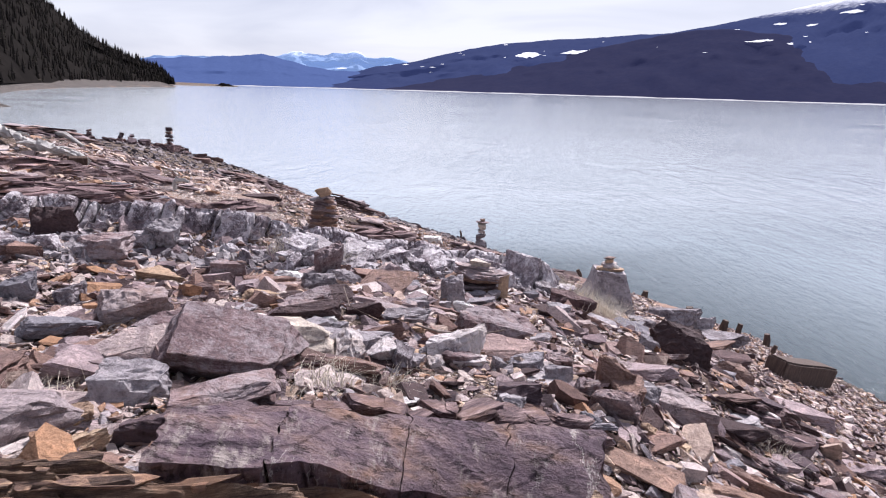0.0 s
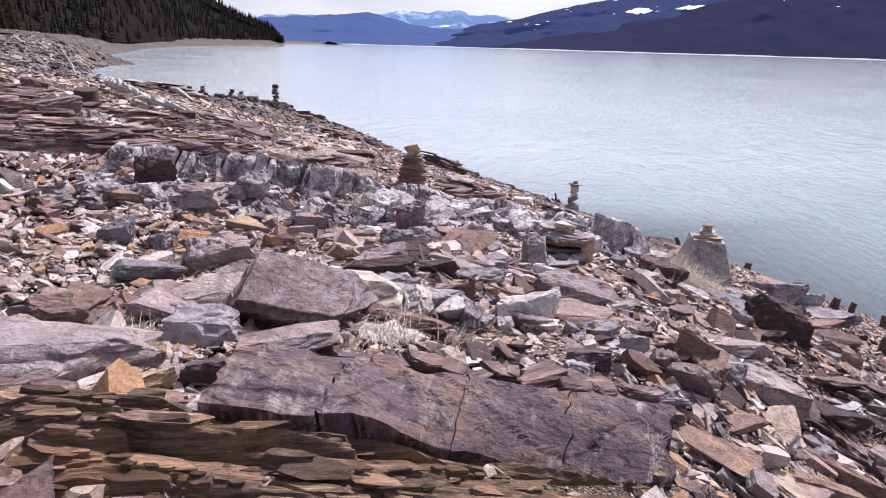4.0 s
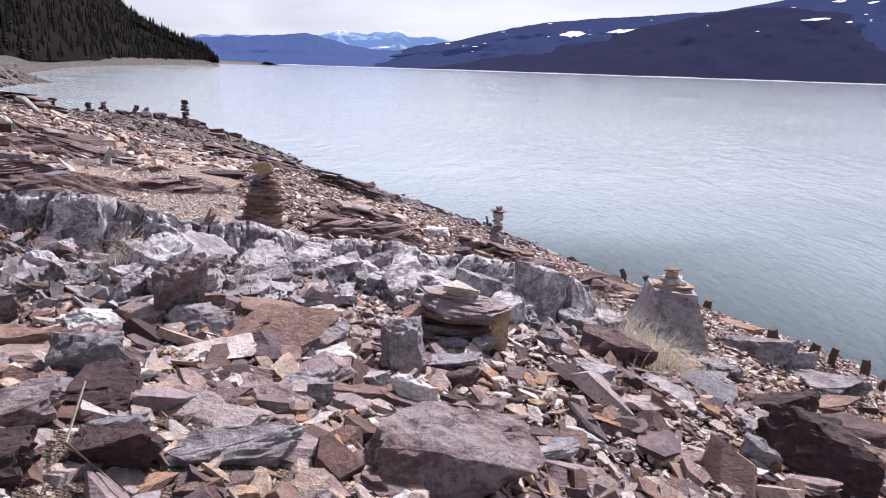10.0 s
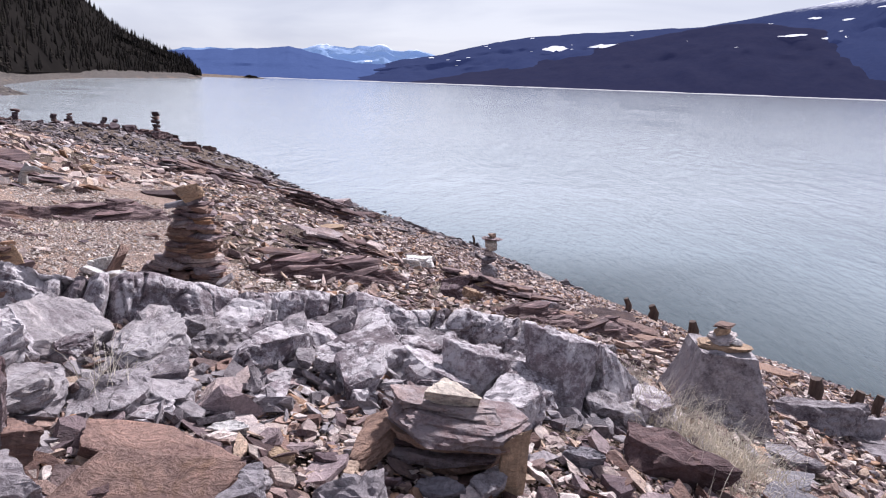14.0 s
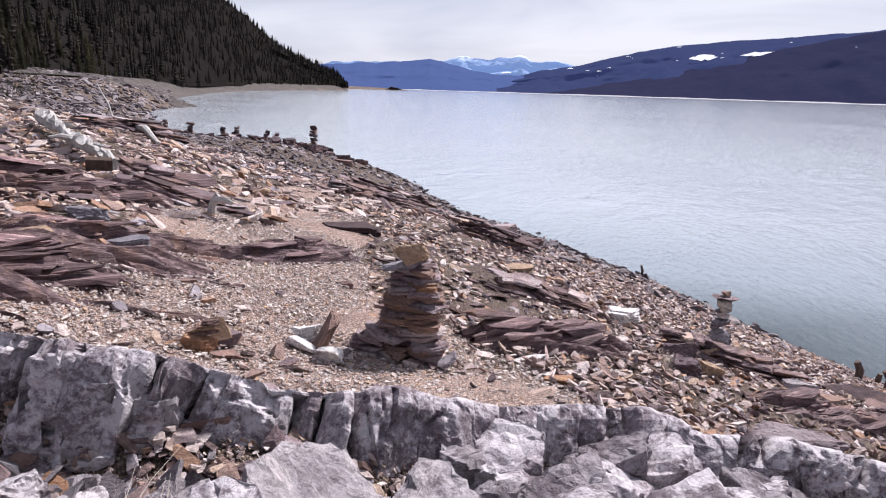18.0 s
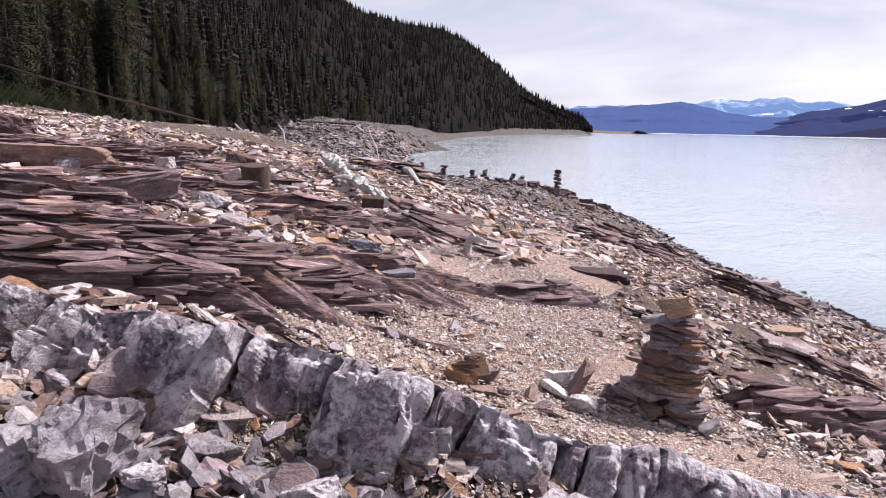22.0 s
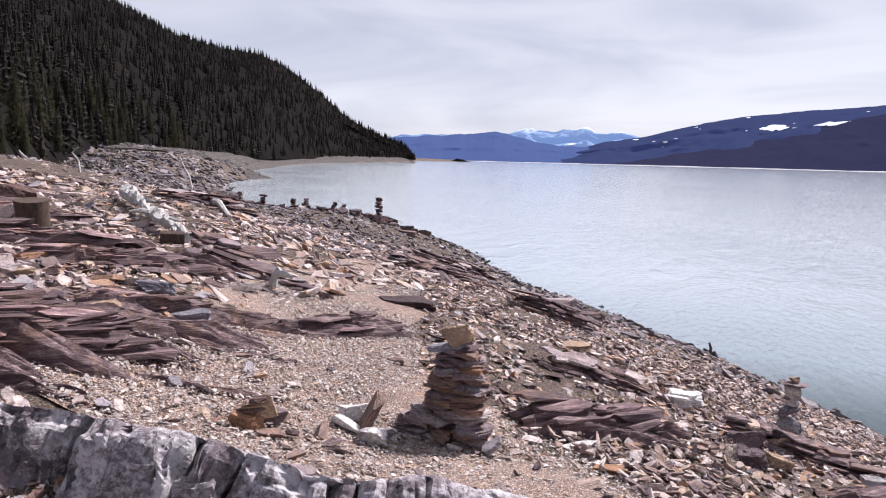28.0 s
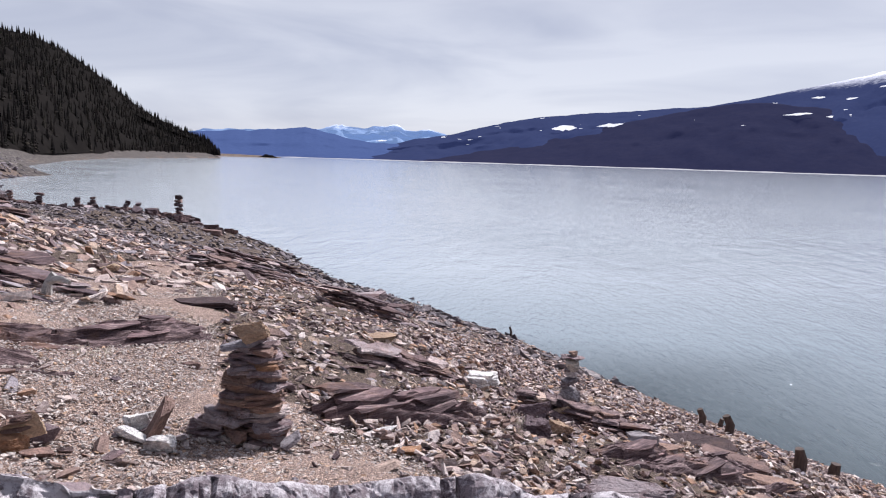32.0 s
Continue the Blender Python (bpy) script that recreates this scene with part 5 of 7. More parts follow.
stone("block", -11.19, 11.97, 0.36, 0.22, 0.24, 63, 0, M_RUST)
stone("slab", -7.21, 11.32, 0.43, 0.26, 0.10, 54, 0, M_ROCK)
stone("slab", -6.21, 14.19, 0.42, 0.25, 0.09, 37, 0, M_ROCK)
stone("block", -6.85, 16.59, 0.31, 0.19, 0.15, 33, 0, M_TAN)
stone("slab", -4.79, 11.13, 0.45, 0.27, 0.11, 43, 0, M_BLUE)
stone("slab", -4.47, 11.85, 0.36, 0.22, 0.09, 37, 0, M_DARK)
stone("block", -6.51, 10.03, 0.22, 0.13, 0.17, 59, 0, M_TAN)
stone("slab", -5.65, 9.56, 0.37, 0.22, 0.09, 59, 0, M_ROCK)
stone("block", -11.04, 10.72, 0.39, 0.24, 0.31, 68, 0, M_GREY)
stone("slab", -10.44, 12.28, 0.59, 0.36, 0.14, 60, 0, M_DARK)
stone("block", -5.48, 9.79, 0.16, 0.10, 0.12, 56, 0, M_WHITE)
stone("block", -6.39, 10.64, 0.22, 0.14, 0.11, 55, 0, M_TAN)
stone("block", -4.40, 8.78, 0.07, 0.04, 0.06, 59, 0, M_ROCK)
stone("slab", -4.06, 22.77, 1.29, 0.77, 0.28, 13, 0, M_DARK)
stone("slab", -4.23, 14.77, 0.79, 0.48, 0.14, 25, 0, M_DARK)
stone("slab", -6.53, 20.18, 0.77, 0.46, 0.19, 24, 0, M_RUST)
stone("slab", -17.10, 40.89, 1.14, 0.68, 0.27, 26, 0, M_DARK)
stone("block", -19.2, 41.60, 0.9, 0.7, 0.5, 28, 0, M_DARK)
stone("block", 0.89, 11.17, 0.71, 0.35, 0.21, -13, 0, M_PURPLE)
stone("block", -0.41, 14.88, 0.45, 0.28, 0.19, 1, 0, M_WHITE)
stone("block", 0.24, 13.64, 0.36, 0.22, 0.20, -4, 0, M_ROCK)
stone("block", 0.55, 14.09, 0.28, 0.17, 0.20, -6, 0, M_TAN)
stone("slab", -1.04, 12.84, 0.29, 0.18, 0.07, 7, 0, M_ROCK)
stone("slab", -1.92, 15.56, 0.25, 0.15, 0.06, 10, 0, M_TAN)
stone("slab", -0.80, 11.22, 0.22, 0.13, 0.04, 6, 0, M_WHITE)
stone("slab", 0.60, 12.03, 0.21, 0.13, 0.05, -8, 25, M_WHITE)
stone("slab", -0.17, 11.50, 0.28, 0.17, 0.05, -1, 0, M_ROCK)
stone("slab", -0.71, 11.80, 0.25, 0.15, 0.05, 5, 0, M_RUST)
stone("slab", -1.39, 11.22, 0.18, 0.11, 0.04, 13, 0, M_ROCK)
stone("block", 0.24, 12.85, 0.33, 0.20, 0.17, -2, 0, M_ROCK)
stone("block", 0.48, 13.06, 0.28, 0.17, 0.16, -4, 0, M_TAN)
stone("block", 1.46, 13.66, 0.37, 0.23, 0.20, -11, 0, M_GREY)
stone("block", -0.48, 14.53, 0.36, 0.23, 0.15, 4, 0, M_WHITE)
stone("block", -0.31, 15.32, 0.20, 0.12, 0.13, 2, 0, M_DARK)
stone("slab", 2.34, 14.88, 0.95, 0.57, 0.12, -15, 0, M_DARK)
stone("slab", 1.52, 13.75, 0.75, 0.36, 0.07, -11, 0, M_RUST)
stone("slab", -4.04, 22.10, 1.11, 0.67, 0.19, 15, 0, M_DARK)
stone("slab", -3.41, 24.59, 0.88, 0.53, 0.21, 11, 0, M_DARK)
stone("slab", -2.01, 15.59, 0.49, 0.30, 0.09, 13, 0, M_TAN)
stone("slab", 2.72, 13.54, 0.70, 0.42, 0.12, -20, 0, M_RUST)
stone("slab", 2.63, 14.32, 0.83, 0.50, 0.12, -18, 0, M_DARK)
stone("slab", -1.07, 11.44, 0.29, 0.17, 0.06, 12, 0, M_WHITE)
stone("slab", -0.77, 11.05, 0.24, 0.15, 0.06, 10, 0, M_ROCK)



# ---- bedrock: layered ledges ----
def strips(name, P, cuts, material, parent):
    """A folded sheet of points, cut across into parts that lie edge to edge."""
    for a, b in zip(cuts[:-1], cuts[1:]):
        q = P[a:b + 1]
        ob = new(name, mesh_from(name, q.reshape(-1, 3), grid_faces(*q.shape[:2]), material))
        ob.parent = parent


def broken(x, seed, size):
    """Noise that jumps from block to block along x."""
    r = np.random.RandomState(seed)
    k = np.floor((x + 0.4 * size * value_noise(x / size * 0.7, x * 0 + seed, seed)) / size).astype(int)
    return r.rand(512)[k % 512] * 2 - 1


def ledge(x0, y0, x1, y1, depth, high, beds, label, material=None, seed=0, name="rock_ledge", lift=0.0, size=0.75):
    """A stack of thin broken beds between two places on the ground, each bed set back from the one below."""
    r = random.Random(seed * 13 + 5)
    length = math.hypot(x1 - x0, y1 - y0)
    yaw = math.atan2(y1 - y0, x1 - x0)
    base = tagged(new(name), label, "rock ledge", "layered rock ledges")
    c, s = math.cos(yaw), math.sin(yaw)
    levels = max(3, int(high / 0.042))
    for k in range(levels):
        t = high / levels
        a = -length / 2 + r.uniform(0, 0.35) * length * (k / levels)
        stop = length / 2 - r.uniform(0, 0.35) * length * (k / levels)
        while a < stop:
            w = r.uniform(0.2, 0.95) * size * (0.75 + 0.35 * depth)
            d = depth * r.uniform(0.3, 0.62)
            b = -depth / 2 + d * 0.5 + depth * 0.5 * k / levels + r.uniform(-0.07, 0.07) * depth
            px, py = (x0 + x1) / 2 + (a + w / 2) * c - b * s, (y0 + y1) / 2 + (a + w / 2) * s + b * c
            e = 0.2
            run = math.degrees(math.atan2(gz(px + c * e, py + s * e) - gz(px - c * e, py - s * e), 2 * e))
            ob = new("layer", stone_mesh("slab", material or r.choice((M_DARK, M_DARK, M_OUTCROP, M_OUTCROP, M_PURPLE, M_ROCK))))
            ob.parent = base
            ob.matrix_basis = pose(px, py, gz(px, py) + lift - 0.03 + k * t * 0.93, 0, 0, math.degrees(yaw) + r.uniform(-15, 15)) @ pose(0, 0, 0, r.uniform(-7, 9), -run + r.uniform(-6, 6), 0) @ Matrix.Diagonal((w * 1.15, d * 1.15, t * r.uniform(0.8, 1.6), 1))
            a += w * r.uniform(0.7, 0.98)
    return base


DARKL = "low ledge of thin dark shale beds breaking out of gravel"
ledge(0.0, 14.05, 1.55, 14.25, 0.5, 0.30, 5, "dark layered rock ledge carrying a small cairn", seed=1)
ledge(-2.1, 13.85, -0.9, 14.35, 0.5, 0.24, 6, DARKL, seed=2, size=0.55)
ledge(-3.95, 18.6, -2.7, 19.5, 0.7, 0.42, 4, "thick dark shale slab standing proud near the water", seed=5)
ledge(1.9, 12.0, 2.6, 12.6, 0.4, 0.13, 4, DARKL, seed=16, size=0.5)
ledge(-7.2, 13.6, -5.6, 14.0, 0.6, 0.22, 4, DARKL, seed=17)
ledge(-8.6, 14.9, -7.0, 14.8, 0.7, 0.25, 4, DARKL, seed=18)
ledge(-7.5, 19.5, -5.6, 21.0, 0.8, 0.30, 4, DARKL, seed=20)
ledge(-9.5, 24.5, -7.0, 27.0, 0.9, 0.35, 4, DARKL, seed=21)
ledge(-12.5, 31, -10, 33.5, 1.0, 0.4, 4, DARKL, seed=22)
ledge(-13.5, 19.0, -11.2, 19.6, 0.8, 0.3, 4, DARKL, seed=24)
# near the walker: beds under and behind the great slab
ledge(-0.35, 3.30, 1.5, 3.86, 0.34, 0.17, 5, "thin dark shale beds behind a broad slab", M_OUTCROP, seed=30, size=0.34)
ledge(1.35, 2.75, 2.5, 2.35, 0.35, 0.12, 4, "thin brown shale beds", seed=33, size=0.6)
ledge(1.7, 3.5, 3.1, 3.9, 0.4, 0.16, 4, "thin brown shale beds", seed=34, size=0.6)
ledge(2.3, 5.0, 3.6, 5.7, 0.4, 0.18, 4, "thin brown shale beds", seed=35, size=0.6)
ledge(2.9, 6.2, 4.2, 7.2, 0.5, 0.2, 4, "thin brown shale beds", seed=36, size=0.6)
ledge(-1.3, 4.35, -0.1, 4.15, 0.35, 0.14, 4, "thin dark shale beds", seed=37, size=0.6)
ledge(0.1, 6.5, 1.2, 6.9, 0.3, 0.1, 3, "thin brown shale beds", seed=38, size=0.6)


ledge(-2.1, 2.62, -1.0, 2.66, 0.35, 0.13, 4, "thin dark shale beds under a thick slab", M_OUTCROP, 40, size=0.5)
ledge(-0.62, 2.86, -0.2, 2.80, 0.35, 0.14, 4, "thin brown shale beds at the end of a broad slab", M_OUTCROP, 42, size=0.3)


def crusted_bed():
    """The jointed edge of a pale bed, broken into blocks with quartz crusts."""
    r = random.Random(58)
    base = tagged(new("rock_ledge"), "pale jointed bed edge broken into quartz-crusted blocks", "rock ledge", "layered rock ledges")
    for kind, x, y, w, d, h, yaw, tilt, lean, mat in (("slab", -0.52, 4.46, 0.74, 0.50, 0.25, 12, -3, 2, M_CREAM), ("slab", -0.95, 4.36, 0.50, 0.46, 0.24, 16, -2, -3, M_CREAM),
                                                      ("block", -0.10, 4.46, 0.24, 0.40, 0.24, 4, -6, 14, M_CRUST), ("block", 0.08, 4.52, 0.20, 0.36, 0.22, -8, -4, 18, M_CRUST), ("block", 0.25, 4.50, 0.17, 0.26, 0.20, 10, 0, 12, M_GREY)):
        ob = new("block", stone_mesh(kind, mat))
        ob.parent = base
        put(ob, x, y, gz(x, y) - 0.04, w, d, h, yaw, tilt, lean)
    for k in range(16):
        u = (k + r.uniform(0.2, 0.8)) / 16
        x, y = -0.2 + 1.5 * u, 4.55 + 0.30 * u + r.uniform(-0.08, 0.22)
        w = r.uniform(0.12, 0.26)
        ob = new("block", stone_mesh("block", M_CRUST if r.random() < 0.5 else M_GREY))
        ob.parent = base
        put(ob, x, y, gz(x, y) - 0.05, w, w * r.uniform(0.6, 0.95), r.uniform(0.10, 0.18), r.uniform(-40, 40), r.uniform(-8, 4), r.uniform(-10, 10))


crusted_bed()


def bedded(name, label, cx, cy, yaw, a0, a1, b0, b1, skew, seed, material, lift=0.03, pieces=4, fine=0.011, size=1.0, flakes=280):
    """Bare thin beds that step down a slope: each bed swells, frays and dies out along the strike."""
    base = tagged(new(name), label, "rock outcrop")
    a, b = np.meshgrid(np.linspace(a0 - 0.4, a1 + 0.4, int((a1 - a0 + 0.8) / (fine * 1.9))), np.linspace(b0 - 0.2, b1 + 0.2, int((b1 - b0 + 0.4) / fine)))
    c, s_ = math.cos(radians(yaw)), math.sin(radians(yaw))
    sa = a - skew * b
    x, y = cx + sa * c - b * s_, cy + sa * s_ + b * c
    z = np.zeros(a.shape)
    for k, (pitch, high, along) in enumerate(((0.42, 0.15, 0.35), (0.17, 0.11, 0.6), (0.06, 0.050, 1.1), (0.022, 0.014, 2.0))):
        pitch, high = pitch * size, high * size
        ph = b / pitch + 1.2 * fractal(a * along * 0.5, b * 0.2 / pitch, 3, seed + k) + 0.22 * fractal(a * along * 4, b * 0.5 / pitch, 3, seed + 7 + k) + 0.35 * broken(a + 0.4 * b, seed + k, 0.8 / along ** 0.5)
        n, f = np.floor(ph), ph - np.floor(ph)
        swell = np.clip(0.45 + 1.0 * value_noise(a * along, n * 7.31, seed + 20 + k), 0, 1)
        z = z + high * swell * np.interp(f, [0, 0.10, 0.16, 0.62, 1.0], [0, 0.9, 1.0, 0.85, 0])
    z = z + 0.007 * fractal(a * 3, b * 16, 4, seed + 40)
    rim = np.minimum(np.minimum(a - a0, a1 - a) * 0.9, np.minimum(b - b0, b1 - b) * 2.0) + 0.40 * fractal(a * 0.9, b * 3.2, 4, seed + 50)
    z = z - 0.26 * np.clip(0.42 - rim, 0, 1)
    # loose flakes lying along the strike
    rng = np.random.RandomState(seed)
    n = int((a1 - a0) * (b1 - b0) * flakes)
    i, j = rng.randint(0, a.shape[1], n), rng.randint(0, a.shape[0], n)
    on = rim[j, i] > 0.22
    i, j = i[on], j[on]
    n = len(i)
    long = (0.08 + 0.55 * rng.rand(n) ** 2.8) * size
    turn = turn_matrices(radians(yaw) + rng.randn(n) * 0.10, rng.randn(n) * 0.07, rng.randn(n) * 0.07 + 0.10)
    scale = np.stack([long, long * rng.uniform(0.16, 0.36, n) + 0.015, 0.05 + long * rng.uniform(0.06, 0.20, n)], -1)
    verts, faces, count = [], [], 0
    pick = rng.randint(0, len(CHIPS), n)
    at = np.stack([x[j, i], y[j, i], ground_z(x[j, i], y[j, i]) + z[j, i] + lift + 0.006], -1)
    for k, (sv, sf) in enumerate(CHIPS):
        q = np.flatnonzero(pick == k)
        v = np.einsum("nij,nvj->nvi", turn[q], sv[None] * scale[q][:, None, :]) + at[q][:, None, :]
        verts.append(v.reshape(-1, 3))
        faces.append((sf[None] + (np.arange(len(q)) * len(sv))[:, None, None] + count).reshape(-1, 3))
        count += len(q) * len(sv)
    loose = new("loose_shale", mesh_from("loose_shale", np.concatenate(verts), np.concatenate(faces), M_APRON_CHIPS if material is M_APRON else M_BED_CHIPS))
    loose.parent = base
    tagged(loose, "thin dark shale flakes", kind="stuff")
    rows = len(a)
    strips("layer", np.stack([x, y, ground_z(x, y) + z + lift], -1), [round(k * (rows - 1) / pieces) for k in range(pieces + 1)], material, base)


for k_, (cx_, cy_, yaw_, a0_, a1_, b0_, b1_, skew_) in enumerate(BARE):
    bedded("rock_outcrop", "broad outcrop of thin dark shale beds stepping down the slope", cx_, cy_, yaw_, a0_, a1_, b0_, b1_, skew_, 70 + 500 * k_, M_OUTCROP, pieces=8 - 4 * k_)
UPPER = "bare thin shale beds showing through loose slabs up the bank"
bedded("rock_outcrop", UPPER, -9.0, 12.0, 50, -1.8, 1.2, -0.5, 0.4, 0.6, 170, M_OUTCROP, fine=0.02, pieces=3, lift=0.0)
bedded("rock_outcrop", UPPER, -12.8, 13.0, 54, -2.2, 2.0, -0.8, 0.8, 0.6, 270, M_OUTCROP, fine=0.025, pieces=3)
bedded("rock_outcrop", UPPER, -6.7, 12.4, 48, -1.0, 1.1, -0.3, 0.35, 0.6, 370, M_OUTCROP, fine=0.018, pieces=2)
LOW = "low dark layered ledge breaking out of pale shale chips"
bedded("rock_ledge", LOW, -0.85, 12.15, 44, -0.6, 0.65, -0.14, 0.18, 0.2, 570, M_OUTCROP, fine=0.011, pieces=2, lift=0.02, size=0.95)
bedded("rock_ledge", LOW, -4.40, 10.4, 54, -0.6, 0.6, -0.10, 0.14, 0.4, 670, M_OUTCROP, fine=0.011, pieces=2, lift=0.07, size=0.8)
bedded("rock_ledge", LOW, -4.45, 11.95, 56, -1.5, 1.4, -0.22, 0.22, 0.3, 770, M_OUTCROP, fine=0.013, pieces=2, lift=0.03, size=0.85)
bedded("rock_ledge", LOW, 1.9, 13.0, 35, -0.8, 0.9, -0.25, 0.25, 0.2, 870, M_OUTCROP, fine=0.014, pieces=2, lift=0.06, size=0.8)
bedded("rock_outcrop", "flat yellow-brown shale beds in front of a broad slab", 0.30, 2.74, 17, -1.75, 1.45, -0.52, 0.22, 0.1, 470, M_APRON, lift=0.06, pieces=4, fine=0.008, size=0.5, flakes=330)


# ---- the great purple slab in front of the walker ----
def great_slab():
    base = tagged(new("bedrock_slab"), "broad purplish bedrock slab with cracks and pale scratches", "rock slab")
    r = random.Random(4)
    for x0, x1, lift, seed in ((-0.50, -0.06, -0.012, 1), (-0.05, 0.46, 0.006, 2), (0.465, 0.93, 0.0, 3), (0.935, 1.40, -0.012, 4)):
        nx, ny = int((x1 - x0) / 0.018), 30
        bm = bmesh.new()
        rows = []
        for j in range(ny + 1):
            row = []
            for i in range(nx + 1):
                u, v = i / nx, j / ny
                e0, e1 = (0.05 * noise.noise(Vector((v * 4, round(xb * 5), 1.0))) for xb in (x0, x1))
                x = x0 + (x1 - x0) * u + e0 * (1 - u) + e1 * u
                front = 2.82 + 0.34 * x + 0.05 * noise.noise(Vector((x * 3.5, 0.3, 0)))
                back = 3.15 + 0.34 * x + 0.05 * noise.noise(Vector((x * 4.5, 5.3, 0)))
                y = front + (back - front) * v
                fall = 0.07 + 0.15 * min(1.0, max(0.0, (x - 0.15) / 0.55))
                z = 3.385 + lift - 0.17 * x - fall * (1 - v) ** 1.5 + 0.03 * noise.noise(Vector((x * 2, y * 2, seed * 0.2))) + 0.014 * noise.noise(Vector((x * 8, y * 8, 2)))
                step = math.floor(5.0 * y - 1.6 * x + 1.3 * noise.noise(Vector((x * 1.7, y * 1.6, 8))))
                z += 0.024 * noise.noise(Vector((step * 3.1, 1.0, 4))) + 0.006 * noise.noise(Vector((x * 24, y * 24, 3)))
                row.append(bm.verts.new((x, y, z)))
            rows.append(row)
        for p, q in zip(rows, rows[1:]):
            for i in range(nx):
                bm.faces.new((p[i], p[i + 1], q[i + 1], q[i]))
        for drop in (0.03, 0.05, 0.14):
            rim = [e for e in bm.edges if e.is_boundary]
            out = bmesh.ops.extrude_edge_only(bm, edges=rim)
            for v in out["geom"]:
                if isinstance(v, bmesh.types.BMVert):
                    v.co += Vector((r.uniform(-0.006, 0.006), 0.012 + r.uniform(-0.014, 0.014), -drop))
        part("slab", bm, M_SLAB, base)


great_slab()


# ---- the pale rib of standing, fractured rock ----
def crest(u):
    """Back edge of the rib, from the upper end (u = 0) to the water side (u = 1): x, y, top."""
    return np.interp(u, CREST_AT, CREST_X), np.interp(u, CREST_AT, CREST_Y), np.interp(u, CREST_AT, CREST_Z)


def column_bmesh(w, d, h, seed, back=0.22, lean=0.18):
    """A standing piece of the rib, front towards -y: split faces, leaning back and sideways."""
    bm = bmesh.new()
    bmesh.ops.create_cube(bm, size=1)
    bmesh.ops.subdivide_edges(bm, edges=bm.edges[:], cuts=9, use_grid_fill=True)
    r = random.Random(seed)
    tilt_top, skew = r.uniform(-0.12, 0.12), r.uniform(-0.1, 0.1)
    o = Vector((seed * 2.3, seed * 0.7, 0))
    for v in bm.verts:
        x, y, z = v.co
        q = Vector((x * w, y * d, z * h))
        p = q * 5 + o
        chip = noise.noise(p) * 0.030 + noise.noise(p * 2.7) * 0.020 + noise.noise(p * 7) * 0.010
        flat = math.floor(z * 4 + x * 2.2 + noise.noise(p * 0.5) * 2)
        step = noise.noise(Vector((flat * 4.1, seed, 2.0))) * 0.035 * (1 if y < 0 else 0.2)
        edge = 1 - 0.10 * max(0, abs(x) * 2 - 0.7) / 0.3 * max(0, (z + 0.5))
        n = Vector((x, y, z)).normalized()
        q = Vector((q.x * edge, q.y * (1 - 0.12 * abs(x)), q.z * (1 + tilt_top * x)))
        q += n * chip + Vector((0, step, 0))
        u = z + 0.5
        bm_co = Vector((q.x + lean * (u - 0.5) * h + skew * q.y, q.y + back * u * h, q.z))
        v.co = bm_co
    return bm


def facets(s, w, seeds, wide, high):
    """Nearest and second seed in a plane of cells wide x high: cell number, how clear the border is, offsets."""
    d = ((s[..., None] - seeds[:, 0]) / wide) ** 2 + ((w[..., None] - seeds[:, 1]) / high) ** 2
    o = np.argpartition(d, 1, -1)[..., :2]
    d2 = np.sqrt(np.take_along_axis(d, o, -1))
    swap = d2[..., 0] > d2[..., 1]
    k = np.where(swap, o[..., 1], o[..., 0])
    return k, np.abs(d2[..., 0] - d2[..., 1]), s - seeds[k, 0], w - seeds[k, 1]


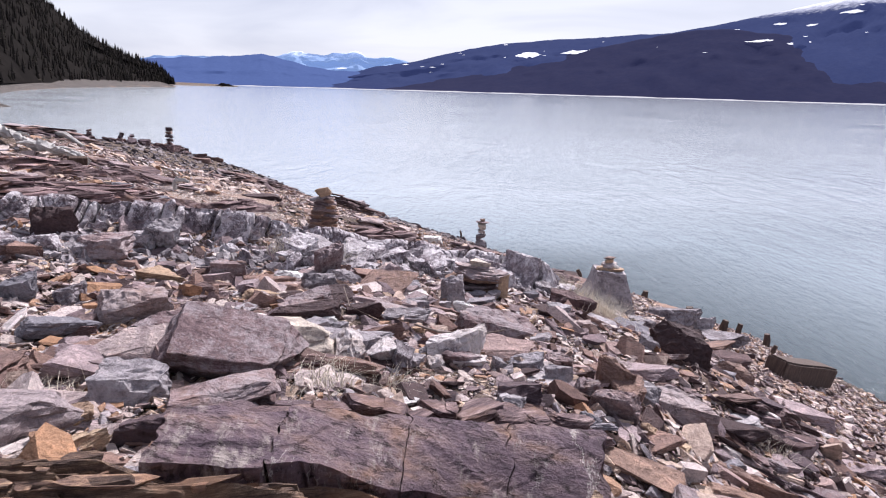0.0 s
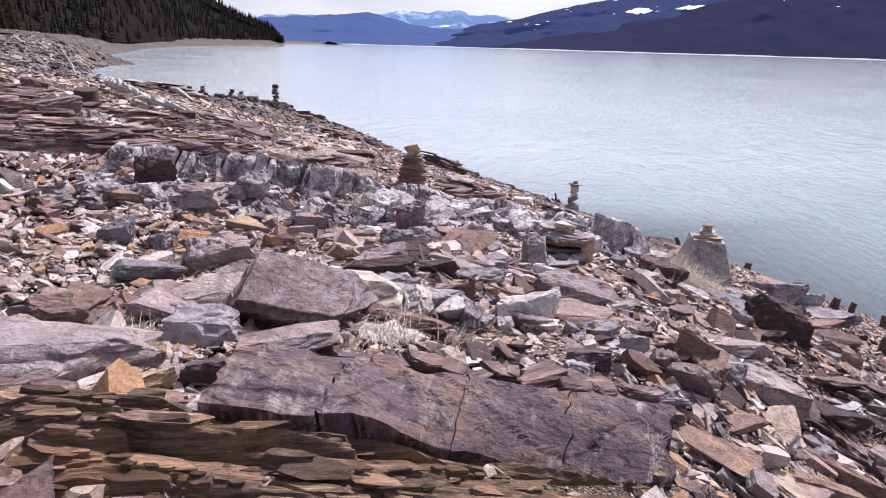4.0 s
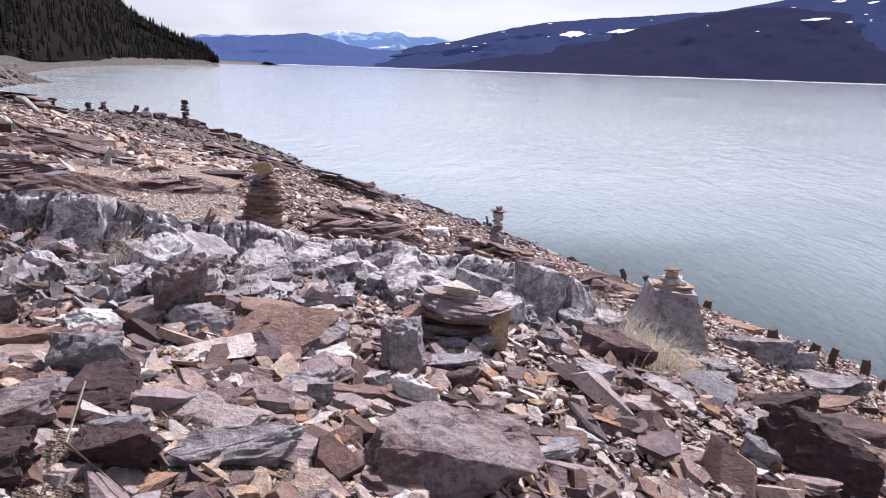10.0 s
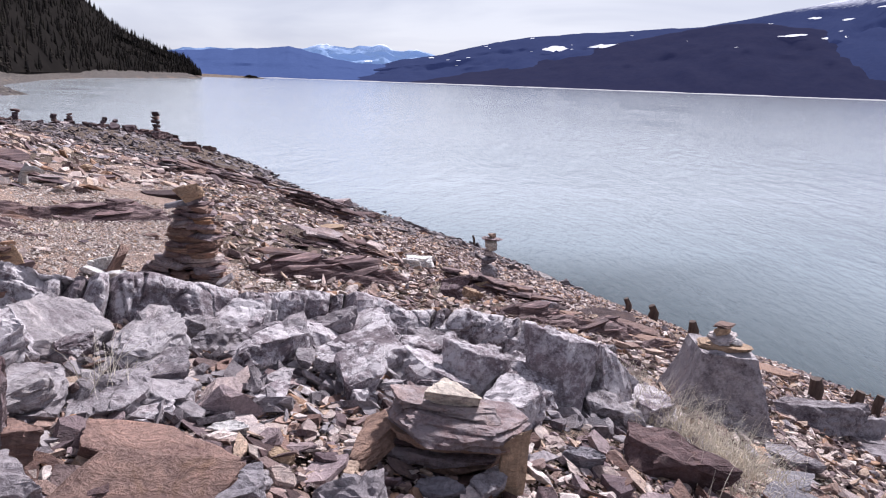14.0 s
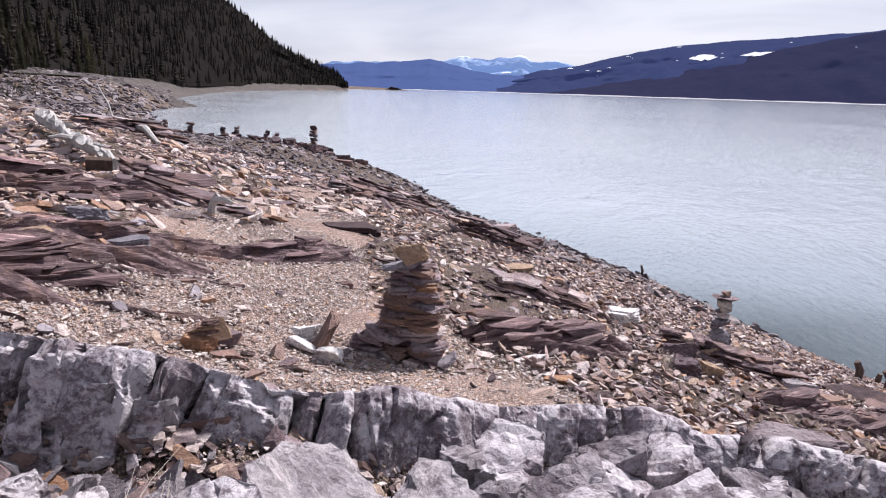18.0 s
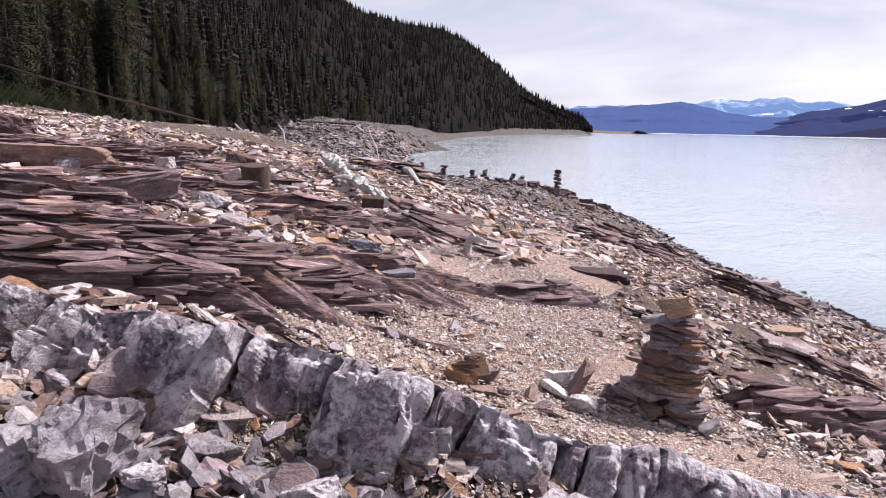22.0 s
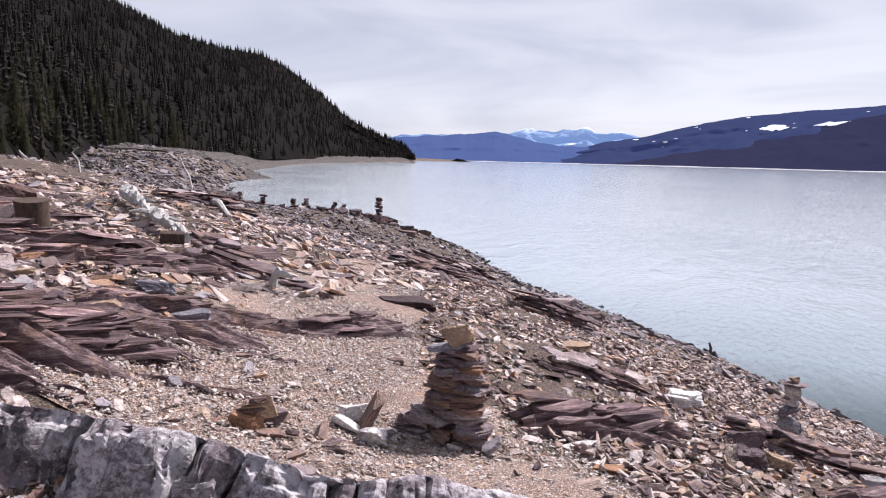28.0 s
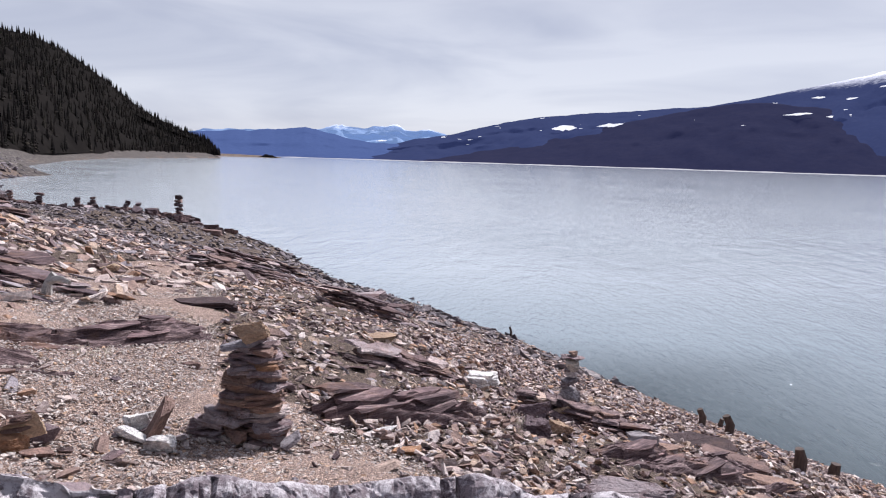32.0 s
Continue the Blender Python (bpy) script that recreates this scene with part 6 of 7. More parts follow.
def rib():
    r = random.Random(41)
    base = tagged(new("rock_rib"), "pale grey rib of fractured upright rock crossing the slope", "rock rib")
    # the standing wall: one fractured face, cut into leaning columns
    uu = np.linspace(0, 1, 400)
    cx, cy, ct = crest(uu)
    cx, cy = cx + 0.02 * fractal(uu * 40, uu * 0, 3, 5), cy + 0.03 * fractal(uu * 33, uu * 0 + 3, 3, 6)
    run = np.concatenate([[0], np.cumsum(np.hypot(np.diff(cx), np.diff(cy)))])
    rng = np.random.RandomState(43)
    total = float(run[-1])
    forward, drop = np.array([-0.30, -0.06, 0.0, 0.04, 0.08, 0.12, 0.17, 0.25, 0.48, 0.85]), np.array([0.25, 0.05, 0.0, 0.015, 0.05, 0.15, 0.31, 0.50, 0.62, 0.85])
    reach = np.concatenate([[0], np.cumsum(np.hypot(np.diff(forward), np.diff(drop)))])
    w = np.linspace(0, reach[-1], 96)
    n1, n2 = 210, 1500
    big = np.stack([rng.uniform(-0.3, total + 0.6, n1), rng.uniform(0, reach[-1], n1)], -1)
    small = np.stack([rng.uniform(-0.3, total + 0.6, n2), rng.uniform(0, reach[-1], n2)], -1)
    o1, g1, o2, g2 = rng.uniform(-1, 1, n1), rng.uniform(-1, 1, (n1, 2)), rng.uniform(-1, 1, n2), rng.uniform(-1, 1, (n2, 2))
    at = 0.35
    while at < total * 0.93:
        wide = r.choice((r.uniform(0.09, 0.16), r.uniform(0.28, 0.46), r.uniform(0.32, 0.5))) if at < total * 0.45 else r.choice((r.uniform(0.10, 0.24), r.uniform(0.4, 0.85)))
        s, ww = np.meshgrid(np.linspace(at, at + wide, max(8, int(wide / 0.016))), w)
        near1, near2 = np.abs(big[:, 0] - at - wide / 2) < 1.2, np.abs(small[:, 0] - at - wide / 2) < 0.7
        k, gap, ds, dw = facets(s, ww, big[near1], 0.15, 0.5)
        out = 0.038 * o1[near1][k] + 0.24 * (g1[near1][k, 0] * ds + 0.4 * g1[near1][k, 1] * dw) - 0.035 * np.exp(-(gap / 0.04) ** 2)
        k, gap, ds, dw = facets(s, ww, small[near2], 0.10, 0.17)
        out = out + 0.010 * o2[near2][k] + 0.20 * (g2[near2][k, 0] * ds + g2[near2][k, 1] * dw) - 0.008 * np.exp(-(gap / 0.05) ** 2)
        out = out * np.interp(s / total, [0.35, 0.55], [1, 0.55])
        out = out + 0.005 * fractal(s * 18, ww * 18, 4, 81) + r.uniform(-0.13, 0.08)
        side = np.minimum(s - at, at + wide - s)
        out = out - 0.12 * np.exp(-(side / 0.020) ** 2)
        back = np.clip((ww - 0.30) / 0.12, 0.15, 1)
        true = np.clip(s - 0.33 * (ww - 0.3), 0, total)
        u = np.interp(true, run, uu)
        x, y, top = np.interp(true, run, cx), np.interp(true, run, cy), np.interp(u, uu, ct)
        hx, hy = np.gradient(cx), np.gradient(cy)
        hl = np.hypot(hx, hy)
        fx, fy = np.interp(u, uu, hy / hl), np.interp(u, uu, -hx / hl)
        m = np.hypot(fx, fy)
        fx, fy = fx / m, fy / m
        tall = np.interp(u, [0, 0.12, 0.25, 0.6, 0.75, 1], [0.55, 0.7, 0.95, 1.0, 0.75, 0.6])
        f = np.interp(ww, reach, forward) + 0.82 * out * back
        z = top - 0.02 - np.interp(ww, reach, drop) * tall + 0.55 * out * np.clip(back, 0.35, 1) + 0.05 * fractal(true * 1.7, true * 0, 4, 82)
        P = np.stack([x + fx * f, y + fy * f, z], -1)
        inward = np.stack([-fx, -fy, -0.5 + 0 * fx], -1) * 0.16
        P = np.concatenate([P[:, :1] + inward[:, :1], P, P[:, -1:] + inward[:, -1:]], 1)
        ob = new("column", mesh_from("column", P.reshape(-1, 3), grid_faces(*P.shape[:2]), M_RIB))
        ob.parent = base
        at += wide
    # low whale-backed lumps towards the water
    for i in range(26):
        u = 0.55 + 0.45 * (i + r.random()) / 26
        x, y, top = (float(v) for v in crest(u))
        f = r.uniform(0.05, 1.0)
        px, py = x + 0.45 * f, y - 0.8 * f
        w = r.uniform(0.28, 0.6)
        h = r.uniform(0.30, 0.46)
        ob = new("block", stone_mesh("block", M_RIB if i % 3 else M_GREY))
        ob.parent = base
        put(ob, px, py, max(gz(px, py) + 0.10, top - 0.10 - 0.25 * f) - h * 0.75, w * 1.2, w * r.uniform(0.7, 1.0), h, 30 + r.uniform(-35, 35), r.uniform(-14, 8), r.uniform(-10, 16))
    # broken blocks in front, falling away to the walker
    for i in range(120):
        u = r.random() ** 1.2
        x, y, top = (float(v) for v in crest(u))
        f = r.uniform(0.5, 1.5)
        px, py = x + 0.45 * f + r.uniform(-0.1, 0.1), y - 0.8 * f
        s = 0.10 + (0.36 if u > 0.4 else 0.16) * r.random() ** 1.6
        h = s * r.uniform(0.45, 0.8)
        ob = new("block", stone_mesh("block", M_RIB if r.random() < 0.6 else M_GREY))
        ob.parent = base
        put(ob, px, py, gz(px, py) + r.uniform(-0.02, 0.10) - h * 0.3, s * r.uniform(0.8, 1.3), s * r.uniform(0.8, 1.2), h, r.uniform(0, 360), r.uniform(-22, 10), r.uniform(-12, 16))


rib()
left = put(new("rock", stone_mesh("block", M_GREY, 3)), -2.72, 7.18, 3.05, 0.36, 0.32, 0.36, 25, 14, 16)
tagged(left, "large pale grey boulder with a white broken face beside the rib", "rock", "loose rocks on the shore")
for bx, by, w, d, h, yaw in ((1.25, 9.25, 0.5, 0.45, 0.62, 20), (1.62, 9.5, 0.42, 0.38, 0.58, 40), (0.72, 8.95, 0.42, 0.36, 0.44, 10), (1.0, 8.62, 0.38, 0.3, 0.36, 60)):
    o = put(new("rock", stone_mesh("block", M_RIB)), bx, by, gz(bx, by) - 0.1, w, d, h, yaw, -10, 8)
    tagged(o, "tall pale grey angular rock broken from the rib", "rock", "loose rocks on the shore")
r_grey = np.random.RandomState(9)
uu = r_grey.rand(3600)
cx_, cy_, _ = crest(uu)
ff = r_grey.uniform(0.3, 1.6, 3600)
scatter("rubble", "grey rock splinters along the pale rib", M_GREY_RUBBLE, cx_ + 0.42 * ff + r_grey.randn(3600) * 0.12, cy_ - 0.85 * ff, 0.03 + 0.11 * r_grey.rand(3600) ** 2, r_grey, 0.5, 0.3)


thick = put(new("rock_slab", stone_mesh("slab", M_DARK, 4)), -1.66, 2.93, gz(-1.66, 2.9) - 0.04, 1.36, 0.60, 0.26, 4, -2, 3)
tagged(thick, "long thick purplish slab with a pale scraped top lying on beds", "rock slab", "loose rocks on the shore")


for kind_, i_, x_, y_, up_, w_, d_, h_, yaw_, tilt_, lean_, mat_, label_ in (
        ("slab", 7, -0.26, 7.05, 0.03, 0.64, 0.46, 0.15, 6, 26, 13, M_RUST, "tilted rust-brown slab with a broad flat face"),
        ("slab", 11, -0.70, 4.08, 0.0, 0.88, 0.66, 0.34, 14, 12, 7, M_PURPLE, "large purplish-grey boulder with a flat grained top"),
        ("slab", 2, -1.25, 3.98, 0.05, 0.60, 0.40, 0.16, 24, 8, -6, M_ROCK, "flat grey-brown slab lying beside a boulder"),
        ("slab", 5, -0.52, 3.50, 0.04, 0.58, 0.30, 0.10, 28, 6, -8, M_PURPLE, "thin purplish slab lying under a boulder")):
    flat_ = put(new("rock_slab", stone_mesh(kind_, mat_, i_)), x_, y_, gz(x_, y_) + up_, w_, d_, h_, yaw_, tilt_, lean_)
    tagged(flat_, label_, "rock", "loose rocks on the shore")


# ---- more loose rocks near the walk, each one of its own ----
def jumble():
    r = random.Random(19)
    mats = [M_ROCK] * 5 + [M_DARK] * 4 + [M_PURPLE] * 4 + [M_GREY] * 3 + [M_RUST] * 2 + [M_TAN, M_BLUE, M_BLUE]
    made = 0
    while made < 120:
        x, y = r.uniform(-3.6, 4.2), r.uniform(1.9, 9.2)
        if (abs(x - 0.5) < 1.2 and y < 3.8) or y > float(ridge_line(np.array(x))) - 0.7 or math.hypot(x - 0.7, y - 8) < 0.5 or x < -2.3 or y > float(ridge_line(np.array(x))) - 1.1:
            continue
        w = r.uniform(0.16, 0.36)
        if r.random() < 0.5:
            stone("slab", x, y, w * 1.4, w * 0.9, w * r.uniform(0.16, 0.26), r.uniform(0, 360), r.uniform(-22, 22), mats[r.randrange(len(mats))])
        else:
            stone("block", x, y, w, w * 0.75, w * r.uniform(0.35, 0.65), r.uniform(0, 360), r.uniform(-16, 16), mats[r.randrange(len(mats))])
        made += 1


jumble()



# ---- cairns ----
def laid(base, kind, x, y, z, w, d, h, yaw, material, tilt=0.0, lean=0.0, name="stone"):
    ob = new(name, stone_mesh(kind, material))
    ob.parent = base
    return put(ob, x, y, z, w, d, h, yaw, tilt, lean)


def tall_cairn(x, y):
    r = random.Random(3)
    z = gz(x, y) + 0.03
    base = tagged(new("cairn"), "tall cairn of stacked flat brown shale with a tan top stone", "cairn", "cairns")
    base.location, base.scale = (x, y, z), (0.9, 0.9, 0.93)
    mats = [M_PURPLE, M_RUST, M_RUST, M_ROCK, M_PURPLE, M_RUST]
    h, tiers = 0.0, 17
    for k in range(tiers):
        u = k / (tiers - 1)
        t = r.uniform(0.034, 0.058) * (1.15 - 0.3 * u)
        wide = 0.56 - 0.22 * u + r.uniform(-0.04, 0.05)
        lean = 0.05 * u + r.uniform(-0.03, 0.03)
        split = r.uniform(0.42, 0.6)
        laid(base, "slab", lean - wide * (1 - split) * 0.45, r.uniform(-0.04, 0.02), h - 0.006, wide * (split + 0.18), wide * r.uniform(0.55, 0.7), t * 1.35, r.uniform(-22, 22), mats[r.randrange(6)], r.uniform(-5, 5), r.uniform(-7, 7))
        laid(base, "slab", lean + wide * split * 0.45, r.uniform(-0.05, 0.03), h - 0.004, wide * (1.16 - split), wide * r.uniform(0.5, 0.68), t * 1.35, r.uniform(-22, 22), mats[r.randrange(6)], r.uniform(-5, 5), r.uniform(-7, 7))
        laid(base, "slab", lean, 0.10, h - 0.004, wide * 0.9, wide * 0.6, t * 1.3, r.uniform(-15, 15), mats[r.randrange(6)], r.uniform(-4, 4), r.uniform(-5, 5))
        h += t * 0.93
    laid(base, "slab", -0.06, -0.03, h - 0.01, 0.30, 0.20, 0.055, -8, M_BLUE, 3, -10)
    laid(base, "slab", 0.10, -0.01, h - 0.015, 0.20, 0.18, 0.05, 20, M_DARK, 2, 6)
    laid(base, "block", 0.05, -0.01, h + 0.025, 0.20, 0.15, 0.05, 30, M_PURPLE, 0, -18)
    laid(base, "block", 0.05, -0.01, h + 0.05, 0.27, 0.18, 0.17, 8, M_TAN, 4, -24)
    up = 0.0
    for dx, dy, w, yaw, lean in ((-0.34, -0.06, 0.36, 10, 6), (-0.30, -0.10, 0.32, -15, 3), (-0.36, -0.02, 0.30, 30, 8), (-0.31, -0.08, 0.28, 0, 5), (-0.29, -0.03, 0.24, 20, 10), (-0.27, -0.05, 0.22, -10, 6)):
        laid(base, "slab", dx, dy, up, w, w * 0.65, 0.055, yaw, mats[r.randrange(6)], r.uniform(-6, 6), lean)
        up += 0.036
    laid(base, "slab", 0.36, -0.08, 0.02, 0.20, 0.13, 0.05, 40, M_GREY, 0, -28)
    return base


tall_cairn(-1.80, 10.62)


def leaf(name, kind, x, y, up, w, d, h, yaw, material, label, tilt=0.0, lean=0.0):
    o = put(new(name, stone_mesh(kind, material)), x, y, gz(x, y) + up, w, d, h, yaw, tilt, lean)
    return tagged(o, label, "rock")


leaf("rock_slab", "slab", -2.26, 10.30, 0.09, 0.34, 0.25, 0.10, 20, M_RUST, "rust-brown slab leaning against the tall cairn", 10, -58)
for wx_, wy_, w_, d_, h_, yaw_ in ((-2.42, 10.20, 0.32, 0.13, 0.10, -22), (-2.44, 10.36, 0.20, 0.12, 0.17, 30), (-2.17, 10.08, 0.21, 0.15, 0.13, 5), (-2.55, 10.42, 0.15, 0.11, 0.11, 70)):
    leaf("quartz_stone", "block", wx_, wy_, -0.01, w_, d_, h_, yaw_, M_WHITE, "white quartz stone laid at the foot of a cairn")


def little_cairn(x, y):
    base = tagged(new("cairn"), "knee-low pile of flat reddish stones on a grey block", "cairn", "cairns")
    base.location = (x, y, gz(x, y) - 0.02)
    laid(base, "block", 0.0, -0.06, 0, 0.22, 0.13, 0.13, 18, M_ROCK, 0, 6)
    laid(base, "block", -0.09, 0.04, 0, 0.13, 0.12, 0.12, 40, M_DARK)
    for k, (w, z) in enumerate(((0.22, 0.12), (0.19, 0.145), (0.17, 0.168), (0.13, 0.19))):
        laid(base, "slab", 0.0 + 0.02 * k, 0.0, z, w, w * 0.6, 0.026, 20 * k, (M_RUST, M_TAN, M_RUST, M_DARK)[k], 2, -4)
    laid(base, "slab", 0.10, 0.05, 0.06, 0.12, 0.04, 0.17, 30, M_TAN, 0, -12)
    laid(base, "slab", 0.17, -0.03, 0, 0.20, 0.13, 0.03, 30, M_RUST)


little_cairn(-2.79, 9.62)


def figure_cairn(x, y, z):
    base = tagged(new("cairn"), "slim cairn of stacked grey blocks with a flat cap stone", "cairn", "cairns")
    base.location = (x, y, z)
    laid(base, "block", 0.0, 0, 0, 0.25, 0.22, 0.17, 5, M_GREY)
    laid(base, "block", -0.01, 0, 0.155, 0.21, 0.18, 0.13, 30, M_GREY)
    laid(base, "block", 0.01, 0, 0.27, 0.18, 0.16, 0.10, 70, M_CRUST, 0, 5)
    laid(base, "slab", 0.0, 0, 0.36, 0.20, 0.15, 0.035, 15, M_GREY)
    laid(base, "block", 0.0, 0, 0.385, 0.21, 0.18, 0.14, 95, M_CREAM, 0, -3)
    laid(base, "slab", 0.02, 0, 0.515, 0.30, 0.19, 0.035, 10, M_PURPLE, 2, 4)
    laid(base, "block", 0.01, 0, 0.545, 0.11, 0.10, 0.065, 40, M_RUST)


figure_cairn(0.66, 14.15, 1.60)


def boulder_cairn(x, y):
    base = tagged(new("cairn"), "grey boulder topped with a flat slab and two stones", "cairn", "cairns")
    base.location = (x, y, gz(x, y) - 0.02)
    bd = part("boulder", column_bmesh(0.64, 0.56, 0.62, 1201, 0.05, 0.06), M_GREY, base)
    for v in bd.data.vertices:
        v.co.x *= 1.14 - 0.56 * (v.co.z / 0.62 + 0.2)
        v.co.y *= 1.1 - 0.4 * (v.co.z / 0.62 + 0.2)
    bd.location = (0, 0, 0.30)
    laid(base, "slab", 0.0, -0.02, 0.60, 0.42, 0.30, 0.065, 12, M_TAN, 0, 3)
    laid(base, "block", 0.01, 0, 0.655, 0.22, 0.18, 0.08, 40, M_ROCK)
    laid(base, "block", 0.09, -0.03, 0.65, 0.12, 0.10, 0.06, 10, M_WHITE)
    laid(base, "block", 0.0, 0, 0.725, 0.18, 0.14, 0.07, 15, M_TAN)
    laid(base, "slab", 0.0, 0, 0.785, 0.20, 0.14, 0.035, 60, M_DARK, 3, 5)


boulder_cairn(2.68, 10.62)


def table_cairn(x, y):
    base = tagged(new("cairn"), "table-like stack of broad grey slabs on upright stones", "cairn", "cairns")
    base.location = (x, y, gz(x, y) - 0.05)
    for k, (dx, w, z, yaw, mat) in enumerate(((-0.02, 0.50, 0.0, 6, M_PURPLE), (0.02, 0.46, 0.055, -8, M_RUST), (-0.05, 0.52, 0.105, 12, M_PURPLE), (0.0, 0.48, 0.155, -4, M_DARK), (-0.02, 0.55, 0.20, 8, M_RUST))):
        laid(base, "slab", dx, 0.02 * (k % 2), z, w, w * 0.72, 0.075, yaw, mat, -2, 2 - k)
    laid(base, "slab", 0.27, -0.14, 0.0, 0.13, 0.08, 0.34, 14, M_TAN, -8, 8, "upright_stone")
    laid(base, "block", 0.17, -0.22, 0.0, 0.16, 0.14, 0.17, 40, M_GREY, 0, 10)
    laid(base, "block", -0.02, -0.26, 0.0, 0.24, 0.16, 0.17, 15, M_BLUE, 4, -6)
    laid(base, "slab", -0.30, -0.04, 0.14, 0.30, 0.26, 0.10, 30, M_RUST, 0, -20)
    laid(base, "slab", 0.02, -0.02, 0.255, 0.66, 0.48, 0.10, -4, M_PURPLE, -4, 5)
    laid(base, "slab", -0.03, 0.0, 0.33, 0.44, 0.34, 0.06, 20, M_PURPLE, -3, 4)
    laid(base, "block", 0.0, 0.0, 0.375, 0.27, 0.20, 0.095, 12, M_CREAM, 0, 4)


table_cairn(0.70, 7.98)

FAR_R = random.Random(6)
for fx, fy, n_, s_ in ((-20.0, 42.7, 6, 0.42), (-29.2, 43.2, 4, 0.38), (-26.9, 43.4, 4, 0.34), (-25.6, 43.0, 4, 0.34), (-22.6, 42.8, 3, 0.3), (-23.4, 43.0, 3, 0.36), (-31.5, 43.6, 4, 0.3)):
    far_c = tagged(new("cairn"), "small dark cairn of piled stones by the water", "cairn", "cairns")
    far_c.location = (fx, fy, gz(fx, fy) + 0.1)
    zz = 0.0
    for k in range(n_):
        hh = s_ * FAR_R.uniform(0.45, 0.75)
        laid(far_c, "block", FAR_R.uniform(-0.04, 0.04), 0, zz, s_ * FAR_R.uniform(0.8, 1.5) * (1.6 if k == 0 else 1), s_ * 1.1, hh, FAR_R.uniform(0, 360), M_DARK)
        zz += hh * 0.9
# the dark rocks under them
for k in range(120):
    fx = FAR_R.uniform(-33, -17.5)
    fy = 43.0 + FAR_R.uniform(-1.6, 1.2) + max(0, (fx + 20)) * 0.3
    s_ = FAR_R.uniform(0.25, 0.62)
    o = put(new("rock", stone_mesh("block", M_DARK)), fx, fy, gz(fx, fy) - 0.12, s_ * 1.3, s_, s_ * FAR_R.uniform(0.5, 0.9), FAR_R.uniform(0, 360), FAR_R.uniform(-12, 12), FAR_R.uniform(-12, 12))
    tagged(o, "dark angular boulder at the water's edge", "rock", "dark boulders by the far cairns")



# ---- wood and plants ----
def tube(points, radii, sides=7, rough=0.12, seed=0):
    """A branch or log through the points."""
    r = random.Random(seed)
    bm = bmesh.new()
    rings = []
    for i, (p, rad) in enumerate(zip(points, radii)):
        p = Vector(p)
        q = (Vector(points[min(i + 1, len(points) - 1)]) - Vector(points[max(i - 1, 0)])).normalized()
        a = q.orthogonal().normalized()
        b = q.cross(a)
        rings.append([bm.verts.new(p + (a * math.cos(6.283 * k / sides) + b * math.sin(6.283 * k / sides)) * rad * r.uniform(1 - rough, 1 + rough)) for k in range(sides)])
    for p, q in zip(rings, rings[1:]):
        for k in range(sides):
            bm.faces.new((p[k], p[(k + 1) % sides], q[(k + 1) % sides], q[k]))
    bm.faces.new(rings[0][::-1])
    bm.faces.new(rings[-1])
    return bm


def wood(name, points, radii, material, label, category="driftwood", sides=7, rough=0.14, seed=0, group=""):
    bm = tube(points, radii, sides, rough, seed)
    me = bpy.data.meshes.new(name)
    bm.to_mesh(me)
    bm.free()
    me.polygons.foreach_set("use_smooth", np.ones(len(me.polygons), bool))
    me.set_sharp_from_angle(angle=radians(50))
    me.materials.append(material)
    return tagged(new(name, me), label, category, group)


def g3(x, y, up=0.0):
    return (x, y, gz(x, y) + up)


# bleached snag
def snag():
    base = tagged(new("driftwood_snag"), "bleached white driftwood snag lying across the slope", "driftwood")
    a, b = Vector(g3(-12.3, 17.1, 0.26)), Vector(g3(-7.9, 14.35, 0.14))
    us = np.linspace(0, 1, 44)
    pts = [a.lerp(b, u) + Vector((0, 0, 0.03 * math.sin(u * 9) + 0.02 * math.sin(u * 23))) for u in us]
    part("trunk", tube(pts, [0.125 - 0.05 * u + 0.02 * math.sin(u * 13) for u in us], 9, 0.42, 1), M_DRIFT, base)
    for u, dx, dy, dz, s in ((0.1, 0.2, -0.3, 0.10, 2), (0.3, 0.5, -0.1, 0.08, 3), (0.55, -0.3, -0.3, 0.05, 4), (0.7, 0.6, -0.2, 0.05, 5), (0.85, 0.4, -0.4, 0.03, 6)):
        p = a.lerp(b, u)
        part("branch", tube([p, p + Vector((dx * 0.5, dy * 0.5, dz)), p + Vector((dx, dy, dz * 0.6))], [0.06, 0.045, 0.015], 6, 0.3, s), M_DRIFT, base)


snag()
wood("driftwood", [g3(-5.62, 13.52, 0.02), g3(-5.58, 13.5, 0.16), g3(-5.50, 13.55, 0.27)], [0.075, 0.05, 0.07], M_DRIFT, "small forked piece of white driftwood on gravel", seed=7)
wood("driftwood", [g3(-5.55, 13.5, 0.20), g3(-5.36, 13.45, 0.27), g3(-5.24, 13.42, 0.26)], [0.05, 0.04, 0.03], M_DRIFT, "short white driftwood fork", seed=8)
wood("driftwood", [g3(-12.4, 19.7, 0.08), g3(-11.4, 19.0, 0.14), g3(-10.4, 18.2, 0.06)], [0.07, 0.09, 0.04], M_DRIFT, "pale driftwood stick lying on gravel", seed=9)
wood("dead_sapling", [g3(-39, 47, -0.1), g3(-39.3, 47, 1.1), g3(-39.9, 46.9, 2.1), g3(-40.2, 46.9, 2.8)], [0.07, 0.06, 0.05, 0.02], M_DRIFT, "bleached dead sapling leaning on the beach", "dead tree", seed=10)
wood("dead_sapling", [(-28.1, 28.5, 3.1), (-28.2, 28.5, 3.9), (-28.6, 28.5, 4.25), (-28.3, 28.6, 4.5)], [0.05, 0.045, 0.035, 0.02], M_DRIFT, "bent bleached stick standing on the bank", "dead tree", seed=11)
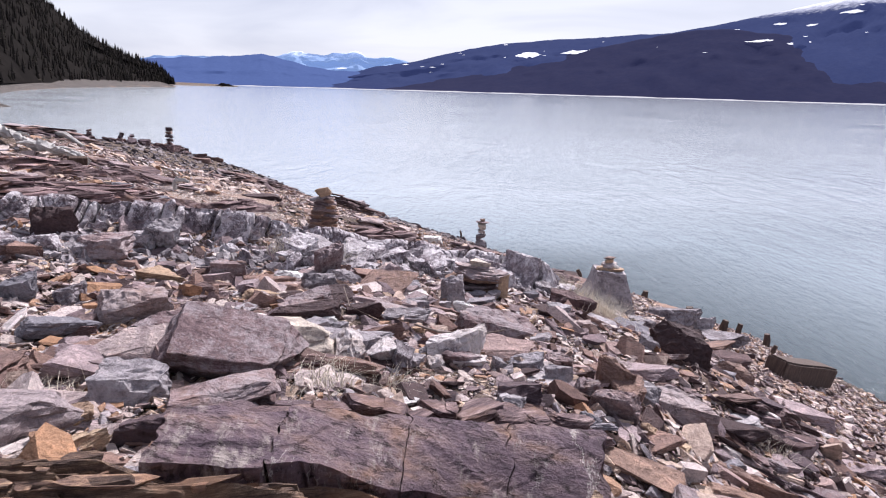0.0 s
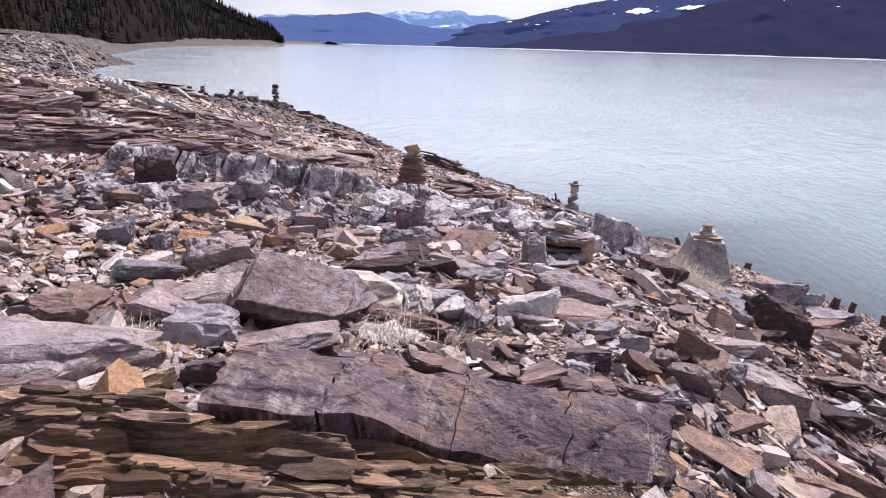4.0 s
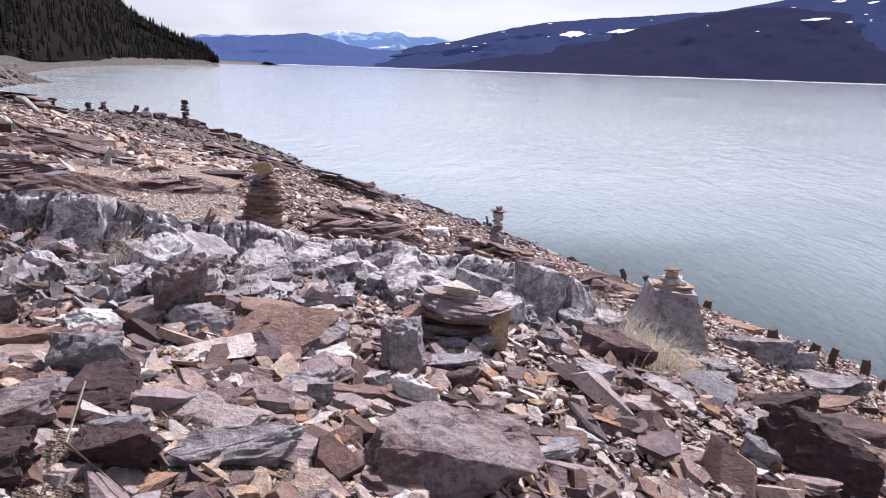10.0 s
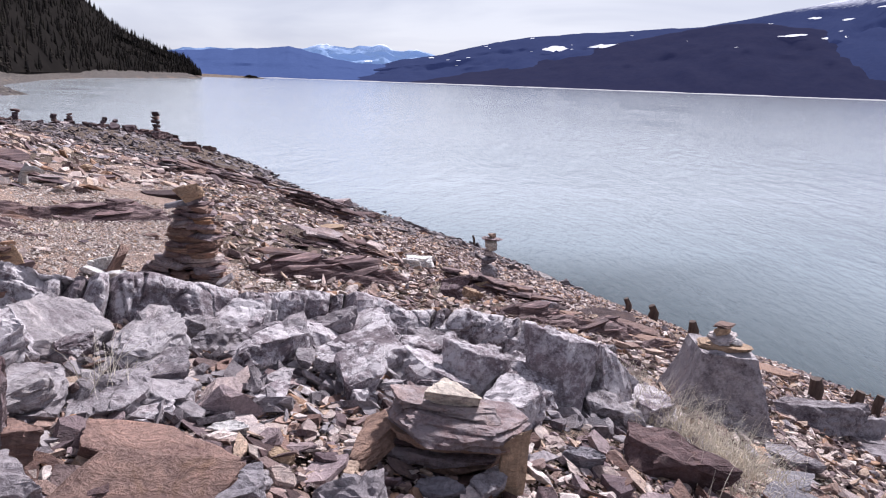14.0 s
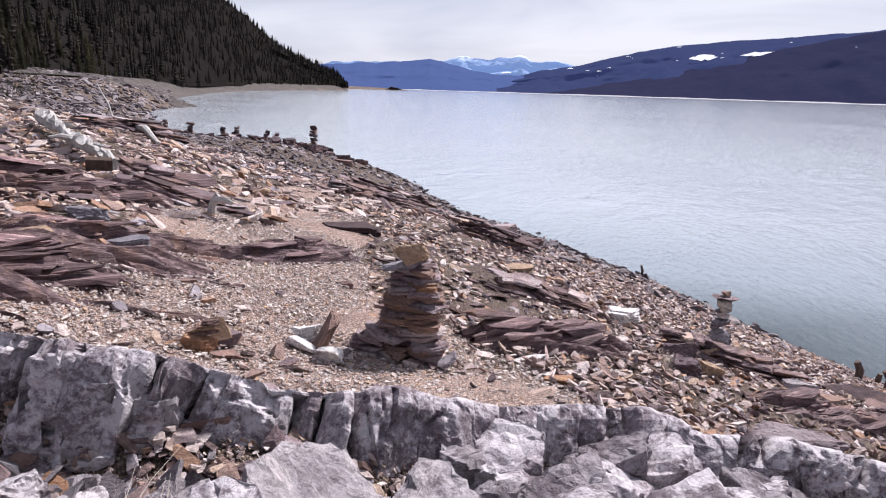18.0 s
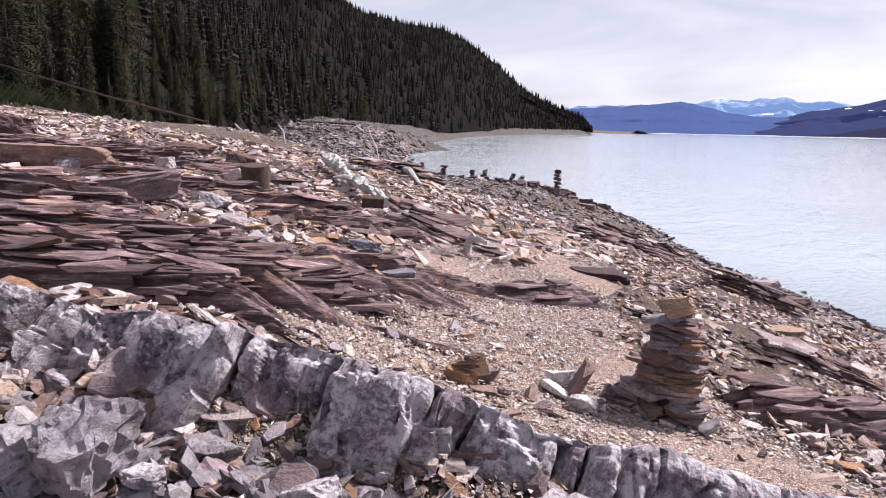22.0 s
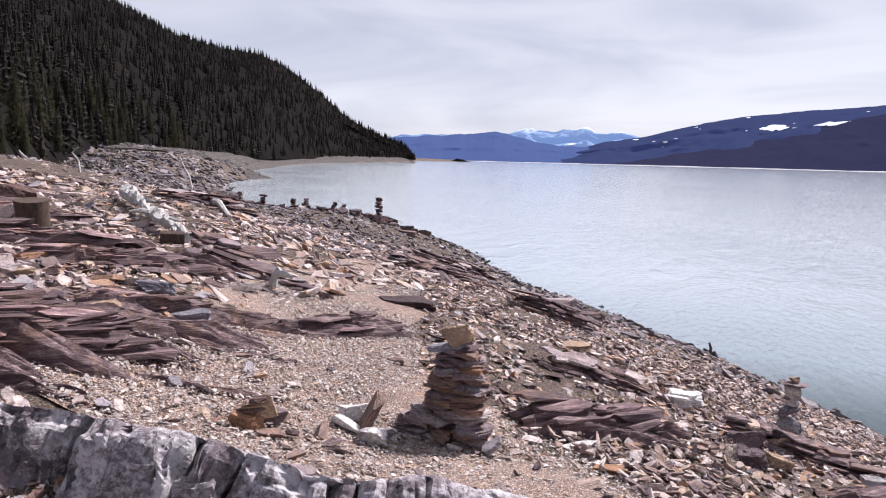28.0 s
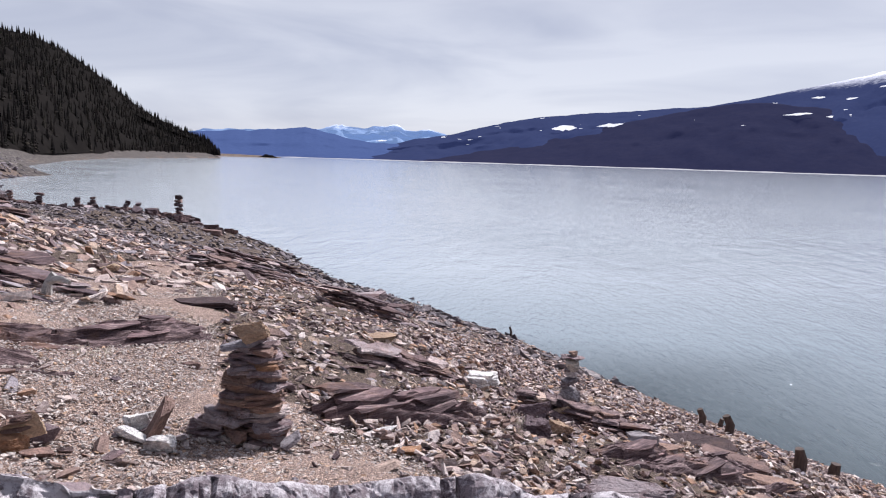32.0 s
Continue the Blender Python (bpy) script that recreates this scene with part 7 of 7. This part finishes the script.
wood("driftwood", [g3(-33.6, 29.4, 0.45), g3(-33.0, 29.1, 0.25), g3(-32.0, 28.6, 0.05), g3(-31.2, 28.2, 0.02)], [0.03, 0.06, 0.09, 0.05], M_DRIFT, "white twisted driftwood root on the bank", seed=12)
wood("log", [g3(-38, 47, 0.1), g3(-36, 47.5, 0.1), g3(-34.2, 47.8, 0.1)], [0.17, 0.18, 0.17], M_BARK, "weathered log lying on the beach", "log", 10, seed=13)
wood("log_round", [g3(-9.62, 13.05, 0.05), g3(-9.60, 13.05, 0.28), g3(-9.58, 13.03, 0.52)], [0.24, 0.23, 0.235], M_BARK, "short sawn brown log standing on end", "log", 12, 0.06, 14)
wood("log", [g3(-8.15, 14.05, 0.1), g3(-7.9, 14.3, 0.12)], [0.11, 0.1], M_BARK, "short broken piece of brown log", "log", 9, seed=15)
for k, (x0, y0, x1, y1, rad) in enumerate(((-16.6, 12.2, -15.7, 12.5, 0.08), (-14.9, 13.5, -14.3, 13.4, 0.10), (-20.2, 17.4, -19.2, 17.6, 0.09))):
    wood("log", [g3(x0, y0, rad), g3((x0 + x1) / 2, (y0 + y1) / 2, rad), g3(x1, y1, rad)], [rad, rad * 0.95, rad * 0.9], M_CUT, "short pale log lying on the bank", "log", 9, seed=20 + k)
# fallen trunk against the wood
wood("fallen_trunk", [(-38.5, 17.5, 7.4), (-33.5, 18.6, 6.3), (-28.5, 20.0, 5.2), (-24.0, 21.5, 4.3)], [0.025, 0.035, 0.04, 0.04], M_BARK, "long grey fallen trunk leaning down the bank", "fallen tree", seed=30)
wood("fallen_trunk", [g3(-25.0, 21.5, 0.12), g3(-22.5, 22.3, 0.14), g3(-20.0, 23.0, 0.1)], [0.05, 0.06, 0.06], M_BARK, "thin fallen pole lying along the bank", "fallen tree", seed=31)

# rotten posts and a squared timber at the water
POSTS = ((4.95, 13.75, 0.13, 0.42), (6.05, 14.8, 0.12, 0.40), (6.45, 15.0, 0.11, 0.46), (7.55, 16.05, 0.12, 0.45), (3.35, 18.4, 0.10, 0.45), (4.0, 18.95, 0.13, 0.50), (3.75, 15.2, 0.11, 0.42), (4.15, 20.0, 0.08, 0.3), (7.0, 14.4, 0.09, 0.3), (4.6, 16.1, 0.12, 0.3), (-0.3, 27.2, 0.06, 0.5))
for k, (x, y, rad, high) in enumerate(POSTS):
    z = max(gz(x, y), WATER - 0.1)
    wood("post", [(x, y, z - 0.2), (x + 0.02, y, z + high * 0.45), (x + 0.06 * math.sin(k), y, z + high * 0.78)], [rad * 0.68, rad * 0.64, rad * 0.52], M_POST, "rotten wooden post stub at the water's edge", "post", 9, 0.18, 40 + k, "old posts")


def timber():
    bm = bmesh.new()
    bmesh.ops.create_cube(bm, size=1)
    for v in bm.verts:
        v.co = Vector((v.co.x * 1.75, v.co.y * 0.34, v.co.z * 0.38))
    bmesh.ops.subdivide_edges(bm, edges=[e for e in bm.edges if e.calc_length() > 1], cuts=16, use_grid_fill=True)
    for v in bm.verts:
        v.co += Vector((0, 1, 1)) * noise.noise(v.co * 0.9) * 0.035
    bmesh.ops.bevel(bm, geom=[e for e in bm.edges if e.calc_face_angle(0) > 0.8], offset=0.03, segments=2, affect="EDGES")
    me = bpy.data.meshes.new("timber")
    bm.to_mesh(me)
    bm.free()
    me.materials.append(M_POST)
    o = tagged(new("timber", me), "squared dark old timber beam above the water", "timber")
    o.matrix_basis = pose(6.15, 11.35, 0.34, 0, 0, 36) @ pose(0, 0, 0, 4, 17, 0)


timber()


# dry grass
def tuft(x, y, count, high, spread, seed, label, fallen=0.5, z=None):
    r = random.Random(seed)
    v, f = [], []
    for _ in range(count):
        a, lean = r.uniform(0, 6.28), r.uniform(0.1, 1.0) * fallen
        px, py = x + r.gauss(0, spread * 0.4), y + r.gauss(0, spread * 0.4)
        pz = (gz(px, py) if z is None else z) - 0.01
        h, w = high * r.uniform(0.4, 1.1), 0.0026 + 0.0016 * r.random()
        sx, sy = -math.sin(a + 1.2) * w, math.cos(a + 1.2) * w
        i = len(v)
        for k in range(5):
            u = k / 4
            cx, cy = px + math.cos(a) * h * lean * u * u * 1.3, py + math.sin(a) * h * lean * u * u * 1.3
            cz = pz + h * u * (1 - 0.55 * lean * u)
            t = 1 - 0.8 * u
            v += [(cx - sx * t, cy - sy * t, cz), (cx + sx * t, cy + sy * t, cz)]
        f += [(i + 2 * k, i + 2 * k + 1, i + 2 * k + 3, i + 2 * k + 2) for k in range(4)]
    return tagged(new("grass_tuft", mesh_from("grass_tuft", v, f, M_GRASS)), label, "grass", "dry grass tufts", "stuff")


STRAW = "tuft of dry straw-coloured grass between stones"
tuft(1.95, 9.55, 420, 0.42, 0.42, 1, STRAW, 0.8)
tuft(2.43, 9.31, 420, 0.40, 0.45, 15, STRAW, 0.9)
tuft(2.25, 9.2, 380, 0.36, 0.40, 2, STRAW, 0.9)
tuft(2.15, 8.75, 240, 0.30, 0.35, 3, STRAW, 0.9)
tuft(1.75, 9.95, 160, 0.38, 0.25, 4, STRAW, 0.7)
tuft(-0.05, 3.80, 110, 0.17, 0.24, 5, STRAW, 1.5, gz(-0.05, 3.8) + 0.10)
tuft(0.25, 4.05, 60, 0.2, 0.16, 6, STRAW, 1.0)
tuft(-1.55, 7.6, 110, 0.40, 0.16, 7, STRAW, 0.5)
tuft(-0.78, 7.85, 70, 0.34, 0.14, 8, STRAW, 0.6)
tuft(-1.9, 6.9, 60, 0.2, 0.25, 9, STRAW, 1.0)
tuft(-1.45, 3.5, 120, 0.18, 0.28, 10, STRAW, 1.1)
tuft(-3.9, 11.9, 90, 0.12, 0.25, 11, STRAW, 1.0)
tuft(0.1, 12.9, 80, 0.2, 0.2, 12, STRAW, 0.8)
tuft(3.4, 6.0, 90, 0.22, 0.3, 13, STRAW, 1.0)
tuft(-16.5, 27.0, 160, 0.6, 0.8, 14, STRAW, 0.8)
wood("twig", [g3(0.25, 5.35, 0.10), g3(0.45, 5.15, 0.14), g3(0.75, 5.2, 0.17), g3(0.95, 5.32, 0.24)], [0.008, 0.010, 0.009, 0.004], M_TWIG, "bent grey twig lying on stones", "twig", 5, seed=50)
wood("twig", [g3(-0.35, 5.55, 0.2), g3(-0.25, 5.3, 0.12), g3(0.0, 5.2, 0.1)], [0.004, 0.005, 0.004], M_TWIG, "thin grey twig on stones", "twig", 5, seed=51)


# brush on the bank under the trees
def brush():
    r = np.random.RandomState(31)
    n = 2600
    az = r.uniform(-100, -48, n)
    d = np.interp(az, HILL_AZ, HILL_NEAR) * r.uniform(0.66, 1.0, n)
    x, y = EYE0[0] + d * np.sin(np.radians(az)), EYE0[1] + d * np.cos(np.radians(az))
    z = ground_z(x, y)
    v, f = [], []
    for px, py, pz in zip(x, y, z):
        for _ in range(5):
            a, h, lean = r.rand() * 6.28, r.uniform(0.25, 1.0), r.uniform(0.3, 1.2)
            i, w = len(v), 0.03 + 0.03 * r.rand()
            ex, ey = px + math.cos(a) * h * lean, py + math.sin(a) * h * lean
            v += [(px - w, py, pz), (px + w, py, pz), (ex + w * 0.3, ey, pz + h), (ex - w * 0.3, ey, pz + h)]
            f.append((i, i + 1, i + 2, i + 3))
    tagged(new("brush", mesh_from("brush", v, f, M_MOSS)), "low tangled green-brown brush along the top of the bank", "undergrowth", kind="stuff")


brush()
